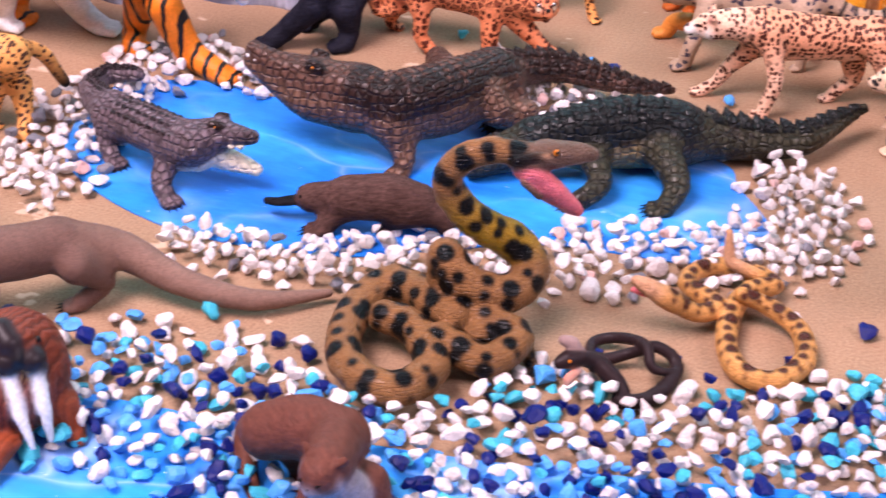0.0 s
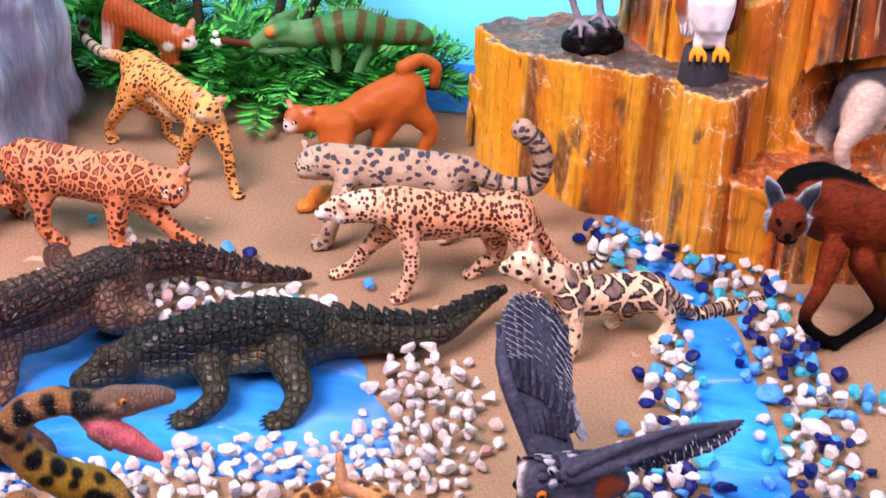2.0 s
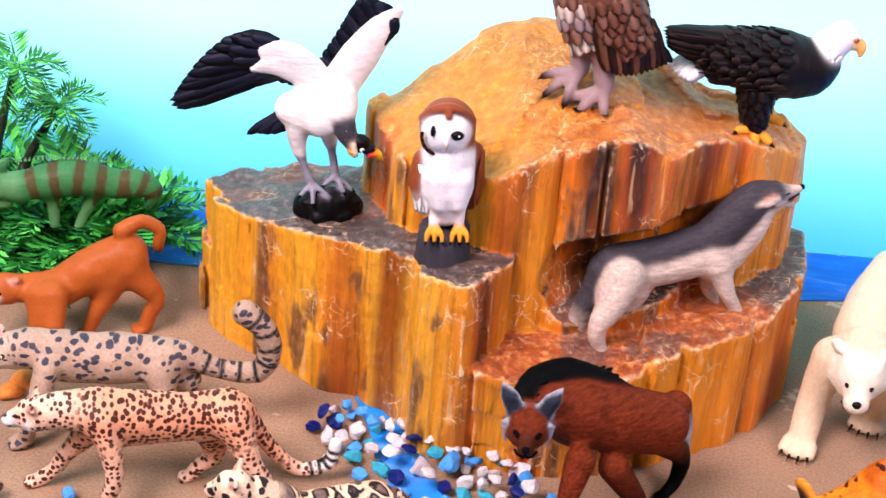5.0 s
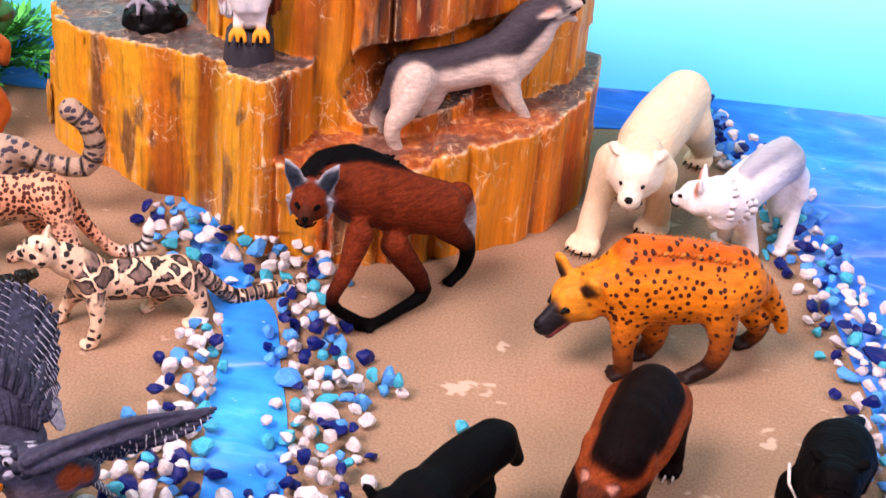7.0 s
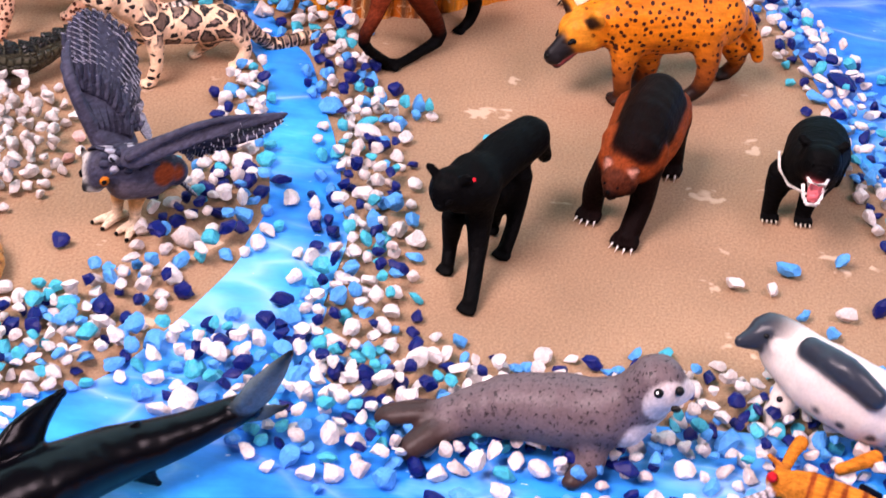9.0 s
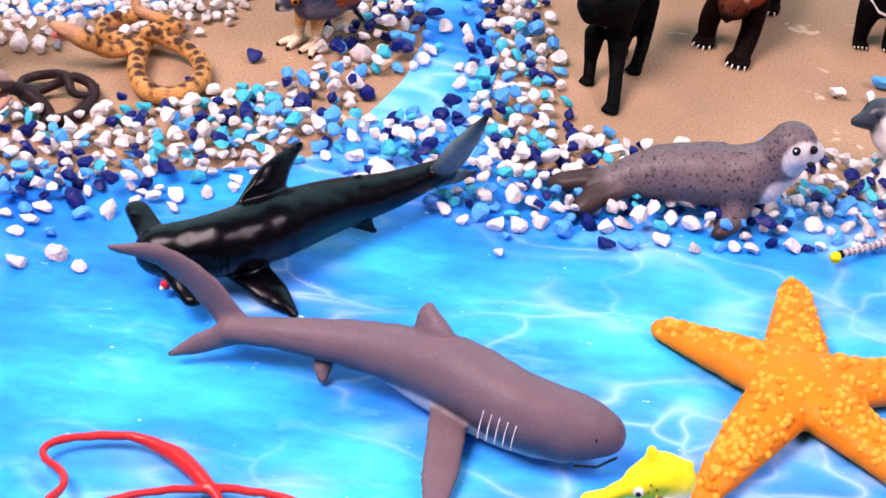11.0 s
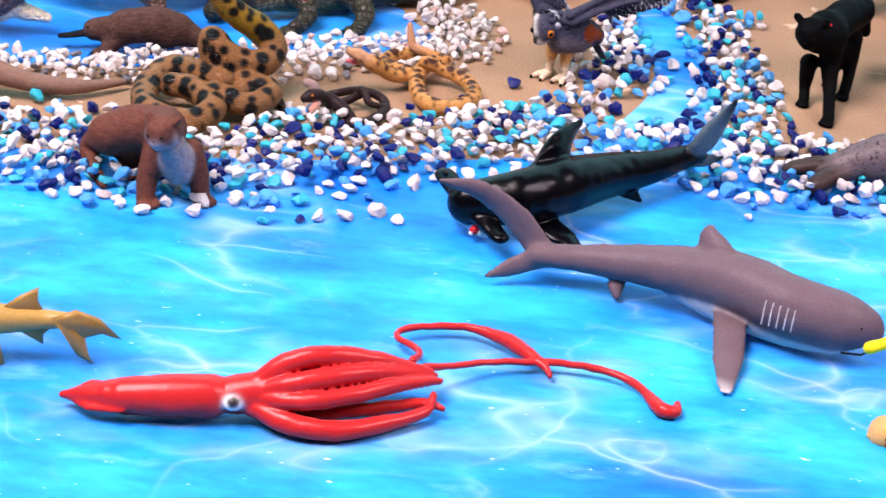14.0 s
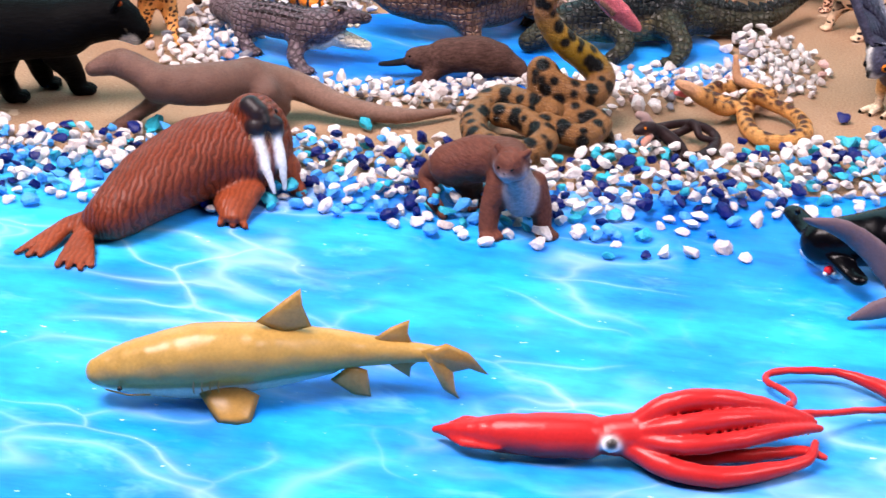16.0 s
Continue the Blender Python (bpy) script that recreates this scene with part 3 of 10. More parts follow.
        for limb in sorted({p[8] for p in solid}):
            chain = [p for p in solid if p[8] == limb]
            k = max(chain[0][7], 1e-3)
            bounds = []
            for p in chain:
                reach = k + 2.5 * cell
                lo = np.floor((np.minimum(p[0] - p[2], p[1] - p[3]) - reach - low) / cell).astype(int).clip(0)
                hi = np.minimum(np.ceil((np.maximum(p[0] + p[2], p[1] + p[3]) + reach - low) / cell).astype(int) + 1, shape)
                bounds.append((lo, hi))
            first, last = np.min([x[0] for x in bounds], 0), np.max([x[1] for x in bounds], 0)
            part = np.full(last - first, 50.0, np.float32)
            for p, (lo, hi) in zip(chain, bounds):
                box = tuple(slice(a, c) for a, c in zip(lo - first, hi - first))
                grid = np.stack(np.meshgrid(*[low[n] + cell * np.arange(lo[n], hi[n]) for n in range(3)], indexing="ij"), -1)
                part[box] = np.minimum(part[box], distance(grid, p)[0].astype(np.float32))
            box = tuple(slice(a, c) for a, c in zip(first, last))
            old = field[box]
            blend = np.clip(k - np.abs(old - part), 0, None) / k
            field[box] = np.minimum(old, part) - blend * blend * k * 0.25
        verts, quads = surface(field, low, cell)
        if lump:
            push = np.array([noise.noise(Vector(v) / lump_size) for v in verts])
            verts = verts + push[:, None] * lump * np.array((0.6, 0.6, 0.8))
        verts[:, 2] = np.maximum(verts[:, 2], 0.05)
        weight, tint = np.zeros(len(verts)), np.zeros((len(verts), 4))
        near = np.min([distance(verts, p)[0] for p in solid], 0)
        for p in solid:
            d, t = distance(verts, p)
            w = np.exp(-np.clip((d - near) / 0.4, 0, 30))
            w = w * (8.0 if p[7] < 0.25 else 1.0)
            weight += w
            tint += w[:, None] * (p[5] + t[:, None] * (p[6] - p[5]))
        tint /= weight[:, None]
        for p in self.prims:
            if isinstance(p[4], str):
                if p[4] == "band":
                    way = (p[1] - p[0]) / max(np.linalg.norm(p[1] - p[0]), 1e-6)
                    off = verts - (p[0] + p[1]) / 2
                    along = off @ way
                    aside = np.linalg.norm(off - along[:, None] * way, axis=1)
                    w = (np.clip(0.5 - (np.abs(along) - p[3]) / 0.5, 0, 1) * (aside < p[2] * 1.6 + 1.0))[:, None]
                else:
                    d = np.sqrt(((verts - p[0]) ** 2).sum(1)) - p[2]
                    w = np.clip(0.5 - d / 1.2, 0, 1)[:, None]
                tint = tint * (1 - w) + w * p[5]
        verts, faces, tints = [verts], [tuple(q) for q in quads.tolist()], [tint]
        start = len(verts[0])
        for v, f, c in self.bits:
            verts.append(v)
            faces += [tuple(i + start for i in face) for face in f]
            tints.append(np.tile(c, (len(v), 1)))
            start += len(v)
        me = bpy.data.meshes.new(name)
        me.from_pydata((np.concatenate(verts) * 0.001).tolist(), [], faces)
        layer = me.color_attributes.new("coat", "FLOAT_COLOR", "POINT")
        layer.data.foreach_set("color", np.concatenate(tints).astype(np.float32).ravel())
        me.shade_smooth()
        me.materials.append(mat)
        me.update()
        return me

    def stand(self, name, label, category, at, heading, mat, cell=0.9, group="toy animal figurines", **more):
        ob = new(name, self.mesh(name, mat, cell, **more))
        ob.matrix_world = pose(*at, 0, 0, heading)
        return tagged(ob, label, category, group)

# ---- the ground: sand-coloured cloth with printed water sheets laid on it ----


def sand_material():
    m, nodes, links, bsdf = material("sand_cloth")
    at = place(nodes, links)
    grain = noise_tex(nodes, links, at, 900.0, 3.0, 0.7)
    broad = noise_tex(nodes, links, at, 14.0, 4.0)
    colour = ramp(nodes, links, grain, (0.28, (0.22, 0.122, 0.066)), (0.72, (0.41, 0.255, 0.148)))
    colour = mix(nodes, links, 1.0, colour, ramp(nodes, links, broad, (0.3, 0.82), (0.7, 1.12)), "MULTIPLY")
    worn = noise_tex(nodes, links, place(nodes, links, (1, 1.3, 1), 0.01, 90.0), 38.0, 3.0, 0.6)
    colour = mix(nodes, links, ramp(nodes, links, worn, (0.66, 0.0), (0.685, 0.75)), colour, (0.60, 0.44, 0.31))
    links.new(colour, bsdf.inputs["Base Color"])
    bsdf.inputs["Roughness"].default_value = 0.85
    bump(nodes, links, bsdf, grain, 0.5, 0.0008)
    return m


def water_material(name, low, mid, high, lines):
    m, nodes, links, bsdf = material(name)
    plain = place(nodes, links)
    broad = noise_tex(nodes, links, place(nodes, links, (1, 1.8, 1)), 8.0, 5.0, 0.6)
    colour = ramp(nodes, links, broad, (0.30, low), (0.50, mid), (0.70, high))
    brush = noise_tex(nodes, links, place(nodes, links, (0.35, 1, 1), 0.01, 20.0), 90.0, 5.0, 0.7)
    colour = mix(nodes, links, 0.8, colour, ramp(nodes, links, brush, (0.3, 0.66), (0.7, 1.22)), "MULTIPLY")
    # the printed net of light
    some = ramp(nodes, links, noise_tex(nodes, links, plain, 11.0, 2.0), (0.40, 0.0), (0.62, 1.0))
    for scale, warp, thin in ((5.5, 0.15, 0.022), (12.0, 0.10, 0.013)):
        edge = cells(nodes, links, place(nodes, links, (1, 1.7, 1), warp, 14.0), scale, "DISTANCE_TO_EDGE").outputs["Distance"]
        line = ramp(nodes, links, edge, (0.0, 0.38), (thin * 1.2, 0.16), (thin * 3, 0.045), (thin * 8, 0.0))
        colour = mix(nodes, links, calc(nodes, links, "MULTIPLY", calc(nodes, links, "MULTIPLY", line, some), lines), colour, (0.74, 0.90, 0.95))
    patch = ramp(nodes, links, noise_tex(nodes, links, place(nodes, links, (1, 2.2, 1), 0.02, 30.0), 24.0, 4.0, 0.65), (0.58, 0.0), (0.82, 0.5 * lines))
    colour = mix(nodes, links, patch, colour, (0.30, 0.72, 0.93))
    glints = noise_tex(nodes, links, place(nodes, links, (0.4, 1, 1)), 420.0, 2.0)
    colour = mix(nodes, links, ramp(nodes, links, glints, (0.73, 0.0), (0.76, 0.7 * lines)), colour, (0.75, 0.9, 0.95))
    links.new(colour, bsdf.inputs["Base Color"])
    bsdf.inputs["Roughness"].default_value = 0.40
    bsdf.inputs["Specular IOR Level"].default_value = 0.16
    wrinkle = noise_tex(nodes, links, place(nodes, links, (0.5, 1.5, 1)), 60.0, 3.0)
    bump(nodes, links, bsdf, wrinkle, 0.25, 0.002)
    return m


SAND = sand_material()
WATER = water_material("printed_water", (0.001, 0.13, 0.62), (0.002, 0.28, 0.84), (0.02, 0.54, 0.93), 0.8)
BACK_WATER = water_material("printed_back_water", (0.001, 0.10, 0.56), (0.002, 0.19, 0.74), (0.01, 0.36, 0.88), 0.7)
POND_WATER = water_material("printed_pond_water", (0.001, 0.12, 0.56), (0.003, 0.20, 0.72), (0.01, 0.34, 0.84), 0.35)


def smooth_loop(points, steps=6):
    """A closed soft curve through the given corners."""
    n, out = len(points), []
    for i in range(n):
        a, b, c, d = (Vector(points[(i + k) % n]) for k in (-1, 0, 1, 2))
        for s in range(steps):
            t = s / steps
            out.append(0.5 * (2 * b + (c - a) * t + (2 * a - 5 * b + 4 * c - d) * t * t + (3 * b - a - 3 * c + d) * t ** 3))
    return out


def sheet(name, points, top, thick, mat, label, category, soft=True):
    loop = smooth_loop(points) if soft else [Vector(p) for p in points]
    bm = bmesh.new()
    face = bm.faces.new([bm.verts.new((p[0], p[1], top)) for p in loop])
    if face.normal.z < 0 or face.calc_area() and sum((loop[i - 1].x * p.y - p.x * loop[i - 1].y) for i, p in enumerate(loop)) < 0:
        bmesh.ops.reverse_faces(bm, faces=[face])
    ext = bmesh.ops.extrude_face_region(bm, geom=[face])
    bmesh.ops.translate(bm, verts=[v for v in ext["geom"] if isinstance(v, bmesh.types.BMVert)], vec=(0, 0, -thick))
    bmesh.ops.triangulate(bm, faces=bm.faces[:])
    bmesh.ops.recalc_face_normals(bm, faces=bm.faces[:])
    me = bpy.data.meshes.new(name)
    bm.to_mesh(me)
    bm.free()
    me.materials.append(mat)
    return tagged(new(name, me), label, category, kind="structure")


sheet("ground", [(-2.2, -2.2), (2.2, -2.2), (2.2, 0.62), (-2.2, 0.62)], 0.0, 0.02, SAND, "sand-coloured grainy cloth with pale worn flecks over the table", "ground", soft=False)
# the front sea with the stream that runs up to the foot of the rock
SEA = [(-0.9, -0.16), (-0.62, -0.155), (-0.36, -0.150), (-0.24, -0.143), (-0.20, -0.140), (-0.13, -0.132), (-0.06, -0.118), (-0.01, -0.104), (0.0154, -0.0924), (0.0324, -0.0618), (0.0479, -0.0227), (0.0503, -0.006),
       (0.0539, 0.0157), (0.0513, 0.040), (0.0446, 0.066), (0.0415, 0.0947), (0.0379, 0.117), (0.0234, 0.147), (0.005, 0.190), (-0.004, 0.214), (0.0166, 0.203), (0.0235, 0.1887), (0.0408, 0.152), (0.0541, 0.134),
       (0.0639, 0.100), (0.0722, 0.073), (0.0779, 0.047), (0.0815, 0.0225), (0.0859, 0.0026), (0.083, -0.03), (0.083, -0.055), (0.10, -0.085), (0.20, -0.082), (0.27, -0.075), (0.40, -0.05), (0.9, -0.05), (0.9, -1.3), (-0.9, -1.3)]
sheet("water_sea", SEA, 0.0006, 0.0005, WATER, "glossy printed blue water sheet of sea and stream on the cloth", "water")
POND = [(-0.312, -0.024), (-0.330, 0.012), (-0.328, 0.046), (-0.290, 0.064), (-0.262, 0.060), (-0.22, 0.076), (-0.15, 0.086), (-0.086, 0.078), (-0.073, 0.060), (-0.055, 0.030),
        (-0.073, 0.003), (-0.127, -0.005), (-0.162, -0.022), (-0.197, -0.041), (-0.257, -0.047)]
sheet("water_pond", POND, 0.0006, 0.0005, POND_WATER, "printed blue water sheet of the crocodile pond on the cloth", "water")
BACK = [(-1.6, 0.287), (-0.1, 0.287), (0.10, 0.31), (0.20, 0.335), (0.232, 0.315), (0.252, 0.255), (0.268, 0.20), (0.280, 0.14), (0.286, 0.10), (0.296, 0.06), (0.32, 0.02), (0.45, 0.0), (1.6, 0.0), (1.6, 0.60), (-1.6, 0.60)]
sheet("water_back", BACK, 0.0006, 0.0005, BACK_WATER, "printed blue water sheet along the back and side", "water", soft=False)


def backdrop_material():
    m, nodes, links, bsdf = material("glowing_sky_paper")
    tc = nodes.new("ShaderNodeTexCoord")
    sep = nodes.new("ShaderNodeSeparateXYZ")
    links.new(tc.outputs["Object"], sep.inputs[0])
    stir = noise_tex(nodes, links, place(nodes, links, (1, 1, 2)), 5.0, 3.0)
    high = calc(nodes, links, "ADD", sep.outputs["Z"], calc(nodes, links, "MULTIPLY", stir, 0.05))
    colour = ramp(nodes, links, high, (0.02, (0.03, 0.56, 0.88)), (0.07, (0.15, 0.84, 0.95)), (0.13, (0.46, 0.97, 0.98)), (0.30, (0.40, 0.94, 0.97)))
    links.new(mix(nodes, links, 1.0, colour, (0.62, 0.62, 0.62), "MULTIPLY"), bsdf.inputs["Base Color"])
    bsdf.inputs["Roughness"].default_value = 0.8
    # the paper is no lamp; this glow is added to brighten the sky
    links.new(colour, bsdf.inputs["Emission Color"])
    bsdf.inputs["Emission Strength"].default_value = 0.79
    return m


def backdrop():
    bm = bmesh.new()
    cols = [(-1.6, 0.335), (-0.10, 0.345), (0.20, 0.378), (0.32, 0.386), (1.6, 0.42)]
    rows = [[bm.verts.new((x, y, z)) for x, y in cols] for z in (0.0, 0.9)]
    for i in range(len(cols) - 1):
        bm.faces.new([rows[0][i], rows[0][i + 1], rows[1][i + 1], rows[1][i]])
    me = bpy.data.meshes.new("backdrop")
    bm.to_mesh(me)
    bm.free()
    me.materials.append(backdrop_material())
    ob = new("backdrop", me)
    so = ob.modifiers.new("thick", "SOLIDIFY")
    so.thickness, so.offset = 0.004, 1.0
    return tagged(ob, "plain sky-blue paper backdrop, made to glow, paling towards the top", "backdrop", kind="structure")


backdrop()

# ---- gravel ----


def gravel_material(name, *stops):
    m, nodes, links, bsdf = material(name)
    geo = nodes.new("ShaderNodeNewGeometry")
    colour = ramp(nodes, links, geo.outputs["Random Per Island"], *stops, constant=True)
    at = place(nodes, links)
    grain = noise_tex(nodes, links, at, 1100.0, 3.0, 0.7)
    colour = mix(nodes, links, 1.0, colour, ramp(nodes, links, grain, (0.3, 0.72), (0.7, 1.1)), "MULTIPLY")
    broad = noise_tex(nodes, links, at, 260.0, 2.0)
    colour = mix(nodes, links, 1.0, colour, ramp(nodes, links, broad, (0.3, 0.85), (0.7, 1.08)), "MULTIPLY")
    links.new(colour, bsdf.inputs["Base Color"])
    bsdf.inputs["Roughness"].default_value = 0.42
    bsdf.inputs["Specular IOR Level"].default_value = 0.22
    bump(nodes, links, bsdf, grain, 0.35, 0.0007)
    return m


CHALK, PALE, DEEP, SKY, TEAL, GREY, ROSE = (0.71, 0.66, 0.65), (0.63, 0.55, 0.53), (0.0015, 0.008, 0.125), (0.06, 0.34, 0.80), (0.02, 0.42, 0.56), (0.17, 0.165, 0.19), (0.68, 0.42, 0.38)
BLUE_MIX = gravel_material("blue_gravel", (0.0, CHALK), (0.34, PALE), (0.50, DEEP), (0.68, SKY), (0.86, TEAL))
WHITE_MIX = gravel_material("white_gravel", (0.0, CHALK), (0.62, PALE), (0.92, GREY), (0.975, ROSE))


def pebble_shapes(rng, count=14):
    bm = bmesh.new()
    bmesh.ops.create_icosphere(bm, subdivisions=2, radius=1.0)
    verts = np.array([v.co[:] for v in bm.verts])
    faces = np.array([[v.index for v in f.verts] for f in bm.faces])
    bm.free()
    out = []
    for n in range(count):
        v = verts.copy()
        for _ in range(11):  # flats, as on broken stone
            d = rng.normal(size=3)
            d /= np.linalg.norm(d)
            over = np.clip(v @ d - rng.uniform(0.45, 0.8), 0, None)
            v -= over[:, None] * d * 0.95
        v += 0.035 * rng.normal(size=v.shape)
        out.append(v * rng.uniform([0.85, 0.7, 0.55], [1.25, 1.0, 0.85]))
    return out, faces


def along(line, s):
    """The place and half-width at the share s of a line of (x, y, half-width)."""
    pts = np.array(line, float)
    gaps = np.r_[0, np.cumsum(np.hypot(*np.diff(pts[:, :2], axis=0).T))]
    return np.array([np.interp(s * gaps[-1], gaps, pts[:, n]) for n in range(3)]), gaps[-1]


def gravel(name, lines, count, mat, label, seed, small=0.0025, big=0.0045, keep_off=()):
    """Loose stones along lines: dense in the middle, thinning out at the rim, some lying on others."""
    rng = np.random.default_rng(seed)
    shapes, faces = pebble_shapes(rng)
    share = np.array([along(l, 0)[1] * np.mean([p[2] for p in l]) for l in lines])
    share = np.cumsum(share / share.sum())
    cells_used, verts, tris, start, made, tries = {}, [], [], 0, 0, 0
    while made < count and tries < count * 26:
        tries += 1
        line = lines[int(np.searchsorted(share, rng.random()))]
        (x, y, half), _ = along(line, rng.random())
        a, off = rng.random() * 2 * math.pi, math.sqrt(rng.random()) * (1.0 if rng.random() < 0.93 else 1.45)
        x, y = x + math.cos(a) * half * off, y + math.sin(a) * half * off
        if any((x - cx) ** 2 + (y - cy) ** 2 < cr * cr for cx, cy, cr in keep_off):
            continue
        r = rng.uniform(small, big) * (1.35 if rng.random() < 0.12 else 1.0)
        key, lift, clash = (int(x // 0.009), int(y // 0.009)), 0.0, 0
        for i in (-1, 0, 1):
            for j in (-1, 0, 1):
                for px, py, pr, pz in cells_used.get((key[0] + i, key[1] + j), ()):
                    near = math.hypot(px - x, py - y)
                    if near < 0.82 * (pr + r):
                        clash += 1
                        lift = max(lift, pz + 0.75 * (pr + r) * math.sqrt(max(0.0, 1 - (near / (pr + r)) ** 2)))
        if clash and (off > 0.92 or lift > 0.0075 or (rng.random() < 0.4 and off > 0.5)):
            continue
        z = max(0.62 * r, lift) + 0.0006
        cells_used.setdefault(key, []).append((x, y, r, z))
        turn = np.array(Euler(rng.uniform(-0.6, 0.6, 3) + (0, 0, rng.uniform(0, 6.28))).to_matrix())
        v = shapes[int(rng.integers(len(shapes)))] @ turn.T * r
        v[:, 2] = np.maximum(v[:, 2] + z, 0.0002)
        verts.append(v + (x, y, 0))
        tris.append(faces + start)
        start, made = start + len(v), made + 1
    me = bpy.data.meshes.new(name)
    me.from_pydata(np.concatenate(verts).tolist(), [], np.concatenate(tris).tolist())
    me.materials.append(mat)
    return tagged(new(name, me), label, "gravel", kind="stuff")


gravel("white_gravel", [
    [(-0.305, 0.083, 0.012), (-0.322, 0.058, 0.016), (-0.327, 0.020, 0.018), (-0.325, -0.020, 0.020), (-0.315, -0.045, 0.012)],
    [(-0.250, -0.055, 0.010), (-0.225, -0.057, 0.010), (-0.200, -0.053, 0.013), (-0.178, -0.038, 0.014), (-0.150, -0.028, 0.015), (-0.127, -0.026, 0.016), (-0.105, -0.012, 0.020)],
    [(-0.105, -0.008, 0.020), (-0.085, 0.002, 0.016), (-0.065, 0.004, 0.018), (-0.046, 0.020, 0.018), (-0.046, 0.050, 0.018), (-0.058, 0.072, 0.014)],
    [(-0.20, 0.092, 0.012), (-0.16, 0.096, 0.016), (-0.11, 0.092, 0.014), (-0.08, 0.088, 0.010)],
    [(-0.285, 0.075, 0.012), (-0.27, 0.070, 0.012)],
], 1150, WHITE_MIX, "loose white and grey gravel round the pond", 3, keep_off=[(-0.052, -0.052, 0.014)])
gravel("blue_gravel_shore", [
    [(-0.52, -0.170, 0.030), (-0.40, -0.168, 0.030), (-0.34, -0.165, 0.030), (-0.25, -0.148, 0.031), (-0.20, -0.139, 0.031), (-0.15, -0.1445, 0.034), (-0.10, -0.120, 0.036), (-0.05, -0.100, 0.032), (-0.02, -0.084, 0.027), (0.004, -0.072, 0.018)],
    [(0.004, -0.078, 0.010), (0.035, -0.074, 0.013)],
    [(0.048, -0.080, 0.020), (0.07, -0.088, 0.025), (0.10, -0.096, 0.026), (0.13, -0.092, 0.029), (0.17, -0.092, 0.027), (0.20, -0.082, 0.026), (0.25, -0.078, 0.025), (0.36, -0.060, 0.027)],
], 2000, BLUE_MIX, "mixed white, navy, sky-blue and turquoise gravel along the shore", 5, keep_off=[(-0.152, -0.093, 0.028), (-0.078, -0.076, 0.015), (-0.052, -0.052, 0.02)])
gravel("blue_gravel_stream", [
    [(0.032, 0.115, 0.006), (0.032, 0.092, 0.010), (0.034, 0.066, 0.011), (0.038, 0.045, 0.012), (0.035, 0.015, 0.017), (0.033, -0.012, 0.016)],
    [(0.026, -0.035, 0.012), (0.012, -0.050, 0.014), (0.0, -0.062, 0.012)],
    [(0.061, 0.147, 0.008), (0.073, 0.115, 0.012), (0.083, 0.085, 0.014), (0.087, 0.050, 0.013), (0.091, 0.015, 0.014), (0.094, -0.010, 0.014), (0.092, -0.040, 0.017), (0.088, -0.065, 0.020)],
    [(0.101, 0.098, 0.005), (0.106, 0.097, 0.005)],
], 720, BLUE_MIX, "mixed white and blue gravel on the banks of the stream", 8, 0.0028, 0.0050)
gravel("blue_gravel_pool", [[(-0.004, 0.186, 0.010), (0.012, 0.177, 0.014), (0.030, 0.172, 0.016), (0.050, 0.168, 0.014), (0.064, 0.164, 0.010)]], 190, BLUE_MIX, "mixed white and blue gravel at the foot of the rock", 21, 0.0029, 0.0048)
gravel("blue_gravel_side", [
    [(0.215, 0.350, 0.012), (0.240, 0.300, 0.014), (0.260, 0.240, 0.016), (0.276, 0.190, 0.016), (0.288, 0.145, 0.016), (0.290, 0.10, 0.015), (0.300, 0.05, 0.016), (0.315, 0.01, 0.016)],
], 330, BLUE_MIX, "mixed white and blue gravel along the side water", 9)
gravel("scattered_pebbles", [
    [(-0.24, -0.095, 0.014), (-0.20, -0.088, 0.012)], [(-0.02, -0.04, 0.02), (-0.01, 0.0, 0.03)],
    [(-0.20, 0.12, 0.03), (-0.10, 0.115, 0.03)],
    [(0.12, 0.03, 0.07), (0.12, -0.04, 0.04)], [(0.28, 0.03, 0.03), (0.24, -0.03, 0.04)],
    [(-0.13, -0.185, 0.012), (-0.06, -0.170, 0.014), (0.10, -0.135, 0.012)],
], 62, BLUE_MIX, "stray white and blue pebbles on the cloth", 12, keep_off=[(0.01, 0.008, 0.02), (0.135, 0.0, 0.045), (0.185, 0.035, 0.042), (0.255, 0.06, 0.035)])

NAVY = gravel_material("navy_stone", (0.0, DEEP), (0.9, DEEP))
gravel("navy_stones", [[(0.284, 0.157, 0.003), (0.286, 0.160, 0.003)], [(0.036, 0.028, 0.008), (0.040, 0.036, 0.008)]], 7, NAVY, "large glossy navy stones lying among the gravel", 17, 0.0048, 0.0066)

# ---- the petrified-wood rock ----


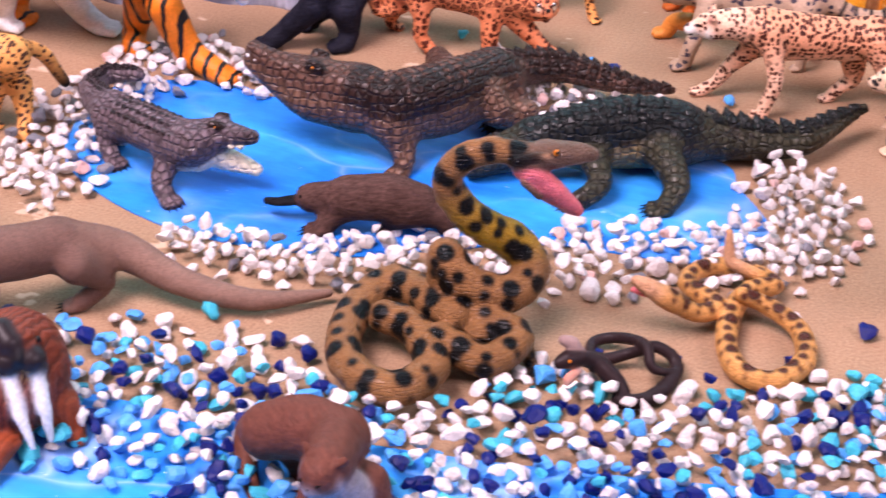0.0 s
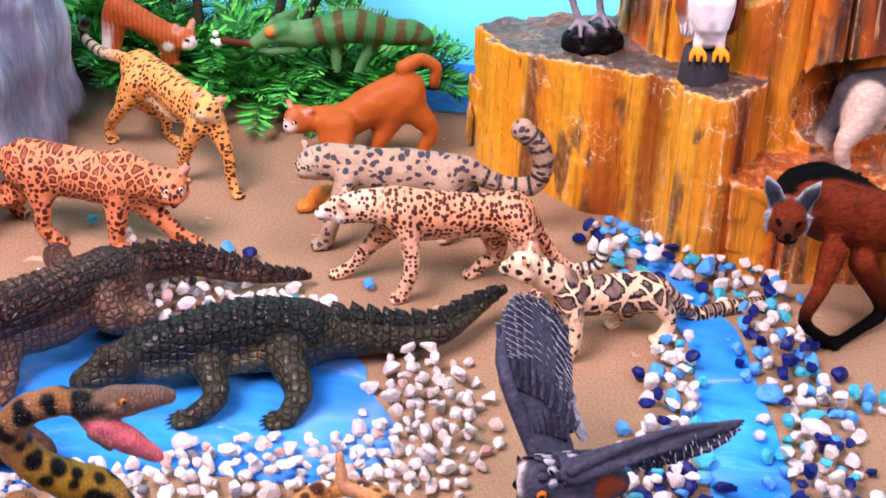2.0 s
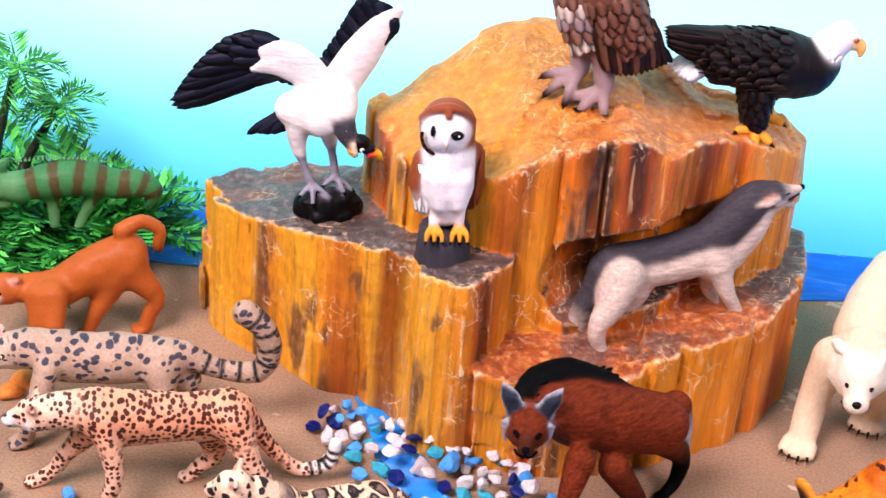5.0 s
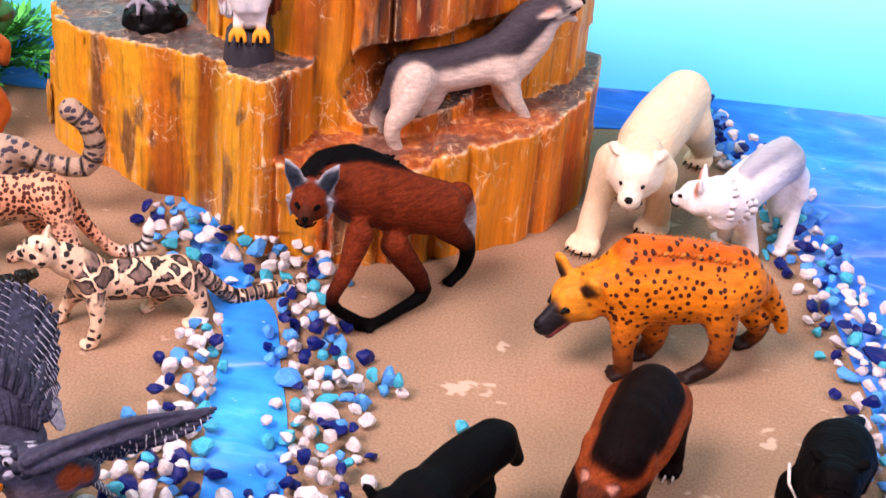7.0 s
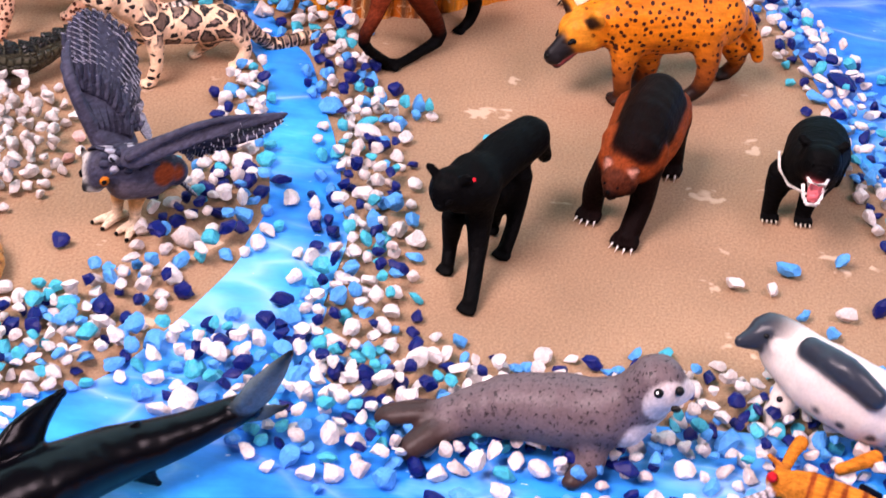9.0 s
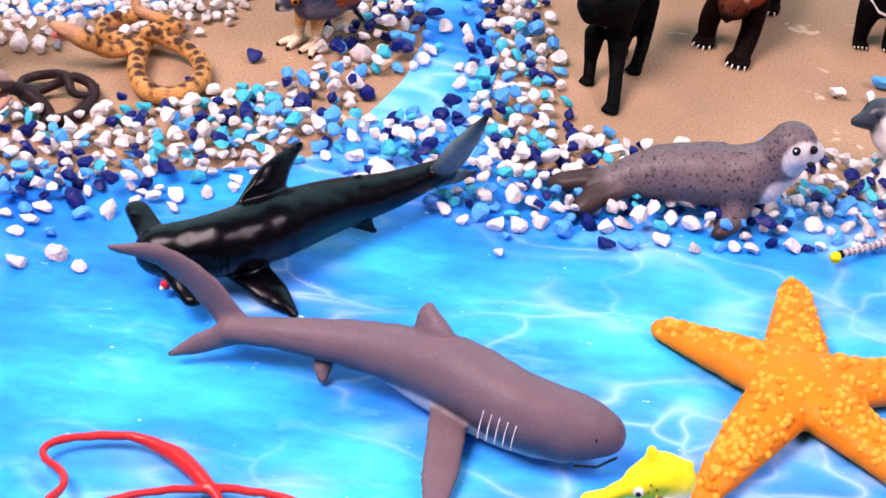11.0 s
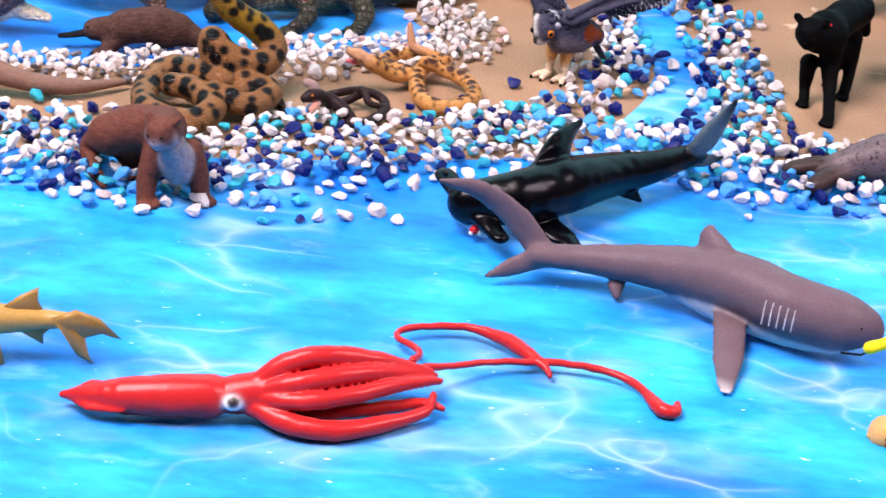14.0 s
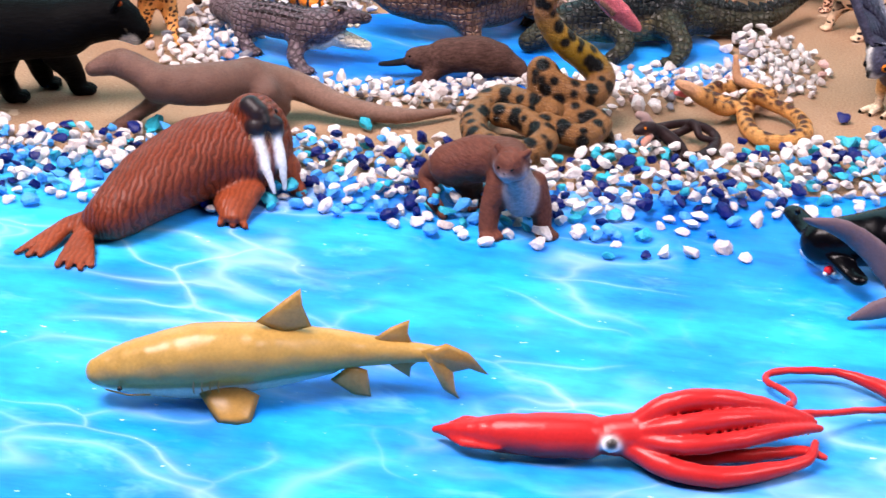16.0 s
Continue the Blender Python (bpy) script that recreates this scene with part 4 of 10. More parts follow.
def rock_material():
    m, nodes, links, bsdf = material("petrified_wood")
    plain = place(nodes, links)
    streaks = place(nodes, links, (1, 1, 0.07), 0.006, 40.0)
    thin = place(nodes, links, (1, 1, 0.035), 0.0015, 120.0)
    # upright bands of ochre, orange and rust with a few dark brown seams
    broad = noise_tex(nodes, links, streaks, 40.0, 2.5, 0.5)
    colour = ramp(nodes, links, broad, (0.27, (0.080, 0.028, 0.010)), (0.31, (0.42, 0.10, 0.010)), (0.37, (0.72, 0.22, 0.010)), (0.44, (0.90, 0.38, 0.014)), (0.56, (0.92, 0.45, 0.026)), (0.63, (0.78, 0.24, 0.010)), (0.70, (0.56, 0.12, 0.008)), (0.78, (0.20, 0.055, 0.012)))
    wide = noise_tex(nodes, links, place(nodes, links, (1, 1, 0.35)), 20.0, 3.0)
    colour = mix(nodes, links, ramp(nodes, links, wide, (0.50, 0.0), (0.66, 0.75)), colour, mix(nodes, links, 1.0, colour, (0.92, 0.55, 0.40), "MULTIPLY"))
    # the far end is redder and darker
    turn = nodes.new("ShaderNodeSeparateXYZ")
    links.new(place(nodes, links, (1, 1, 0.5), 0.03, 25.0), turn.inputs[0])
    colour = mix(nodes, links, ramp(nodes, links, calc(nodes, links, "MULTIPLY", turn.outputs["X"], 5.0), (0.18, 0.10), (0.40, 0.75)), colour, mix(nodes, links, 1.0, colour, (0.86, 0.56, 0.42), "MULTIPLY"))
    # fine fibres along the wood
    fine = noise_tex(nodes, links, thin, 330.0, 5.0, 0.7)
    colour = mix(nodes, links, 1.0, colour, ramp(nodes, links, fine, (0.32, 0.40), (0.43, 0.84), (0.60, 1.05), (0.70, 1.22)), "MULTIPLY")
    # brown crusted seams between the columns
    seam = noise_tex(nodes, links, place(nodes, links, (1, 1, 0.09), 0.003, 60.0), 34.0, 1.5, 0.5)
    crumbs = noise_tex(nodes, links, place(nodes, links, (1, 1, 0.4)), 420.0, 4.0, 0.7)
    crumbled = ramp(nodes, links, crumbs, (0.34, (0.050, 0.022, 0.012)), (0.52, (0.16, 0.070, 0.032)), (0.66, (0.42, 0.22, 0.11)))
    colour = mix(nodes, links, ramp(nodes, links, seam, (0.585, 0.0), (0.605, 0.85), (0.625, 0.85), (0.645, 0.0)), colour, crumbled)
    # pale threads of quartz in some of the fibres
    quartz = ramp(nodes, links, noise_tex(nodes, links, thin, 210.0, 2.0, 0.6), (0.630, 0.0), (0.655, 0.7))
    here = ramp(nodes, links, noise_tex(nodes, links, plain, 45.0, 2.0), (0.50, 0.0), (0.60, 0.75))
    colour = mix(nodes, links, calc(nodes, links, "MULTIPLY", quartz, here), colour, (0.84, 0.56, 0.27))
    # dark brown seams of wood through the tower and the corner of the lower block; the tower's also paint in the shade
    # of its recess
    pos = nodes.new("ShaderNodeSeparateXYZ")
    links.new(place(nodes, links, (1, 1, 1), 0.010, 34.0), pos.inputs[0])
    along_x = calc(nodes, links, "MULTIPLY", pos.outputs["X"], 5.0)
    shaded_seams = ramp(nodes, links, along_x, (0.270, 0.0), (0.29, 0.9), (0.318, 0.1), (0.375, 0.1), (0.395, 0.9), (0.445, 0.8), (0.46, 0.0), (0.55, 0.0), (0.60, 0.8), (0.66, 0.0))
    back = ramp(nodes, links, pos.outputs["Y"], (0.203, 0.0), (0.212, 1.0))
    colour = mix(nodes, links, calc(nodes, links, "MULTIPLY", shaded_seams, back), colour, mix(nodes, links, 1.0, colour, (0.20, 0.17, 0.22), "MULTIPLY"))
    corner = ramp(nodes, links, calc(nodes, links, "ADD", along_x, 0.5), (0.525, 0.0), (0.55, 0.75), (0.585, 0.8), (0.61, 0.0))
    front = ramp(nodes, links, pos.outputs["Y"], (0.214, 1.0), (0.222, 0.0))
    colour = mix(nodes, links, calc(nodes, links, "MULTIPLY", corner, front), colour, mix(nodes, links, 1.0, colour, (0.34, 0.24, 0.24), "MULTIPLY"))
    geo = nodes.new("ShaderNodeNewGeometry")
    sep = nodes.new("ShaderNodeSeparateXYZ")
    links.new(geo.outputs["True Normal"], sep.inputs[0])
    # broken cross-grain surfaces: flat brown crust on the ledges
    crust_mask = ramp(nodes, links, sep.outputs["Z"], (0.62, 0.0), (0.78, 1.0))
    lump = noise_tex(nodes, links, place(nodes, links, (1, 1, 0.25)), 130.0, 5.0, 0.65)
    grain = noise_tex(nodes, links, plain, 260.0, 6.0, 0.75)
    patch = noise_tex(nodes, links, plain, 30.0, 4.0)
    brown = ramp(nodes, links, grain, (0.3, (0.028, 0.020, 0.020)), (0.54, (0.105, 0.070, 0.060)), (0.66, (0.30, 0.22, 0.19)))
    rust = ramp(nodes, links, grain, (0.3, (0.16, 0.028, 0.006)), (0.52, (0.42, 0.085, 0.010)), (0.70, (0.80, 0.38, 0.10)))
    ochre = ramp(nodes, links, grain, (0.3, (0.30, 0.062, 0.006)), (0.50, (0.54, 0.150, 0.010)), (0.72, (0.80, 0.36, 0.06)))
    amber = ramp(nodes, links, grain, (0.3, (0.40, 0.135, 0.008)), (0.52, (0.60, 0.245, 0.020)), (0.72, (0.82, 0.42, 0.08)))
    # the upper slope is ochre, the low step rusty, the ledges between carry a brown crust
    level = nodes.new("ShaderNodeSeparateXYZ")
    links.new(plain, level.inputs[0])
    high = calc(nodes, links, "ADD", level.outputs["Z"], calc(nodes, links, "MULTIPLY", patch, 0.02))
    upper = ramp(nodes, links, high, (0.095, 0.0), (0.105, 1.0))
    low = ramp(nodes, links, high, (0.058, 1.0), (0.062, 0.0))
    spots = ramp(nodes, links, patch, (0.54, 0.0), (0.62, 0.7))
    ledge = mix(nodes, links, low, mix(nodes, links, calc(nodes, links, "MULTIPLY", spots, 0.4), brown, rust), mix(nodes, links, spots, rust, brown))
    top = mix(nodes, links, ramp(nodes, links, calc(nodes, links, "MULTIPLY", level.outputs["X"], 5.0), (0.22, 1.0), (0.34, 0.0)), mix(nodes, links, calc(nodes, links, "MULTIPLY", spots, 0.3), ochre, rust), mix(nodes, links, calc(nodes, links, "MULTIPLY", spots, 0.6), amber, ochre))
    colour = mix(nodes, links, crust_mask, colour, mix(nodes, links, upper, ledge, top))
    # patches of brown crust on the upright faces
    flake = noise_tex(nodes, links, place(nodes, links, (1, 1, 0.35), 0.006, 90.0), 30.0, 4.0, 0.6)
    colour = mix(nodes, links, calc(nodes, links, "MULTIPLY", ramp(nodes, links, flake, (0.62, 0.0), (0.66, 0.85)), ramp(nodes, links, crust_mask, (0.0, 1.0), (1.0, 0.15))), colour, crumbled)
    # angular pale veins where it is cracked, and chips along the broken edges
    for scale, thick, amount in ((70.0, 0.020, 0.8), (170.0, 0.035, 0.55)):
        edge = cells(nodes, links, place(nodes, links, (1, 1, 0.7), 0.006, 130.0), scale, "DISTANCE_TO_EDGE", 1.0).outputs["Distance"]
        some = ramp(nodes, links, noise_tex(nodes, links, plain, 42.0, 3.0, 0.6), (0.50, 0.0), (0.60, amount))
        broken = ramp(nodes, links, noise_tex(nodes, links, plain, 500.0, 2.0), (0.42, 0.0), (0.54, 1.0))
        vein = calc(nodes, links, "MULTIPLY", ramp(nodes, links, edge, (thick * 0.4, 1.0), (thick, 0.0)), broken)
        colour = mix(nodes, links, calc(nodes, links, "MULTIPLY", vein, some), colour, (0.90, 0.66, 0.38))
    chipped = calc(nodes, links, "MULTIPLY", ramp(nodes, links, geo.outputs["Pointiness"], (0.525, 0.0), (0.58, 1.0)), ramp(nodes, links, grain, (0.42, 0.0), (0.54, 0.9)))
    colour = mix(nodes, links, chipped, colour, (0.86, 0.64, 0.38))
    links.new(colour, bsdf.inputs["Base Color"])
    bsdf.inputs["Roughness"].default_value = 0.30
    bsdf.inputs["Specular IOR Level"].default_value = 0.5
    bump(nodes, links, bsdf, mix(nodes, links, 0.5, mix(nodes, links, 0.4, fine, grain), lump), 1.0, 0.0045)
    return m


def grain2(u, v, scale, seed):
    """Smooth chance over two coordinates, 0 to 1, with the given number of cells per metre."""
    table = np.random.default_rng(seed).random((64, 64)).astype(np.float32)
    a, b = u * scale + 100.0, v * scale + 100.0
    i, j = np.floor(a).astype(int), np.floor(b).astype(int)
    s, t = a - i, b - j
    s, t = s * s * (3 - 2 * s), t * t * (3 - 2 * t)
    i, j, k, l = i % 64, j % 64, (i + 1) % 64, (j + 1) % 64
    return table[i, j] * (1 - s) * (1 - t) + table[k, j] * s * (1 - t) + table[i, l] * (1 - s) * t + table[k, l] * s * t


def footprint(x, y, outline):
    """The signed distance to an outline in plan, less than 0 inside."""
    best, inside = np.full(x.shape, 9.0), np.zeros(x.shape, bool)
    for (ax, ay), (bx, by) in zip(outline, outline[1:] + outline[:1]):
        ex, ey = bx - ax, by - ay
        t = np.clip(((x - ax) * ex + (y - ay) * ey) / (ex * ex + ey * ey), 0, 1)
        best = np.minimum(best, np.hypot(x - ax - t * ex, y - ay - t * ey))
        if ay != by:
            inside ^= ((ay > y) != (by > y)) & (x < ax + (y - ay) / ey * ex)
    return np.where(inside, -best, best)


def rock():
    h = 0.0013
    low, high = np.array((-0.090, 0.165, -0.004)), np.array((0.175, 0.335, 0.145))
    gx, gy, gz = np.meshgrid(*[np.arange(low[n], high[n], h) for n in range(3)], indexing="ij")
    px, py = gx[:, :, 0], gy[:, :, 0]
    # upright flutes, deeper grooves between the columns, and flaking that changes with height
    flutes = 0.0030 * (grain2(px, py, 48, 1) - 0.5) + 0.0016 * np.round(3 * (grain2(px, py, 80, 4) - 0.5)) / 3 + 0.0008 * np.abs(grain2(px, py, 170, 2) - 0.5) * 2 + 0.0006 * (grain2(px, py, 340, 3) - 0.5)
    grooves = 0.0035 * np.clip(1 - np.abs(grain2(px, py, 55, 11) - 0.5) / 0.05, 0, 1)
    wob = (flutes + grooves - 0.0012)[:, :, None]
    wob = wob + 0.0030 * np.round(4 * (grain2(gx * 0.8 - gy * 0.6, gz * 0.28, 70, 9) - 0.5)) / 4 + 0.0010 * (grain2(gx + gy * 0.5, gz * 0.22, 220, 13) - 0.5) + 0.0006
    crust = (0.0022 * (grain2(px, py, 90, 5) - 0.5) + 0.0016 * (grain2(px, py, 240, 6) - 0.5))[:, :, None]

    def block(outline, top, lean=0.0):
        return np.maximum(footprint(px, py, outline)[:, :, None] + wob + lean * gz, (gz - top[:, :, None] + crust) * 0.96)

    lower = block([(-0.0774, 0.268), (-0.0695, 0.248), (-0.054, 0.2345), (-0.033, 0.2215), (-0.020, 0.2135), (-0.0045, 0.2100), (0.0095, 0.2003), (0.0185, 0.192), (0.0215, 0.182),
                   (0.0390, 0.1750), (0.0475, 0.193), (0.052, 0.210), (0.050, 0.280), (-0.045, 0.287), (-0.062, 0.281)], 0.067 + 0.12 * (px - 0.003) - 0.10 * (py - 0.246))
    chunk = block([(-0.0805, 0.272), (-0.0775, 0.258), (-0.060, 0.250), (-0.050, 0.285), (-0.070, 0.285)], 0.030 + 0.1 * (px + 0.07))
    step = block([(0.020, 0.183), (0.030, 0.1790), (0.047, 0.1757), (0.066, 0.1745), (0.0975, 0.183), (0.112, 0.195), (0.118, 0.235), (0.050, 0.240)], 0.0435 + 0.05 * (py - 0.19))
    side = block([(0.096, 0.184), (0.128, 0.2065), (0.147, 0.2220), (0.1555, 0.240), (0.163, 0.262), (0.164, 0.292), (0.120, 0.300), (0.103, 0.235), (0.101, 0.205)],
                 np.minimum(0.0500 + 0.10 * (px - 0.13) + 0.04 * (py - 0.22), 0.043 + 0.5 * np.clip(px - 0.1, 0, None) + 0.25 * np.clip(py - 0.195, 0, None)))
    # the upper slope: from the broken front edge up to the ridge, then down behind
    edge_z = np.interp(px, (-0.018, 0.003, 0.022, 0.0397, 0.0513, 0.0742, 0.0866, 0.098, 0.1045, 0.112, 0.1214, 0.145, 0.156), (0.088, 0.094, 0.099, 0.104, 0.112, 0.1217, 0.125, 0.120, 0.1155, 0.1175, 0.1185, 0.109, 0.098))
    edge_y = np.interp(px, (-0.018, 0.003, 0.02, 0.0513, 0.09, 0.105, 0.12, 0.145), (0.250, 0.2265, 0.215, 0.209, 0.216, 0.222, 0.237, 0.255))
    ridge_z = np.interp(px, (-0.018, -0.0137, -0.0027, 0.0083, 0.0305, 0.0462, 0.0581, 0.0869, 0.1021, 0.1162, 0.1314, 0.1465, 0.158), (0.090, 0.0997, 0.105, 0.114, 0.129, 0.135, 0.1338, 0.130, 0.1267, 0.117, 0.1157, 0.107, 0.098))
    ridge_y = np.interp(px, (-0.018, 0.0, 0.03, 0.06, 0.16), (0.255, 0.262, 0.275, 0.275, 0.272))
    rise = np.clip((py - edge_y) / np.maximum(ridge_y - edge_y, 0.004), 0, 1)
    slope = edge_z + (ridge_z - edge_z) * rise - 0.6 * np.clip(py - ridge_y - 0.006, 0, None)
    slope += 0.0075 * np.round(4 * (grain2(px * 0.8 + py * 0.5, py * 0.9 - px * 0.4, 34, 7) - 0.5)) / 4 + 0.0025 * (grain2(px, py, 100, 8) - 0.5)
    tower = block([(-0.018, 0.285), (-0.0143, 0.258), (0.003, 0.2255), (0.020, 0.213), (0.041, 0.2060), (0.052, 0.2035), (0.0734, 0.2080), (0.090, 0.2120), (0.105, 0.2175), (0.117, 0.2325),
                   (0.136, 0.245), (0.152, 0.258), (0.158, 0.280), (0.130, 0.320), (0.030, 0.320)], slope, 0.02)
    field = np.minimum.reduce([lower, chunk, step, side, tower])
    # the hollow in the tower behind the wolf
    a, b = np.array((0.076, 0.208, 0.066)), np.array((0.140, 0.238, 0.080))
    t = np.clip(((gx - a[0]) * (b - a)[0] + (gy - a[1]) * (b - a)[1] + (gz - a[2]) * (b - a)[2]) / np.dot(b - a, b - a), 0, 1)
    hollow = np.sqrt((gx - a[0] - t * (b - a)[0]) ** 2 + (gy - a[1] - t * (b - a)[1]) ** 2 + ((gz - a[2] - t * (b - a)[2]) * 0.85) ** 2) - 0.0138
    field = np.maximum(field, -hollow - 0.5 * wob)
    verts, quads = surface(field.astype(np.float32), low, h)
    push = np.array([noise.noise(Vector((v[0] * 110, v[1] * 110, v[2] * 50))) + 0.5 * noise.noise(Vector(v) * 260) for v in verts])
    verts = verts + push[:, None] * 0.0004
    verts[:, 2] = np.maximum(verts[:, 2], -0.002)
    me = bpy.data.meshes.new("rock")
    me.from_pydata(verts.tolist(), [], quads.tolist())
    me.shade_smooth()
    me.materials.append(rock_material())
    me.update()
    return tagged(new("rock", me), "large orange and brown streaked petrified-wood rock with stepped ledges", "rock")


rock()

# ---- the toy animals ----
SPOTTED = coat("spotted_coat", "spots", (0.060, 0.013, 0.006), 520.0, 0.43, stretch=(1, 0.6, 1), small=(520.0, 0.38), relief=0.5, random=0.8, warp=0.0009)
JAGUAR = coat("jaguar_coat", "cloud", (0.085, 0.016, 0.007), 320.0, 0.16, inner=(0.36, 0.095, 0.045), stretch=(1, 0.4, 1), small=(430.0, 0.40), warp=0.0025, relief=0.45, random=1.0)
CHEETAH = coat("cheetah_coat", "spots", (0.060, 0.020, 0.008), scale=540.0, size=0.37, stretch=(1, 0.5, 1), small=(460.0, 0.32), relief=0.45)
SNOW = coat("snow_leopard_coat", "spots", (0.040, 0.034, 0.050), 350.0, 0.35, stretch=(0.75, 0.4, 1.1), small=(450.0, 0.25), relief=0.6, warp=0.003)
CLOUDED = coat("clouded_coat", "cloud", (0.012, 0.008, 0.008), 165.0, 0.12, inner=(0.20, 0.125, 0.10), stretch=(0.85, 0.4, 1), small=(330.0, 0.30), warp=0.004, random=1.0)
FUR = coat("fur", fine=800.0, rough=0.6, relief=0.9, gloss=0.04)
PALEFUR = coat("pale_fur", fine=700.0, rough=0.55, relief=0.8, gloss=0.1, vary=0.6)
WHITEFUR = coat("white_fur", fine=600.0, rough=0.5, relief=0.8, gloss=0.15, vary=0.25)
SMOOTH = coat("satin_paint", rough=0.45, relief=0.25, vary=0.5, gloss=0.12)
GLOSSY = coat("glossy_paint", rough=0.3, relief=0.08, gloss=0.25, vary=0.4)
SHARK = coat("black_shark_skin", rough=0.26, relief=0.04, gloss=0.16)
LEMON = coat("lemon_shark_skin", rough=0.32, relief=0.06, gloss=0.35, vary=0.7)
HYENA = coat("hyena_coat", "spots", (0.05, 0.010, 0.004), 330.0, 0.28, fine=330.0, relief=1.0, stretch=(1, 0.5, 1), gloss=0.14, vary=0.8, random=0.85)
CROC = coat("crocodile_hide", "scales", (0.014, 0.008, 0.007), 330.0, 0.55, rough=0.36, relief=1.0, gloss=0.22, random=0.4, groove_shade=0.75)
LIZARD = coat("lizard_hide", "scales", (0.05, 0.02, 0.015), 1500.0, 0.0, rough=0.42, relief=0.35, gloss=0.2, random=0.5, groove_shade=0.35)
ANACONDA = coat("anaconda_skin", "scales", scale=800.0, size=0.0, rough=0.34, relief=0.6, gloss=0.18, random=0.4, groove_shade=0.35)
RATTLE = coat("rattlesnake_skin", "scales", scale=900.0, size=0.0, rough=0.34, relief=0.5, gloss=0.18, random=0.4, groove_shade=0.3)
SEAL = coat("seal_coat", "mottle", (0.022, 0.014, 0.017), 620.0, 0.565, rough=0.45, relief=0.2)
STRIPED = coat("striped_coat", "stripes", (0.27, 0.060, 0.012), 150.0, 0.22)
TIGER = coat("tiger_coat", "stripes", (0.010, 0.008, 0.007), 55.0, 0.16)
OWL = coat("owl_feathers", rough=0.5, relief=0.9, fine=700.0, gloss=0.1)
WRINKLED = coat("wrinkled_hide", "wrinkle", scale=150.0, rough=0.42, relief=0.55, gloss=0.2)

# leopard
f = Figure("leopard")
f.limb([(-25.8, 0, 33.7, 7.6), (-14.3, 0, 32.5, 7.3), (-1.6, 0, 32.8, 7.9), (12, 0, 33.1, 8.9), (18.3, 0, 33.2, 8.5)], "leopard", 2.5)
f.limb([(18.4, 0, 35.2, 7.9), (30.9, 0, 35.4, 6.7, "paleleopard"), (37.1, 0, 34.8, 5.9, "paleleopard")], "leopard", 2.5)
f.limb([(-21, 0, 27.6, 4.6), (-4.1, 0, 27.3, 5.4), (12.7, 0, 25.9, 5.4)], "paleleopard", 6.0)
f.limb([(-31.1, 0, 34.1, 3.8), (-40.1, 0, 17.6, 2.8), (-50.9, 0, 6.3, 2.6, "paleleopard"), (-61.7, 0, 8.1, 2.6, "white"), (-64.4, 0, 17, 2.1, "white")], "leopard")
f.limb([(16.7, 7.2, 34.9, 5), (13.2, 13.1, 17.7, 3.1, "paleleopard"), (15.4, 13.1, 7.7, 2.8, "paleleopard"), (16.8, 13.1, 2.2, 2.6, "paleleopard")], "leopard", 4.0)
f.limb([(22.6, -2.8, 23.3, 4.8), (29.6, -5.2, 13.5, 3.2, "paleleopard"), (34.7, -5.2, 5.9, 2.6, "paleleopard"), (39.9, -5.2, 2.2, 2.6, "paleleopard")], "leopard", 4.0)
f.limb([(-19.9, -2.4, 22.9, 6), (-21.9, -4.4, 11.4, 3.7, "paleleopard"), (-16.8, -4.4, 6.4, 2.7, "paleleopard"), (-13.2, -4.4, 2.1, 2.5, "paleleopard")], "leopard", 4.0)
f.limb([(-27.3, 6, 32.5, 6.7), (-33.8, 10.9, 17.4, 3.6, "paleleopard"), (-38.8, 10.9, 9.7, 2.6, "paleleopard"), (-38.4, 10.9, 2.1, 2.4, "paleleopard")], "leopard", 4.0)
f.head(39.7, 0, 34.4, 6.4, -5, -6, "paleleopard", "white", 1.0, "round", "black")
f.paw(17.9, 13.1, 1.8, 2.6, "paleleopard")
f.paw(41, -5.2, 1.8, 2.6, "paleleopard")
f.paw(-12.2, -4.4, 1.7, 2.5, "paleleopard")
f.paw(-37.4, 10.9, 1.7, 2.4, "paleleopard")
f.rings([(-31.1, 0, 34.1, 3.8), (-40.1, 0, 17.6, 2.8), (-50.9, 0, 6.3, 2.6), (-61.7, 0, 8.1, 2.6), (-64.4, 0, 17, 2.1)], 5, "black", 0.72, 0.94)
f.stand("leopard_figurine", "spotted orange leopard figurine with pale face walking on sand", "toy leopard", (-0.0633, 0.1377, 0.0000), -162.6, SPOTTED, 0.8)

# jaguar
f = Figure("jaguar")
f.limb([(-26.2, 0, 30.5, 10.5), (-7.7, 0, 28.6, 10.4), (10.7, 0, 26.7, 10.3)], "jaguar", 2.5)
f.limb([(10.8, 0, 30.4, 9.3), (22.7, 0, 27.1, 8.2), (29.1, 0, 26, 7, "jaguar")], "jaguar", 2.5)
f.limb([(-33.6, 0, 33.5, 4), (-41.9, 0, 25.2, 3.1), (-39.7, 0, 12.7, 2.7), (-32.9, 0, 13.4, 2.5)], "jaguar")
f.limb([(11.6, -4.6, 25.5, 5.7), (12.1, -8.3, 13, 4.1), (11.6, -8.3, 2.7, 3.1)], "palejaguar", 4.0)
f.limb([(20.1, 0.2, 18.5, 5.4), (29.6, 0.4, 9.3, 3.8), (36.1, 0.4, 3.5, 3.1), (40.5, 0.4, 2.1, 2.5)], "palejaguar", 4.0)
f.limb([(-21, -5.6, 30.8, 7.4), (-17.7, -10.1, 16.1, 3.7), (-18.2, -10.1, 8.4, 3.1), (-13.6, -10.1, 2.5, 2.9)], "palejaguar", 4.0)
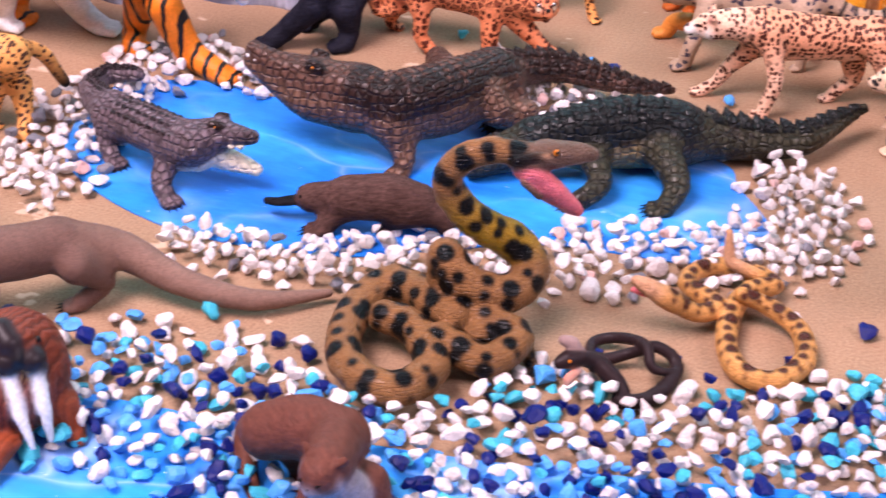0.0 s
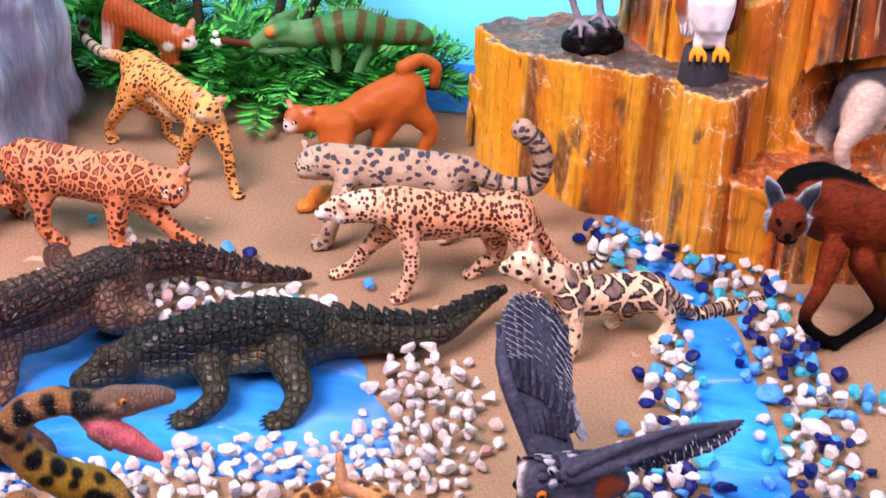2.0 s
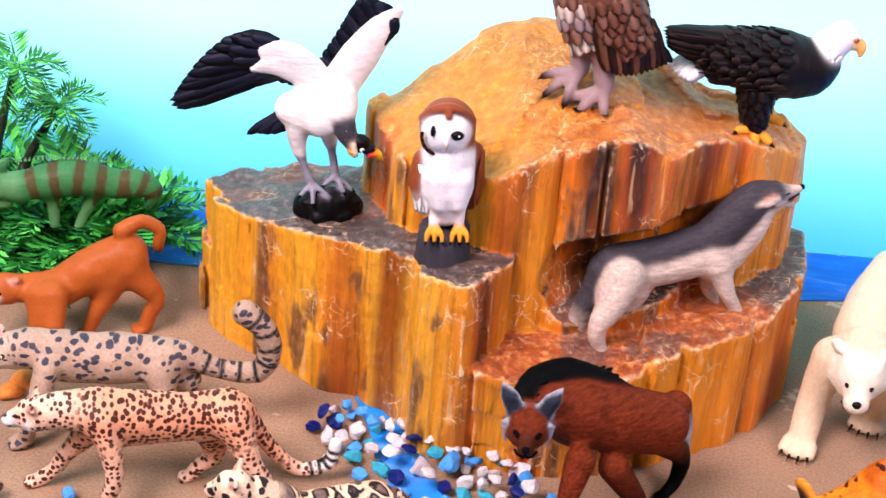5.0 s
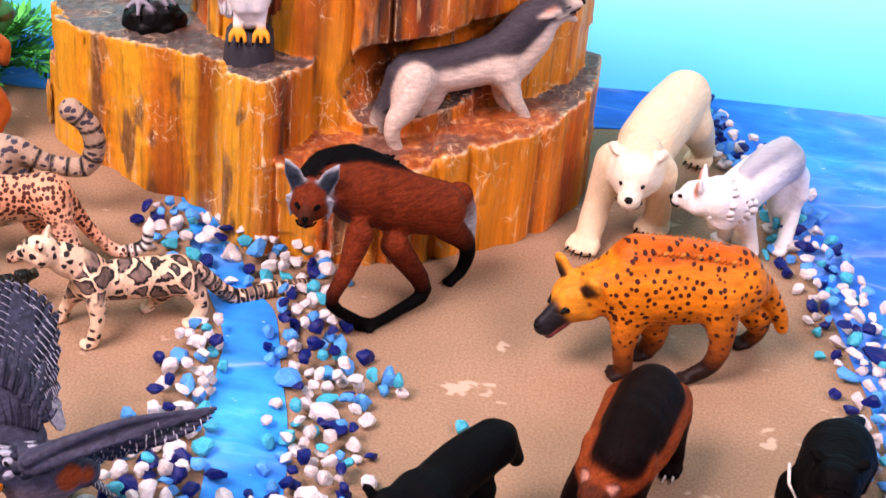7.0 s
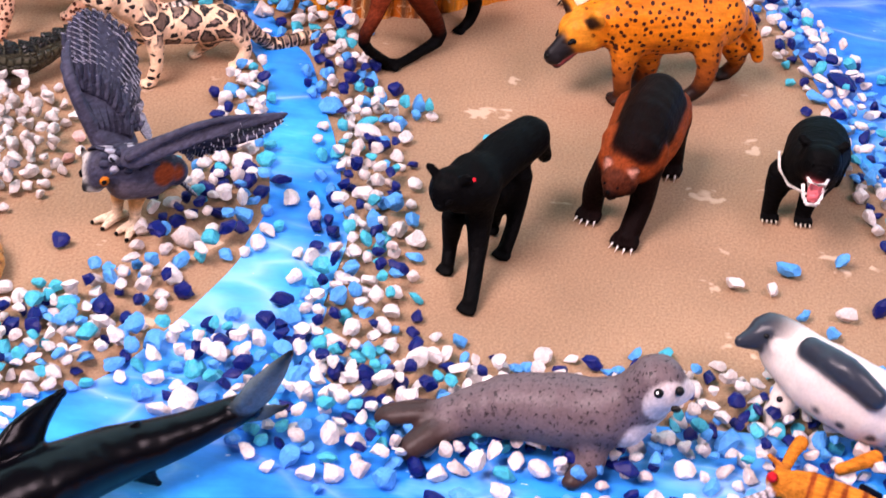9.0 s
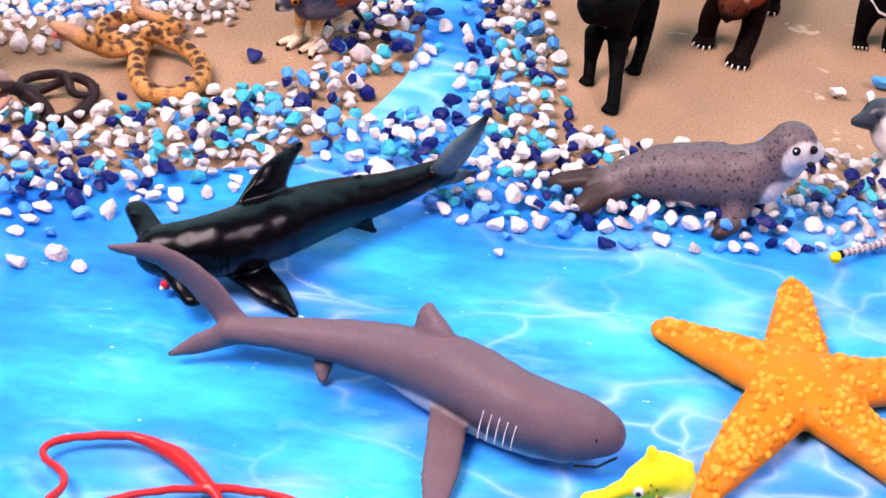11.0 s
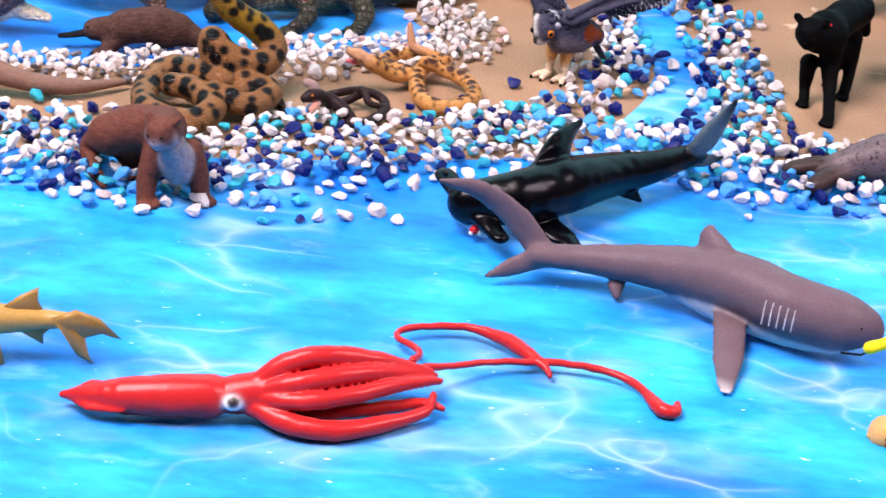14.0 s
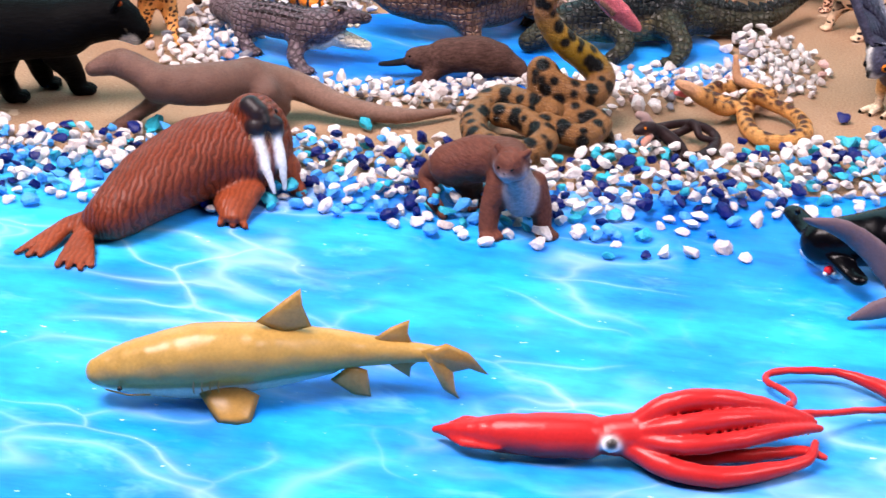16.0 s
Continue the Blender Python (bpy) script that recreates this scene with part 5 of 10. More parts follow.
f.limb([(-30.9, 5.2, 18.1, 7.3), (-33.8, 9.5, 10.1, 3.4), (-36.5, 9.5, 4.7, 3), (-34.8, 9.5, 2.2, 2.6)], "palejaguar", 4.0)
f.head(31.9, 0, 25.5, 8.4, -63, 8, "palejaguar", "palejaguar", 0.5, "round")
f.paw(12.9, -8.3, 2.2, 3.1, "palejaguar")
f.paw(41.5, 0.4, 1.8, 2.5, "palejaguar")
f.paw(-12.4, -10.1, 2.1, 2.9, "palejaguar")
f.paw(-33.8, 9.5, 1.8, 2.6, "palejaguar")
f.stand("jaguar_figurine", "orange jaguar figurine with dark rosettes walking on sand", "toy jaguar", (-0.2078, 0.1341, 0.0000), 6.0, JAGUAR, 0.8)

# cheetah
f = Figure("cheetah")
f.limb([(-15.1, 0, 28.4, 5.8), (4.8, 0, 27, 6.1)], "creamspot", 6.0)
f.limb([(-24.8, 0, 35.1, 8.7), (-6.6, 0, 35.4, 7.6), (12.8, 0, 33, 8), (21.1, 0, 29.8, 6.1)], "cheetah", 2.5)
f.limb([(18.7, 0, 37.3, 5.7), (27.4, 0, 36.6, 5.4, "cheetahface")], "cheetah", 2.5)
f.limb([(-35.1, 0, 36.3, 2.9), (-56.7, 0, 31.8, 2.5, "cream"), (-71.8, 0, 34, 2.3, "cream"), (-68.8, 0, 42, 2.3, "black")], "cheetah")
f.limb([(30.6, 1.3, 30, 4.8), (37.8, 2.3, 17.5, 2.6), (39.5, 2.3, 7.6, 2.2), (43.2, 2.3, 1.9, 2.2)], "cheetah", 4.0)
f.limb([(25.5, -4.4, 28.7, 4.8), (19.9, -8, 13, 2.7), (18.6, -8, 1.7, 2)], "cheetah", 4.0)
f.limb([(-17.4, -6.8, 32.7, 7.2), (-22.5, -12.3, 19.9, 3.2), (-31.7, -12.3, 9.2, 2.6), (-33.2, -12.3, 2.2, 2.6)], "cheetah", 4.0)
f.limb([(-29.9, 5.5, 17.6, 6.6), (-22, 10, 9.9, 2.8), (-20.3, 10, 2.3, 2.3), (-12.1, 10, 1.8, 2.1)], "cheetah", 4.0)
f.head(28.5, -1, 36.3, 6.8, -58, 20, "cheetahface", "creamspot", 0.42, "round", "black")
f.paw(44, 2.3, 1.5, 2.2, "cheetah")
f.paw(19.4, -8, 1.4, 2, "cheetah")
f.paw(-32.1, -12.3, 1.8, 2.6, "cheetah")
f.paw(-11.3, 10, 1.5, 2.1, "cheetah")
f.rings([(-35.1, 0, 36.3, 2.9), (-56.7, 0, 31.8, 2.5), (-71.8, 0, 34, 2.3), (-68.8, 0, 42, 2.3)], 5, "black", 0.45, 0.9)
f.stand("cheetah_figurine", "yellow black-spotted cheetah figurine standing before the bushes", "toy cheetah", (-0.1993, 0.2049, 0.0000), -36.0, CHEETAH, 0.75)

# cougar
f = Figure("cougar")
f.limb([(-14.9, 0, 34.3, 8.8), (-0.5, 0, 27.7, 8.8), (12.8, 0, 19.4, 7.5)], "cougar", 2.5)
f.limb([(14, 0, 21.6, 6.3), (26.2, 0, 22.3, 5.6), (31.2, 0, 22.1, 5.6)], "cougar", 2.5)
f.limb([(-13.4, 0, 44.6, 3.5), (-21.1, 0, 48.4, 2.8), (-28, 0, 44.4, 2.6), (-27.9, 0, 38.8, 2.4), (-27.6, 0, 36.2, 2.3, "maneddark")], "cougar")
f.limb([(-15, 2.7, 29.6, 7.1), (-25.7, 5, 16.7, 3.8), (-23.7, 5, 9, 3), (-21.6, 5, 2.5, 3)], "cougar", 4.0)
f.limb([(-9.7, 2.3, 24.5, 6.3), (-2.2, 4.1, 9.7, 3.2), (1, 4.1, 2.2, 2.5)], "cougar", 4.0)
f.limb([(18.6, 6.8, 20.2, 6.2), (20.8, 12.4, 10.1, 3.7), (22.9, 12.4, 2.5, 2.9)], "cougar", 4.0)
f.limb([(14.3, 9.7, 22.9, 5.7), (15.2, 17.6, 10.2, 3.3), (15.1, 17.6, 2.3, 2.7)], "cougar", 4.0)
f.head(32.5, 0, 22.5, 6.8, 44, 0, "cougar", "cougar", 0.55, "round", "eyewhiteglint", "sealpale")
f.paw(-20.4, 5, 2.1, 3, "cougar")
f.paw(2.1, 4.1, 1.8, 2.5, "cougar")
f.paw(24.1, 12.4, 2, 2.9, "cougar")
f.paw(16.2, 17.6, 1.9, 2.7, "cougar")
f.stand("cougar_figurine", "plain reddish-brown cougar figurine with curled tail", "toy cougar", (-0.1162, 0.2301, 0.0000), -156.4, SMOOTH, 0.8)

# snow leopard
f = Figure("snow")
f.limb([(-24.8, 0, 27.7, 8.1), (-6.5, 0, 27.3, 9.7), (11.7, 0, 26.8, 9.3)], "snow", 2.5)
f.limb([(13.8, 0, 29.2, 8.1), (25.9, 0, 30.1, 7.7, "snow"), (29.9, 0, 28.8, 6.6, "snowlight")], "snow", 2.5)
f.limb([(-30.8, 0, 30.3, 4.9), (-43.4, 0, 24.4, 3.7), (-57.9, 0, 23.5, 4.1), (-62.2, 0, 33.6, 4.5, "snow"), (-59.4, 0, 43.2, 4.4, "snow"), (-52.8, 0, 49.1, 4.8, "snow")], "snow")
f.limb([(24, -6.7, 10.5, 4.4), (30.3, -12.2, 7.8, 3.6), (33.4, -12.2, 3.1, 3.6)], "orange", 4.0)
f.limb([(17.4, 10.3, 27.7, 4.5), (22.2, 18.8, 12.8, 3.3), (24.7, 18.8, 2.8, 3.3)], "snow", 4.0)
f.limb([(-22.6, 5.3, 24.5, 5.7), (-25.3, 9.6, 12.1, 2.9), (-24.7, 9.6, 2, 2.3)], "snow", 4.0)
f.limb([(-31.7, -2.4, 17.3, 5.5), (-32.3, -4.4, 7.2, 2.8), (-32.6, -4.4, 2, 2.4)], "snow", 4.0)
f.head(31.9, 0, 28.8, 7.1, 50, 2, "snowlight", "snowlight", 0.45, "round", "cream")
f.paw(34.8, -12.2, 2.5, 3.6, "orange")
f.paw(26, 18.8, 2.3, 3.3, "snow")
f.paw(-23.8, 9.6, 1.6, 2.3, "snow")
f.paw(-31.6, -4.4, 1.7, 2.4, "snow")
f.rings([(-30.8, 0, 30.3, 4.9), (-43.4, 0, 24.4, 3.7), (-57.9, 0, 23.5, 4.1), (-62.2, 0, 33.6, 4.5), (-59.4, 0, 43.2, 4.4), (-52.8, 0, 49.1, 4.8)], 8, "bill", 0.15, 0.93)
f.stand("snow_leopard_figurine", "grey-beige snow leopard figurine with thick raised tail", "toy leopard", (-0.0938, 0.1738, 0.0000), -169.5, SNOW, 0.8)

# clouded leopard
f = Figure("clouded")
f.limb([(-19.5, 0, 16.7, 7.9), (-6.1, 0, 17.9, 7.9), (10.2, 0, 19.6, 7.4)], "clouded", 2.5)
f.limb([(13.3, 0, 25.2, 6.6), (22.7, 0, 31.9, 6.1, "cloudedlight")], "clouded", 2.5)
f.limb([(-27.4, 0, 17.8, 3.1), (-42.5, 0, 2.4, 3.1), (-56.7, 0, 2.4, 3.2), (-74.7, 0, 2, 2.7)], "clouded")
f.limb([(14.6, 7, 24.5, 4.8), (13.9, 12.7, 11.8, 2.7, "cloudedlight"), (16.2, 12.7, 2.1, 2.5, "cloudedlight")], "clouded", 4.0)
f.limb([(16.1, -3.7, 15.4, 4.6), (19.6, -6.8, 8.4, 2.5, "cloudedlight"), (22.4, -6.8, 2, 2.3, "cloudedlight")], "clouded", 4.0)
f.limb([(-20.5, 6.1, 19.4, 5.4), (-26.1, 11.1, 9.4, 2.7, "cloudedlight"), (-23.2, 11.1, 2.1, 2.5, "cloudedlight")], "clouded", 4.0)
f.limb([(-15, -2.1, 8.8, 4.2), (-12, -3.8, 4.1, 2.3, "cloudedlight"), (-10.5, -3.8, 1.8, 2.1, "cloudedlight")], "clouded", 4.0)
f.head(30.3, 0, 36.4, 6.6, -27, 0, "cloudedlight", "cloudedlight", 0.75, "round", "cream")
f.paw(17.2, 12.7, 1.7, 2.5, "cloudedlight")
f.paw(23.4, -6.8, 1.6, 2.3, "cloudedlight")
f.paw(-22.2, 11.1, 1.8, 2.5, "cloudedlight")
f.paw(-9.6, -3.8, 1.5, 2.1, "cloudedlight")
f.rings([(-27.4, 0, 17.8, 3.1), (-42.5, 0, 2.4, 3.1), (-56.7, 0, 2.4, 3.2), (-74.7, 0, 2, 2.7)], 14, "black", 0.08, 0.97)
f.stand("clouded_leopard_figurine", "cream clouded leopard figurine with banded tail by the stream", "toy leopard", (0.0005, 0.1164, 0.0000), -147.2, CLOUDED, 0.75)

# maned wolf
f = Figure("maned")
f.limb([(-14.5, 4.2, 40, 10.9), (2.1, -2.8, 46, 12), (14.8, -10.2, 50, 12)], "maned", 2.5)
f.limb([(31, -19.1, 58.5, 4.6), (23, -19.9, 59.5, 6.4), (12, -17, 59, 7.0), (2, -8.5, 56.5, 4.8), (-6, 0, 53, 1.6)], "black", 2.0)
for n in range(44):
    u, w = (n % 11) / 10.0, n // 11 - 1.5
    f.blade((29 - 26 * u + w, -19.5 + 9 * u * u + 3.2 * w, 62.5 - 3.5 * u - 1.2 * abs(w)), (23 - 26 * u + 1.4 * w, -17.5 + 9 * u * u + 4.2 * w, 65.5 - 4.5 * u - 2.2 * abs(w)), 3.2, (0, 0.3 * w, 1), "black", 1.2)
f.limb([(15.8, -7.6, 52, 10.7), (25.3, -10, 56, 8.1)], "maned", 2.5)
f.limb([(24.8, 2.9, 41.4, 5.3), (32.4, 5.2, 29.1, 3.3, "maned"), (38.7, 5.2, 17.5, 2.4, "black"), (21.8, 5.2, 1.8, 2.1, "black")], "maned", 4.0)
f.limb([(7.8, 4.5, 31.7, 5.4), (-6.5, 8.1, 8.2, 3.2, "black"), (5.2, 8.1, 3.4, 2.3, "black"), (19.9, 8.1, 1.8, 2.1, "black")], "maned", 4.0)
f.limb([(-21.2, 1.8, 29.5, 6.4), (-33.9, 3.2, 15.8, 3.5, "black"), (-32.9, 3.2, 5.3, 2.6, "black"), (-27.6, 3.2, 1.9, 2.2, "black")], "maned", 4.0)
f.limb([(-29.6, 0, 38.1, 5.9, "maned"), (-33.9, 0, 28.3, 5, "arcticgrey"), (-35.8, 0, 18.1, 4.1, "arcticgrey")], "maned")
f.head(37.9, -10.5, 55, 8.7, 41, -4, "maned", "arcticgrey", 0.85, "big", "black", "maneddark")
f.paw(22.7, 5.2, 1.5, 2.1, "black", "black")
f.paw(20.8, 8.1, 1.5, 2.1, "black", "black")
f.paw(-26.7, 3.2, 1.5, 2.2, "black", "black")
f.stand("maned_wolf_figurine", "red-brown maned wolf figurine with black mane and legs", "toy wolf", (0.0975, 0.1555, 0.0000), -128.2, FUR, 0.8)

# wolf
f = Figure("wolfpale")
f.limb([(-26.5, 0, 31.7, 7.1), (-6.6, 0, 33.1, 7.6), (13.1, 0, 37.9, 8.1)], "wolfpale", 2.5)
f.limb([(-33.5, 0, 27, 4.6), (-29.2, 0, 35.5, 6.2), (-9.7, 0, 38.7, 5.9), (9.7, 0, 44.3, 5.9), (17.7, 0, 50.9, 5.5)], "wolfgrey")
f.limb([(13, 0, 46, 7.4), (20.5, 0, 54.5, 7.2), (25.5, 0, 59, 6.0), (31.5, 0, 59.8, 5.0)], "wolfgrey", 2.5)
f.limb([(33, 0, 60.2, 3.9, "wolfgrey"), (38.5, -0.3, 60.9, 2.4, "wolfpale"), (41.6, -0.5, 61.6, 1.6, "wolfpale")], "wolfgrey", 1.2)
f.limb([(18, 0, 36.3, 6.8), (25, 0, 46.3, 6.2), (29.5, 0, 53.6, 4.2), (35.5, -0.2, 55.8, 2.1), (40.6, -0.5, 54.6, 1.2)], "wolfpale")
f.limb([(31, -4.0, 58, 2.0), (35.5, -2.6, 58.4, 1.2)], "wolfpale", 0.8)
f.limb([(35, -0.4, 57.8, 1.2), (40, -0.5, 57.6, 0.9)], "maneddark", 0.15)
for w in (1, -1):
    f.limb([(30.5, 4.4 * w, 60.6, 2.0), (26.8, 5.8 * w, 59.6, 2.2), (22.8, 6.2 * w, 58.8, 0.9)], "wolfpale", 0.4, ((0, 0.6 * w, 1), 1.6))
    f.limb([(29.4, 5.0 * w, 61.6, 0.4), (26.0, 6.2 * w, 60.9, 0.4)], "earpink", 0.12)
    f.line([(34.0, 3.5 * w, 61.4), (35.4, 3.3 * w, 61.0), (36.8, 2.7 * w, 61.2)], 0.45, "black", 5)
    f.line([(41.8, -0.5 + 0.5 * w, 59.6), (38.5, -0.3 + 1.9 * w, 58.6), (35.5, 2.2 * w, 57.4)], 0.4, "black", 5)
f.bead(42.9, -0.5, 62.2, 1.3, "black", (0.8, 1, 0.8))
f.spike(40.4, -1.2, 59.2, (0, 0, -1), 0.35, 1.5, "ivory").spike(39.6, -1.2, 55.4, (0, 0, 1), 0.3, 1.2, "ivory")
f.limb([(-31.6, 0, 29.4, 4.6, "wolfgrey"), (-36.4, 0, 19, 4.6, "wolfgrey"), (-39.4, 0, 7.9, 4.4, "wolfpale")], "wolfpale", 2.0)
f.limb([(-26.5, -6.4, 32.6, 7.6), (-31.5, -10.6, 23.5, 5.6), (-36.3, -12.6, 17, 3.6), (-35.4, -12.6, 9, 2.9), (-32.4, -12.6, 2.6, 2.9)], "wolfpale", 4.0)
f.limb([(-18.6, -0.3, 23, 6.2), (-20.6, -0.5, 12.4, 3.4), (-11.8, -0.5, 5.7, 2.6)], "wolfpale", 4.0)
f.limb([(11.9, -4.1, 32.7, 5.2), (17.3, -7.4, 21.1, 2.8), (22.2, -7.4, 13.1, 2.5)], "wolfpale", 4.0)
f.limb([(12, 0.8, 27.4, 4.1), (11.9, 1.4, 21.1, 2.5), (15.6, 1.4, 15.7, 2.1)], "wolfpale", 4.0)
f.paw(-31.9, -12.6, 2, 2.4, "wolfpale", "black")
f.paw(-11, -0.5, 5.7, 2, "wolfpale", "black")
f.paw(23.1, -7.4, 13.1, 2.5, "wolfpale", "black")
f.paw(16.4, 1.4, 15.7, 2.1, "wolfpale", "black")
f.stand("wolf_figurine", "grey and cream wolf figurine howling on the rock ledge", "toy wolf", (0.1131, 0.2276, 0.0360), 23.6, PALEFUR, 0.9)

# polar bear
f = Figure("bear")
f.limb([(-10.9, 3.9, 45, 11.6), (9.5, 2.4, 42, 13), (30.2, 2.5, 40, 12.7)], "bear", 2.5)
f.limb([(48.2, 5.1, 42, 10.8), (53.3, 6.4, 38, 9.4)], "bear", 2.5)
f.limb([(49.5, -5.3, 38, 7.7), (49.9, -8.7, 18, 6), (58.4, -8.6, 4.1, 5.5)], "bear", 4.0)
f.limb([(42.3, 12.8, 35, 7.7), (35.2, 12.9, 18, 5.6), (27.9, 11.1, 4.2, 5.7)], "bear", 4.0)
f.limb([(-6.5, 11.1, 35, 8.7), (-33.9, 9.2, 14, 6), (-41.4, 8.5, 3.8, 5.1)], "bear", 4.0)
f.limb([(9.8, -0.9, 30, 8.1), (-7.3, -4.1, 10, 5.4), (-9.9, -4, 3.7, 4.9)], "bear", 4.0)
f.head(53.6, 6, 38.5, 12.0, 13, -12, "bearwhite", "bearwhite", 0.85, "small", "black")
f.paw(60.6, -8.6, 3.9, 5.5, "bear", "black")
f.paw(30.2, 11.1, 4, 5.7, "bear", "black")
f.paw(-39.4, 8.5, 3.6, 5.1, "bear", "black")
f.paw(-7.9, -4, 3.5, 4.9, "bear", "black")
f.bead(65.6, -8.2, 3, 1, "black")
f.bead(64.7, -5.2, 3, 1, "black")
f.bead(33.3, 11.4, 3, 1, "black")
f.bead(31.3, 14.3, 3, 1, "black")
f.stand("polar_bear_figurine", "cream-white polar bear figurine walking beside the rock", "toy bear", (0.1941, 0.2717, 0.0000), -107.7, WHITEFUR, 1.0)

# arctic wolf
f = Figure("arctic")
f.limb([(-6.2, -3, 36, 9.4, "arcticgrey"), (11.2, 3.1, 34, 9.7, "arctic"), (29.6, 9.6, 30, 9.5, "arctic")], "arctic", 2.5)
f.limb([(35.3, 8.8, 32, 9.5), (39.8, 5.4, 31, 7.2)], "arctic", 2.5)
f.limb([(19.8, 8.4, 22, 5.1), (15.5, 9.4, 12, 3.5), (13.7, 11.6, 3, 3.3)], "arctic", 4.0)
f.limb([(26.9, 5.9, 22, 5), (15.9, -4.1, 3, 3.3)], "arctic", 4.0)
f.limb([(-14.8, -3.2, 26, 6.7), (-12.9, 1.7, 12, 3.8), (-2.3, 12.4, 3, 3.3)], "arctic", 4.0)
f.limb([(-7, -4.4, 24, 5.7), (-10.6, -3.2, 4, 3.1)], "arctic", 4.0)
f.limb([(-11.1, -1.3, 36, 4), (-15.6, 1.7, 20, 4)], "arctic")
f.head(40.6, 4.4, 31, 8.0, -43, -8, "arctic", "arctic", 0.8, "point", "black")
f.plumes([(26, 9, 29, 9.6), (33, 9, 31, 9.8), (39, 6, 31, 8.6)], list(range(-180, 180, 24)), 2.6, 4.2, 3.8, ["arctic", "white"], 0.5)
f.limb([(33, 9.9, 24, 7.2), (33.4, 7.5, 20, 3.4)], "arctic")
f.limb([(-3.8, -1, 44, 4.4), (9.7, 3.1, 43, 4.8), (22.4, 8.4, 41, 3.1)], "arcticgrey", 3.0)
f.paw(15, 11.6, 2.3, 3.3, "arctic")
f.paw(17.3, -4.1, 2.3, 3.3, "arctic")
f.paw(-1, 12.4, 2.3, 3.3, "arctic")
f.paw(-9.4, -3.2, 2.2, 3.1, "arctic")
f.stand("arctic_wolf_figurine", "white arctic wolf figurine with greyish back", "toy wolf", (0.2414, 0.2456, 0.0000), -144.4, WHITEFUR, 0.9)

# hyena
f = Figure("hyena")
f.limb([(-16.3, 0, 34.1, 12.4), (3.6, 0, 33.5, 14.8), (22.5, 0, 34.4, 15.1)], "hyena", 2.5)
f.limb([(25.9, 0, 35.1, 12.6), (36.4, 0, 31.7, 10.2, "hyena")], "hyena", 2.5)
f.limb([(13.6, -0.6, 20.3, 7.5, "hyena"), (10.9, -1.2, 9.9, 4.6, "hyenaleg"), (13.3, -1.2, 3.2, 3.8, "hyenadark")], "hyena", 4.0)
f.limb([(24.9, 6.5, 26.3, 7.3, "hyena"), (26.4, 11.8, 13.4, 4.1, "hyenaleg"), (25, 11.8, 3, 3.5, "hyenadark")], "hyena", 4.0)
f.limb([(-8.1, 8.2, 33.5, 8.1, "hyena"), (-9.6, 14.9, 18.2, 4.5, "hyenaleg"), (-6.9, 14.9, 7.7, 3.5, "hyenadark"), (0, 14.9, 2.5, 2.9, "hyenadark")], "hyena", 4.0)
f.limb([(-27.9, -4.3, 18.8, 6.8, "hyena"), (-32.1, -7.8, 8.1, 3.4, "hyenaleg"), (-28.4, -7.8, 2.7, 3.2, "hyenadark")], "hyena", 4.0)
f.limb([(-27.5, 0, 34.2, 4), (-35.5, 0, 21.3, 3.3), (-37.9, 0, 14.7, 2.7)], "hyena")
f.head(42.6, 0, 29.1, 10.7, 27, -22, "hyenaface", "hyenaface", 1.25, "biground", "black", "bill", "black", 0.12)
f.limb([(-15.7, 0, 43.8, 5.6), (5.5, 0, 45.6, 7.3), (23.2, 0, 46.9, 7.7)], "hyenaback", 6.0)
f.paw(14.8, -1.2, 2.6, 3.8, "hyenadark")
f.paw(26.4, 11.8, 2.5, 3.5, "hyenadark")
f.paw(1.2, 14.9, 2, 2.9, "hyenadark")
f.paw(-27.1, -7.8, 2.3, 3.2, "hyenadark")
for n in range(84):
    u, w = (n % 21) / 20.0, n // 21 - 1.5
    x = -8 + 44 * u
    z = np.interp(x, (-16, 4, 23, 36), (47.6, 51.6, 53.2, 44)) - 1.7 * abs(w)
    f.blade((x, 3.6 * w, z - 1.2), (x - 4.8, 4.4 * w, z + 1.6), 2.6, (0, 0.35 * w, 1), "hyenaback" if n % 3 else "orange", 0.8)
f.stand("hyena_figurine", "orange spotted hyena figurine with dark muzzle and legs", "toy hyena", (0.2092, 0.1462, 0.0000), -165.0, HYENA, 0.85)

# wolverine
f = Figure("wolverine")
f.limb([(-14.8, -0.7, 36, 10.2), (5.3, 1.8, 36, 10.1), (21.6, 3.4, 34, 8.6)], "wolverine", 2.5)
f.limb([(-24.9, 4.6, 30, 5.9), (-4.1, 7.7, 28, 6.7), (13.9, 6.9, 26, 6.4)], "rust", 5.0)
f.limb([(-14.3, -10.9, 30, 5.8), (7.1, -6.4, 29, 6.5), (20.1, -3.4, 28, 5.2)], "rust", 5.0)
f.limb([(24, 1.8, 30, 7.5), (28.6, 1.9, 28, 6.3, "rust")], "redbrown", 2.5)
f.limb([(19.5, 8.2, 25, 5.7), (21.9, 9, 12, 4.6), (31.3, 8.8, 3.1, 4.2)], "wolverine", 4.0)
f.limb([(24.8, -5.8, 25, 4.9), (22.1, -9.4, 12, 4.6), (22.2, -9.4, 4, 3.9)], "wolverine", 4.0)
f.limb([(-20.9, 5.4, 25, 6.8), (-25.9, 5.6, 12, 5.3), (-26.9, 6.6, 4, 4.5)], "wolverine", 4.0)
f.limb([(-10.6, -4.6, 22, 5.9), (-15, -4.7, 4, 4)], "wolverine", 4.0)
f.limb([(16, 8.5, 31, 5.6), (25, 6.5, 29, 5.0)], "rust", 2.5).limb([(16, -6, 32, 5.6), (25, -3.5, 29, 5.0)], "rust", 2.5)
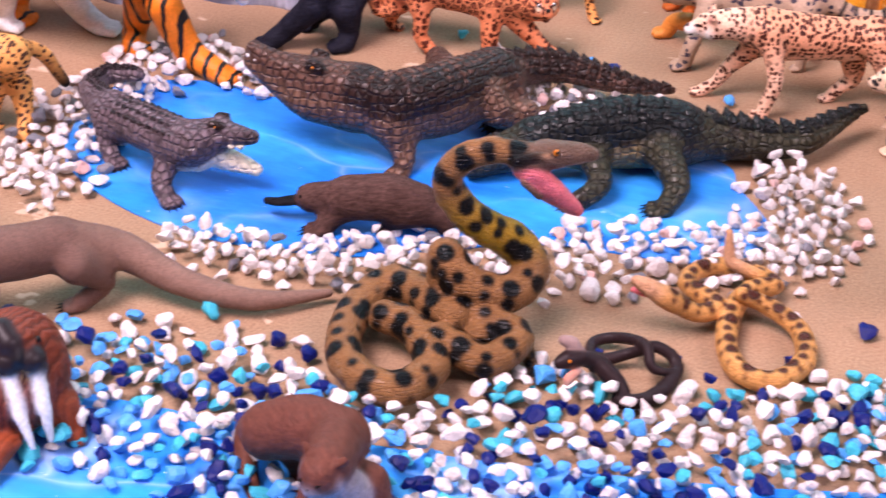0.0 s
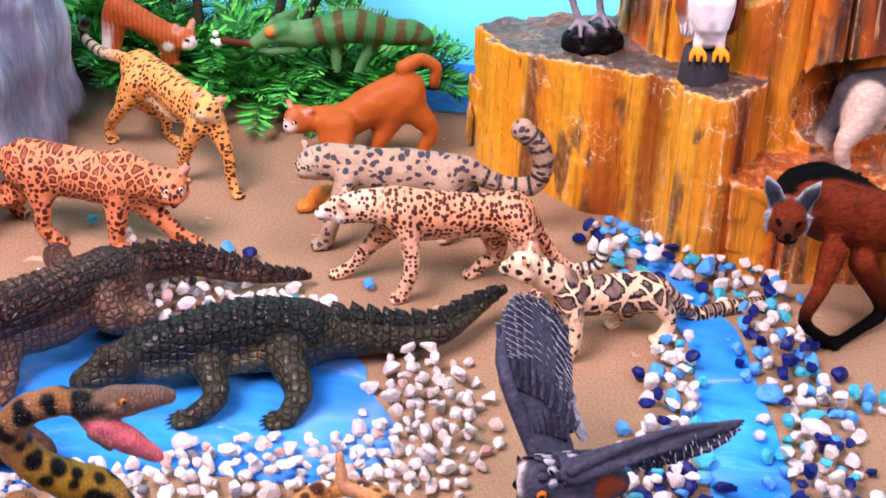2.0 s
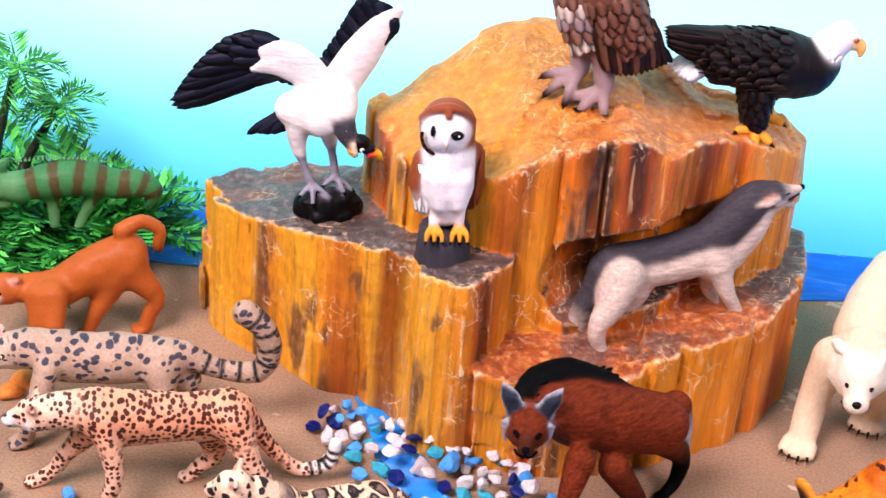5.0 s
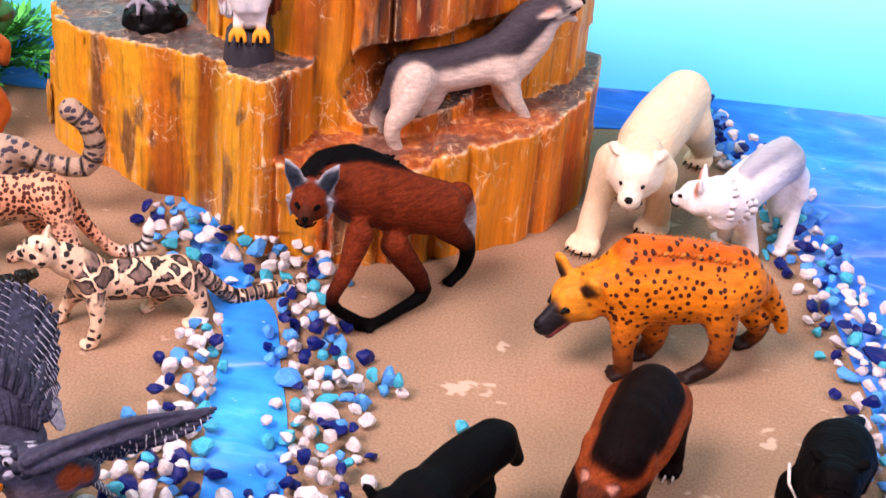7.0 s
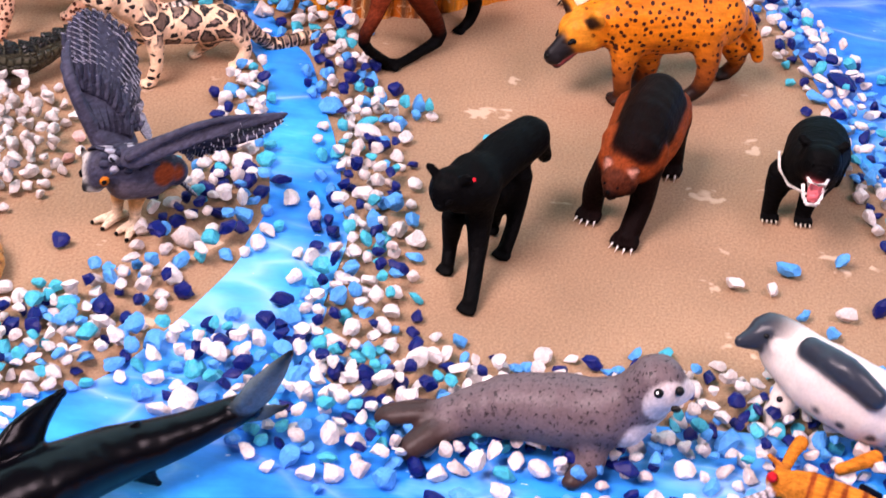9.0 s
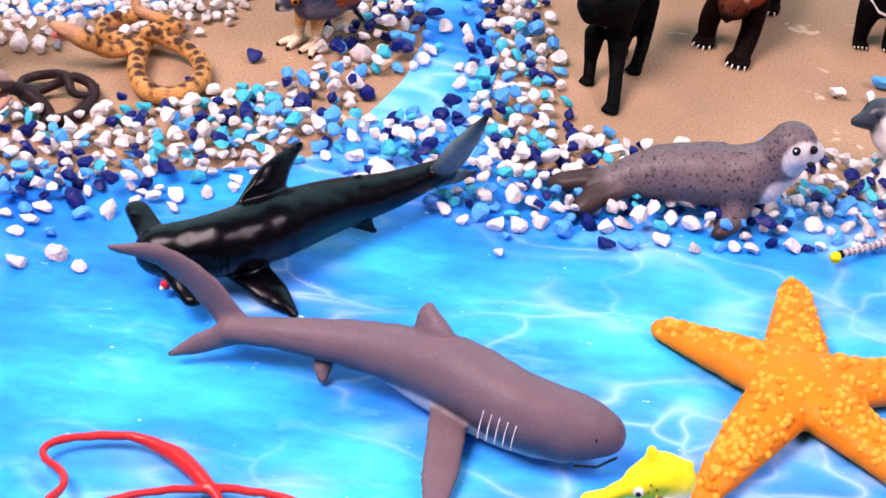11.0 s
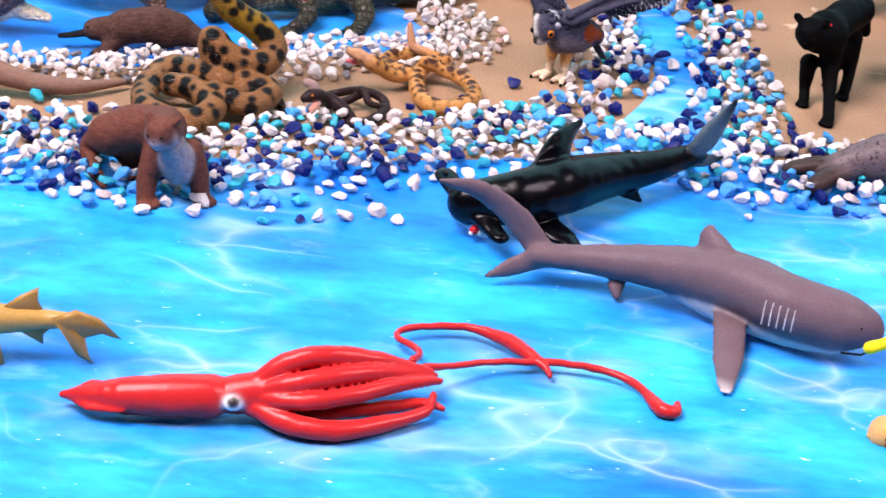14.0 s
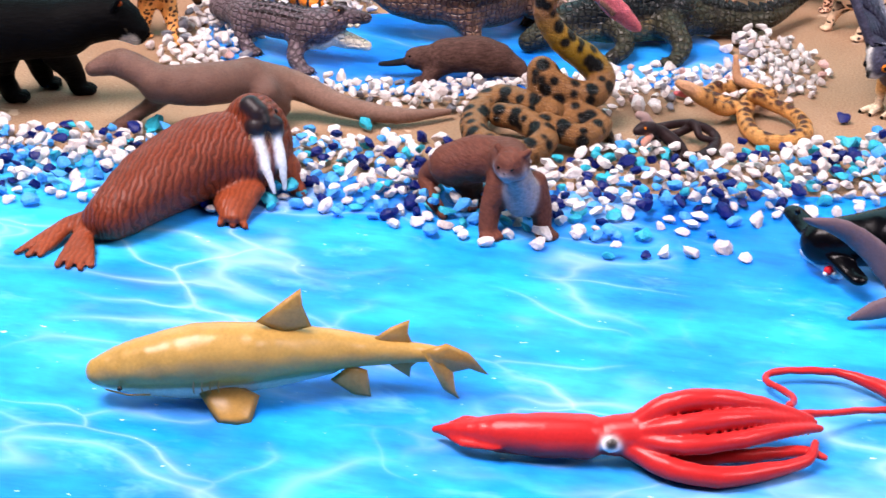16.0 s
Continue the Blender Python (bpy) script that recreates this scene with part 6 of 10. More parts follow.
f.head(31.1, 1.6, 25.5, 7.2, -8, -8, "redbrown", "wolverine", 0.6, "small", "black", "wolverine")
f.paw(33, 8.8, 2.9, 4.2, "wolverine", "ivory")
f.paw(23.7, -9.4, 2.7, 3.9, "wolverine", "ivory")
f.paw(-25.1, 6.6, 3.1, 4.5, "wolverine", "ivory")
f.paw(-13.4, -4.7, 2.8, 4, "wolverine", "ivory")
f.stand("wolverine_figurine", "dark brown wolverine figurine with rusty sides and pale claws", "toy wolverine", (0.1920, 0.0560, 0.0000), -110.4, FUR, 0.85)

# tasmanian devil
f = Figure("black")
f.limb([(10, 20, 18, 10), (6, 8, 24, 12.5), (2, -6, 25, 11.5), (1, -13, 27, 9.5)], "black", 2.5)
f.limb([(-8, -6, 19, 6.0), (-10, -7.5, 10, 3.8), (-10.5, -8.5, 2.8, 3.0)], "black", 3.0)
f.limb([(6, -6, 18, 6.0), (3.6, -7.5, 10, 3.8), (2.6, -8.5, 2.8, 3.0)], "black", 3.0)
f.limb([(16, 18, 14, 6), (18, 20, 3, 3)], "black", 4.0).limb([(2, 22, 14, 6), (0, 24, 3, 3)], "black", 4.0)
f.limb([(11, 30, 20, 4), (16, 42, 14, 3), (20, 52, 8, 1.5)], "black")
f.head(2, -18, 33, 9.4, -97, 10, "black", "black", 0.42, "small", "black", "black", "black", 0.75)
f.limb([(0.5, -26.5, 28.5, 2.8), (-0.8, -31, 25.5, 2.2)], "pink", 0.15)
f.line([(-4.0, -26, 27.6), (-4.0, -30.2, 25.0), (-2.6, -33.0, 23.6), (0.6, -33.2, 23.6), (2.6, -30.4, 25.2), (3.4, -26, 27.8)], 0.8, "ivory", 6)
f.line([(-3.6, -28.5, 32.2), (-2.6, -31.4, 32.0), (0.0, -32.6, 32.0), (2.6, -31.6, 32.0), (4.0, -28.5, 32.2)], 0.6, "ivory", 6)
for w in (-3.2, 2.8):
    f.spike(w, -31.0, 32.0, (0, -0.1, -1), 0.9, 3.0, "ivory").spike(w * 0.8 - 0.6, -32.2, 23.8, (0, -0.1, 1), 0.8, 2.4, "ivory")
f.line([(-11.8, -8, 30), (-11.4, -13, 25.4), (-7.6, -17.6, 21.6), (-1, -20, 20), (6, -18.4, 21.2), (10.6, -13.5, 24)], 0.65, "white", 6)
f.paw(-10.5, -9.6, 1.8, 2.8, "black")
f.paw(2.6, -9.6, 1.8, 2.8, "black")
for x in (-10.5, 2.6):
    for w in (-2.4, -0.8, 0.8, 2.4):
        f.limb([(x + w, -10.5, 2.2, 1.2), (x + w * 1.1, -12.6, 1.8, 1.0)], "black", 0.4)
        f.spike(x + w * 1.1, -13.2, 1.8, (0, -1, -0.3), 0.45, 2.0, "clawbone")
f.stand("tasmanian_devil_figurine", "black tasmanian devil figurine with open red mouth and white chest band", "toy animal", (0.2550, 0.0600, 0.0000), 0.0, FUR, 0.7)

# black jaguar
f = Figure("black")
f.limb([(-33, -1.6, 37, 8.1), (-17.2, -3.7, 37, 8.7), (0.6, -5.1, 35, 8.9)], "black", 2.5)
f.limb([(4.2, -5.3, 37, 9.2), (10.9, -6.1, 36, 8.8)], "black", 2.5)
f.limb([(6.4, -0.2, 36, 6), (6.2, 0.2, 22, 4.6), (14.1, 4.4, 10, 2.9), (26.8, 9.4, 3, 2.8)], "black", 4.0)
f.limb([(6.7, -9.9, 20, 4.3), (6.8, -9.9, 8, 2.7), (10.9, -8, 3, 2.5)], "black", 4.0)
f.limb([(-24.4, 0.2, 25, 5.2), (-20, 3.1, 12, 2.8), (-9.9, 4.7, 3, 2.8)], "black", 4.0)
f.limb([(-14.9, -3, 22, 4.4), (-21.8, -6.2, 4, 2.6)], "black", 4.0)
f.limb([(-39, -0.6, 38, 3.5), (-48.3, -0.3, 22, 2.8)], "black")
f.head(15.6, -8.8, 38, 7.7, 5, -22, "black", "black", 0.45, "round", "black")
f.paw(27.9, 9.4, 2, 2.8, "black")
f.paw(11.9, -8, 1.8, 2.5, "black")
f.paw(-8.8, 4.7, 1.9, 2.8, "black")
f.paw(-20.8, -6.2, 1.8, 2.6, "black")
f.bead(12.7, -1.3, 42, 1.3, "red")
f.bead(12.1, -2.9, 40, 0.9, "pink")
f.stand("black_jaguar_figurine", "black big cat figurine walking on the sand", "toy panther", (0.1352, -0.0018, 0.0000), -114.3, FUR, 0.9)

# horned owl
f = Figure("owlgrey")
f.limb([(14, 5, 26.5, 7.4), (5, 9, 25, 7.6), (-3, 12, 21, 5.4)], "owlgrey", 2.5)
f.limb([(15, 6, 21.5, 6.6), (6, 10, 20.5, 6.4)], "owlpale", 3.0)
f.limb([(16, 4, 29, 6.6), (22.5, 2.5, 29, 6.4), (24.5, 2.5, 26.5, 5.0)], "owlgrey", 2.5)
f.limb([(25.5, 2.5, 23.5, 3.4), (27.8, 2.2, 23.2, 2.2)], "white", 0.8)
f.limb([(25.5, -1.5, 33.4, 1.4), (27.8, 0.6, 30.0, 1.3), (29.0, 2.0, 26.6, 1.2)], "white", 0.4)
f.limb([(29.2, 2.2, 26.0, 1.3), (30.3, 2.3, 23.6, 0.9), (29.8, 2.3, 22.0, 0.4)], "black", 0.3)
for x, y, z in ((25.4, -2.2, 34.4), (21.0, 7.6, 33.0)):
    f.limb([(x, y, z - 1.5, 1.5), (x + 1.4, y - 0.2, z + 2.4, 0.5)], "black", 0.4)
f.bead(24.2, 6.4, 27.2, 3.0, "black", (1, 0.8, 1)).bead(25.4, 7.5, 27.2, 2.1, "amber", (1, 0.8, 1)).bead(26.4, 8.5, 27.3, 1.0, "black")
f.bead(28.0, -0.6, 27.4, 1.6, "black")
f.patch(5, 15.5, 25, 4.6, "rust").patch(-1, 15, 23, 3.2, "rust")
for x, y, out in ((12.5, -0.5, -1.5), (11, 7.2, 1.5)):
    f.limb([(x - 1, y + 0.6, 16, 3.6), (x - 0.2, y, 11, 2.7), (x, y, 8, 2.2, "foot"), (x + 0.4, y, 3, 1.9, "foot")], "tan", 1.0)
    for tx, ty in ((7.2, out - 2.5), (7.4, out + 2.5), (2.2, out * 2.2), (-4.0, 0)):
        f.limb([(x + 0.4, y, 2.4, 1.8), (x + tx * 0.6, y + ty * 0.6, 2.2, 1.6), (x + tx, y + ty, 1.4, 1.2)], "foot", 0.6)
        f.bead(x + tx * 1.12, y + ty * 1.12, 1.0, 0.9, "black")
# the raised wing: its inner plate and three rows of barred feathers
f.limb([(6, -5, 29, 8.5), (5, -17, 42, 12.5), (-9, -33, 51.5, 10.5)], "owlgrey", 2.0, ((-0.26, 0.73, 0.62), 6.0))
f.limb([(15, -7, 31, 2.6), (16.8, -19, 51.5, 2.4), (8, -31, 58, 1.6), (-6, -40, 61.5, 1.0)], "owlgrey", 1.0)
f.fan([(14, -19, 51), (4, -17, 44), (-6, -9, 31)], [(0, -38, 62.5), (-6, -41, 63), (-11, -43, 62.2), (-17, -43, 59.5), (-23, -42.5, 55.5), (-27.5, -41, 50.5), (-30.6, -38, 45), (-26, -31, 38.5), (-19, -23, 32), (-13, -13, 27), (-9, -6, 24)], 19, 6.2, (-0.26, 0.73, 0.62), ["owlgrey", "owlquill"], 0.7, 9)
f.fan([(15.5, -17.5, 49.5), (6, -14, 42), (-1, -7, 31)], [(6, -35, 61.4), (-2, -37.5, 60.5), (-9, -36.5, 56.5), (-14, -33.5, 51), (-16.5, -29, 44), (-14, -21, 36.5), (-9, -12, 29.5)], 15, 5.4, (-0.26, 0.73, 0.62), ["owlquill", "owlgrey"], 1.3, 6)
f.fan([(15.5, -9, 36), (9, -7, 33), (3, -5, 30)], [(15.4, -26, 56), (8, -28.5, 56.4), (1, -28.5, 53.6), (-4, -25, 48), (-6.5, -19.5, 41.5), (-5, -12, 33.5)], 13, 5.2, (-0.26, 0.73, 0.62), ["owlgrey", "owlquill"], 2.0)
# the wing held out level
f.limb([(15, 11, 33.5, 4.6), (5, 20, 40, 4.4), (-12, 27, 42.5, 3.6), (-38, 32, 39, 1.3)], "owlgrey", 2.0, ((0.3, 0.35, 0.88), 3.2))
f.limb([(18, 12, 35.5, 1.8), (4, 21.5, 44, 1.6), (-12, 27, 45.5, 1.3), (-40, 32, 39, 0.7)], "owlgrey", 0.6)
f.fan([(12, 12, 36), (2, 21, 42)], [(-41, 32, 39), (-37.5, 34, 38), (-31, 35, 37.5), (-24, 34.5, 37), (-16, 32, 36), (-9, 27, 33), (-4, 21, 29)], 13, 4.4, (0.3, 0.45, 0.84), ["owlgrey", "owlquill"], 0.7, 8)
f.fan([(15, 13, 37), (8, 18, 41)], [(-22, 29.5, 43), (-17, 31.5, 41), (-9, 29, 38), (-2, 23, 34)], 8, 4.2, (0.3, 0.45, 0.84), ["owlquill", "owlgrey"], 1.0, 5)
f.fan([(-2, 9, 20), (-2, 14, 20)], [(-13.5, 10, 7), (-13, 12.5, 6.4), (-12.5, 15, 6.8)], 5, 3.6, (-0.6, 0.5, 0.6), ["owlgrey", "owlquill"], 0.8, 6)
f.plumes([(22, 2.5, 30, 6.2), (14, 5, 27.5, 7.4), (4, 9, 26, 7.4)], list(range(-60, 90, 30)), 3.2, 4.2, 3.4, ["owlgrey", "owlquill", "owlquillpale"], 0.25)
f.stand("horned_owl_figurine", "grey horned owl figurine with both wings spread", "toy owl", (0.0098, 0.0081, 0.0000), -125.3, OWL, 0.8)

# brown crocodile
f = Figure("croc")
f.limb([(30.1, -23.1, 21, 9.5), (22.9, -11.7, 19, 11.2), (2.5, -4.3, 17, 11.3), (-24.6, -5.4, 17, 9.5)], "croclight", 8.0)
f.limb([(31.6, -21.5, 28, 7.4), (25.9, -8.9, 28, 9), (3.6, -3.6, 27, 9.2), (-23.6, -5, 24, 8.1)], "crocdark", 8.0)
f.limb([(28.3, -25, 25, 9.1), (40.6, -37.1, 30, 8.3), (49.4, -49.7, 35, 4.6), (52.8, -58.8, 39, 2.7)], "croc", 8.0)
f.limb([(31.9, -27.4, 18, 8.3), (44.5, -36.2, 21, 7), (51.1, -48.1, 27, 4.1), (55.2, -59, 33, 2)], "croclight", 8.0)
f.limb([(-26, -6.8, 18, 9.1), (-45, -5.6, 17, 7.4), (-60.1, 2.8, 15, 6.3), (-69.1, 16.7, 12, 5.1), (-79.9, 26.2, 8, 3), (-93.1, 33.9, 5, 1.7)], "croc", 8.0)
f.limb([(30.1, -7.4, 18, 6.1), (28.9, -0.7, 8, 4.5), (32.6, 2.3, 2.8, 3.7)], "croclight", 8.0)
f.limb([(-25.1, 0.4, 16, 6.4), (-27.2, 6.4, 10, 5.1), (-23.3, 1.3, 3, 3.9)], "croc", 8.0)
f.limb([(-22.6, -28.5, 16, 5.3), (-31.3, -41.7, 12, 5.4)], "croc", 8.0)
f.limb([(-12.6, 2.5, 20, 7.1), (-13.7, 7.3, 14, 6.7), (-20.3, 9.7, 10, 5.4), (-25.6, 13.8, 12, 4.5, "croclight"), (-29.1, 9.1, 4, 3.6)], "croclight")
f.paw(34.1, 2.3, 2.6, 3.7, "croclight", "crocdark")
f.paw(-21.8, 1.3, 2.7, 3.9, "croc", "crocdark")
f.paw(-29.1, -41.7, 3.8, 5.4, "croc", "crocdark")
f.face((40.6, -37.1, 30, 8.3), (49.4, -49.7, 35, 4.6), "brow")
f.scutes([(31.6, -21.5, 28, 7.4), (25.9, -8.9, 28, 9), (3.6, -3.6, 27, 9.2), (-23.6, -5, 24, 8.1)], (0, 22, -22, 44, -44, 64, -64, 82,), 4.6, 2.5, 1.5, "croc")
f.scutes([(-26, -6.8, 18, 9.1), (-45, -5.6, 17, 7.4), (-60.1, 2.8, 15, 6.3), (-69.1, 16.7, 12, 5.1), (-79.9, 26.2, 8, 3), (-93.1, 33.9, 5, 1.7)], (14, -14,), 4.6, 2.6, 3.2, "crocdark")
f.scutes([(-26, -6.8, 18, 9.1), (-45, -5.6, 17, 7.4), (-60.1, 2.8, 15, 6.3), (-69.1, 16.7, 12, 5.1), (-79.9, 26.2, 8, 3), (-93.1, 33.9, 5, 1.7)], (45, -45, 75, -75,), 4.6, 2.4, 1.2, "crocdark")
f.bead(53.8, -51.2, 34, 0.9, "ivory")
f.bead(53.1, -48.1, 33, 0.9, "ivory")
f.bead(51.8, -45.8, 32, 0.9, "ivory")
f.bead(50.2, -43.1, 31, 0.9, "ivory")
f.bead(48.5, -41.1, 30, 0.9, "ivory")
f.bead(55.5, -55.1, 36, 0.9, "ivory")
f.bead(56.2, -58.2, 37, 0.9, "ivory")
f.blotches([(30.1, -23.1, 21, 9.5), (22.9, -11.7, 19, 11.2), (2.5, -4.3, 17, 11.3), (-24.6, -5.4, 17, 9.5)], (80, -80, 60, -60,), 5, 1.3, "crocdark")
f.line([(55.5, -55.1, 35.5), (50.2, -45.7, 31), (44.6, -37.5, 30), (41.7, -27.9, 31)], 0.6, "black")
f.stand("brown_crocodile_figurine", "brown scaly crocodile figurine with raised head in the pond", "toy crocodile", (-0.1833, 0.0506, 0.0000), -115.1, CROC, 1.0)

# green crocodile
f = Figure("green")
f.limb([(36.4, -23.7, 12.5, 7.5), (18.3, -26.9, 12.5, 9.9), (-0.2, -30.9, 12.5, 10.7), (-16.7, -35, 12.5, 10)], "greenlight", 8.0)
f.limb([(36.2, -22.3, 16.5, 6.6), (17.9, -24.1, 21.5, 9.1), (-0.3, -30.1, 21.5, 9.5), (-16.7, -31.9, 20.5, 8.7)], "greendark", 8.0)
f.limb([(36.4, -23.3, 13.5, 6.7), (49.3, -19.5, 11.5, 5.9), (60.1, -15.1, 8.5, 2.9)], "green", 8.0)
f.limb([(48.6, -21.5, 8.5, 5), (59.5, -16.4, 4.5, 2.7)], "green", 8.0)
f.limb([(-16.7, -33.3, 13.5, 9.6), (-33.6, -38.7, 11.5, 8.9), (-50.7, -41.6, 8.5, 7.2), (-68.2, -42.5, 9.8, 5.8), (-82.2, -55.6, 10.8, 4.2), (-94.4, -65.3, 12.8, 1.6)], "green", 8.0)
f.limb([(17.5, -22, 13, 6.4), (14.5, -12, 13, 5.4), (12.5, -4.0, 8, 4.4), (20.5, 0.8, 2.9, 3.9)], "green", 5.0)
f.limb([(-8.5, -27, 13, 7.4), (-13, -15, 13, 6.4), (-16.5, -5.6, 8, 5.0), (-11.8, 2.2, 2.9, 3.9)], "green", 5.0)
f.paw(22.0, 0.8, 2.7, 3.9, "green", "greendark")
f.paw(-10.2, 2.2, 2.7, 3.9, "green", "greendark")
f.face((49.3, -19.5, 11.5, 5.9), (60.1, -15.1, 8.5, 2.9), "brow")
f.scutes([(36.2, -22.3, 16.5, 6.6), (17.9, -24.1, 21.5, 9.1), (-0.3, -30.1, 21.5, 9.5), (-16.7, -31.9, 20.5, 8.7)], (-2, 18, -24, 38, -46, 57,), 4.8, 2.9, 2.0, "greendark")
f.scutes([(-16.7, -33.3, 13.5, 9.6), (-33.6, -38.7, 11.5, 8.9), (-50.7, -41.6, 8.5, 7.2), (-68.2, -42.5, 9.8, 5.8), (-82.2, -55.6, 10.8, 4.2), (-94.4, -65.3, 12.8, 1.6)], (16, -16,), 6.2, 3.0, 4.4, "greendark")
f.scutes([(-16.7, -33.3, 13.5, 9.6), (-33.6, -38.7, 11.5, 8.9), (-50.7, -41.6, 8.5, 7.2), (-68.2, -42.5, 9.8, 5.8), (-82.2, -55.6, 10.8, 4.2), (-94.4, -65.3, 12.8, 1.6)], (40, -45, 62, 84,), 5.6, 2.9, 1.0, "green")
f.stand("green_crocodile_figurine", "dark green scaly crocodile figurine with ridged tail in the pond", "toy crocodile", (-0.1073, 0.0294, 0.0000), -163.1, CROC, 1.0)

# grey caiman
f = Figure("caiman")
f.limb([(-24.9, 5.8, 16, 7.5), (-4.4, 7.6, 18, 8.8), (16.9, 10.7, 19, 8.4, "caiman")], "caiman", 5.0)
f.limb([(21.6, 11.4, 22, 7.2), (24.9, 19.2, 24, 6), (32.2, 22.8, 25, 4), (36.6, 26.2, 25, 2.8)], "caiman", 5.0)
f.limb([(18.8, 15.5, 15, 5.1), (27.1, 23.5, 12, 4.2), (35.2, 28.3, 10, 2.7)], "jaw", 5.0)
f.limb([(-24.9, 5.8, 16, 7.5), (-52.4, 13.3, 12, 5.5), (-60.1, 25.6, 12, 4), (-49, 33.2, 14, 2.8)], "caiman", 5.0)
f.limb([(11.4, 6.6, 12, 4.8), (14.4, 0.3, 6, 4), (20.8, -1.8, 2.6, 3.4)], "caiman", 5.0)
f.limb([(-18.6, 3.9, 12, 4.6), (-22.1, 0.3, 8, 3.8), (-15, -1.8, 2.5, 3.3)], "caiman", 5.0)
f.limb([(17.4, 11.3, 13, 5.1), (19.6, 13.5, 12, 4.2)], "jaw", 2.0)
f.paw(22.2, -1.8, 2.4, 3.4, "caiman", "caimandark")
f.paw(-13.7, -1.8, 2.3, 3.3, "caiman", "caimandark")
f.face((24.9, 19.2, 24, 6), (36.6, 26.2, 25, 2.8), "brow")
f.scutes([(-24.9, 5.8, 16, 7.5), (-4.4, 7.6, 18, 8.8), (16.9, 10.7, 19, 8.4)], (0, 25, -25, 50, -50,), 4.0, 1.7, 1.5, "caimandark")
f.scutes([(-24.9, 5.8, 16, 7.5), (-52.4, 13.3, 12, 5.5), (-60.1, 25.6, 12, 4), (-49, 33.2, 14, 2.8)], (12, -12,), 3.6, 1.6, 2.6, "caimandark")
f.bead(34.6, 22.2, 22, 1.7, "jaw")
f.bead(32.3, 20.1, 22, 1.7, "jaw")
f.bead(30, 24.1, 15, 0.6, "ivory")
f.bead(32.2, 26.3, 14, 0.6, "ivory")
f.bead(34.5, 27.9, 13, 0.6, "ivory")
f.bead(34.7, 23.5, 23, 0.6, "ivory")
f.bead(36.2, 25.4, 23, 0.6, "ivory")
f.stand("grey_caiman_figurine", "small grey caiman figurine with open pale jaws", "toy crocodile", (-0.2860, -0.0193, 0.0000), -28.8, CROC, 0.9)

# platypus
f = Figure("platypus")
f.limb([(7.8, 0.2, 13, 8.1), (-6.2, 2.7, 14, 8.9), (-16.3, 3.8, 12, 7.3)], "platypus", 2.5)
f.limb([(7.8, 0.2, 13, 6.9), (21.8, -3.8, 11, 5.4)], "platypus", 2.5)
f.limb([(23.8, -6.5, 9, 3.3), (33, -6.6, 8, 2.7), (37, -9.3, 7, 2.3)], "bill", 1.5, ((0,0,1),2.2))
f.limb([(-12.3, 4.2, 10, 6.9)], "platypus", 3.0)
f.limb([(-16.5, 2.5, 10, 6.9), (-25.4, 5.9, 7, 4.9), (-26.5, 6.9, 4, 3.7)], "platypus", 3.0)
f.limb([(11.9, 1.6, 8, 3.9), (17.8, 4.3, 3, 3.7)], "platypus", 4.0)
f.limb([(-8.2, 4.9, 7, 3.9), (-6.3, 4.2, 3, 2.7)], "platypus", 4.0)
f.paw(19.3, 4.3, 2.6, 3.7, "platypus", "black")
f.paw(-5.2, 4.2, 1.9, 2.7, "platypus", "black")
f.face((21.8, -3.8, 11, 5.4), (21.8, -3.8, 11, 5.4), "none")
f.stand("platypus_figurine", "dark brown platypus figurine with black bill in the pond", "toy platypus", (-0.1928, -0.0180, 0.0000), -154.7, FUR, 0.9)

# anaconda
f = Figure("anaconda")
f.limb([(36.7, 26.5, 67, 3.8), (25.4, 25, 69.5, 4.3), (14.6, 23.5, 66, 4.7), (9.8, 24, 56, 5), (18.4, 27.5, 41.5, 5.8, "anacondayellow"), (31, 35, 30, 6.6, "anacondayellow"), (37.7, 32.3, 22, 6.5), (31.6, 22, 18, 6.5), (16.8, 19.8, 22, 6.8), (10.4, 24.6, 28, 6.5), (13.1, 21.4, 16, 6.5), (27.3, 13.6, 12, 6.1), (36.2, 8.5, 10, 5.7), (27.7, -4.1, 9, 5.4), (12.4, 1.2, 12, 5.7)], "anaconda", 0.5)
f.limb([(14.6, 11.5, 14, 6), (-7.1, 30.4, 12, 6.2), (-18.4, 14.2, 9, 6.1), (-16.1, -12.3, 9, 5.7), (0.3, -24, 9, 5.8), (11.6, -11.5, 10, 5.9), (2.6, 5.7, 12, 5.8), (-7.4, 10.2, 12, 5.5)], "anaconda", 0.5)
f.limb([(24.2, 9.4, 10, 5.5), (35.1, 11.1, 8, 4.6), (41.1, 5.3, 4, 2.2), (42.8, -3.5, 3, 0.7)], "anaconda", 0.5)
f.limb([(33, 25, 67.5, 5.2), (41.5, 28, 68, 5.8), (49.6, 32.5, 66.8, 4.2), (54, 35.2, 65.4, 2.8)], "anacondahead", 2.0, ((0, 0, 1), 1.25))
f.limb([(36, 24.5, 62.5, 5.6), (42, 26.8, 56, 5.8), (48.6, 29, 49.5, 4.0), (50.4, 29.6, 47.6, 3.0)], "pink", 2.0, ((0.2, 0.5, 0.8), 1.5))
f.limb([(34.5, 20.5, 61.5, 1.6), (39.5, 21.2, 56.5, 1.2)], "anacondahead", 0.6)
f.limb([(37, 22.6, 69.6, 0.9), (41, 22.4, 70.2, 0.9)], "rattlepale", 0.3)
f.limb([(31.7, 20, 69, 1.4), (38.2, 22.6, 69.5, 1.9), (44.5, 26.4, 69, 1.2)], "black", 0.4)
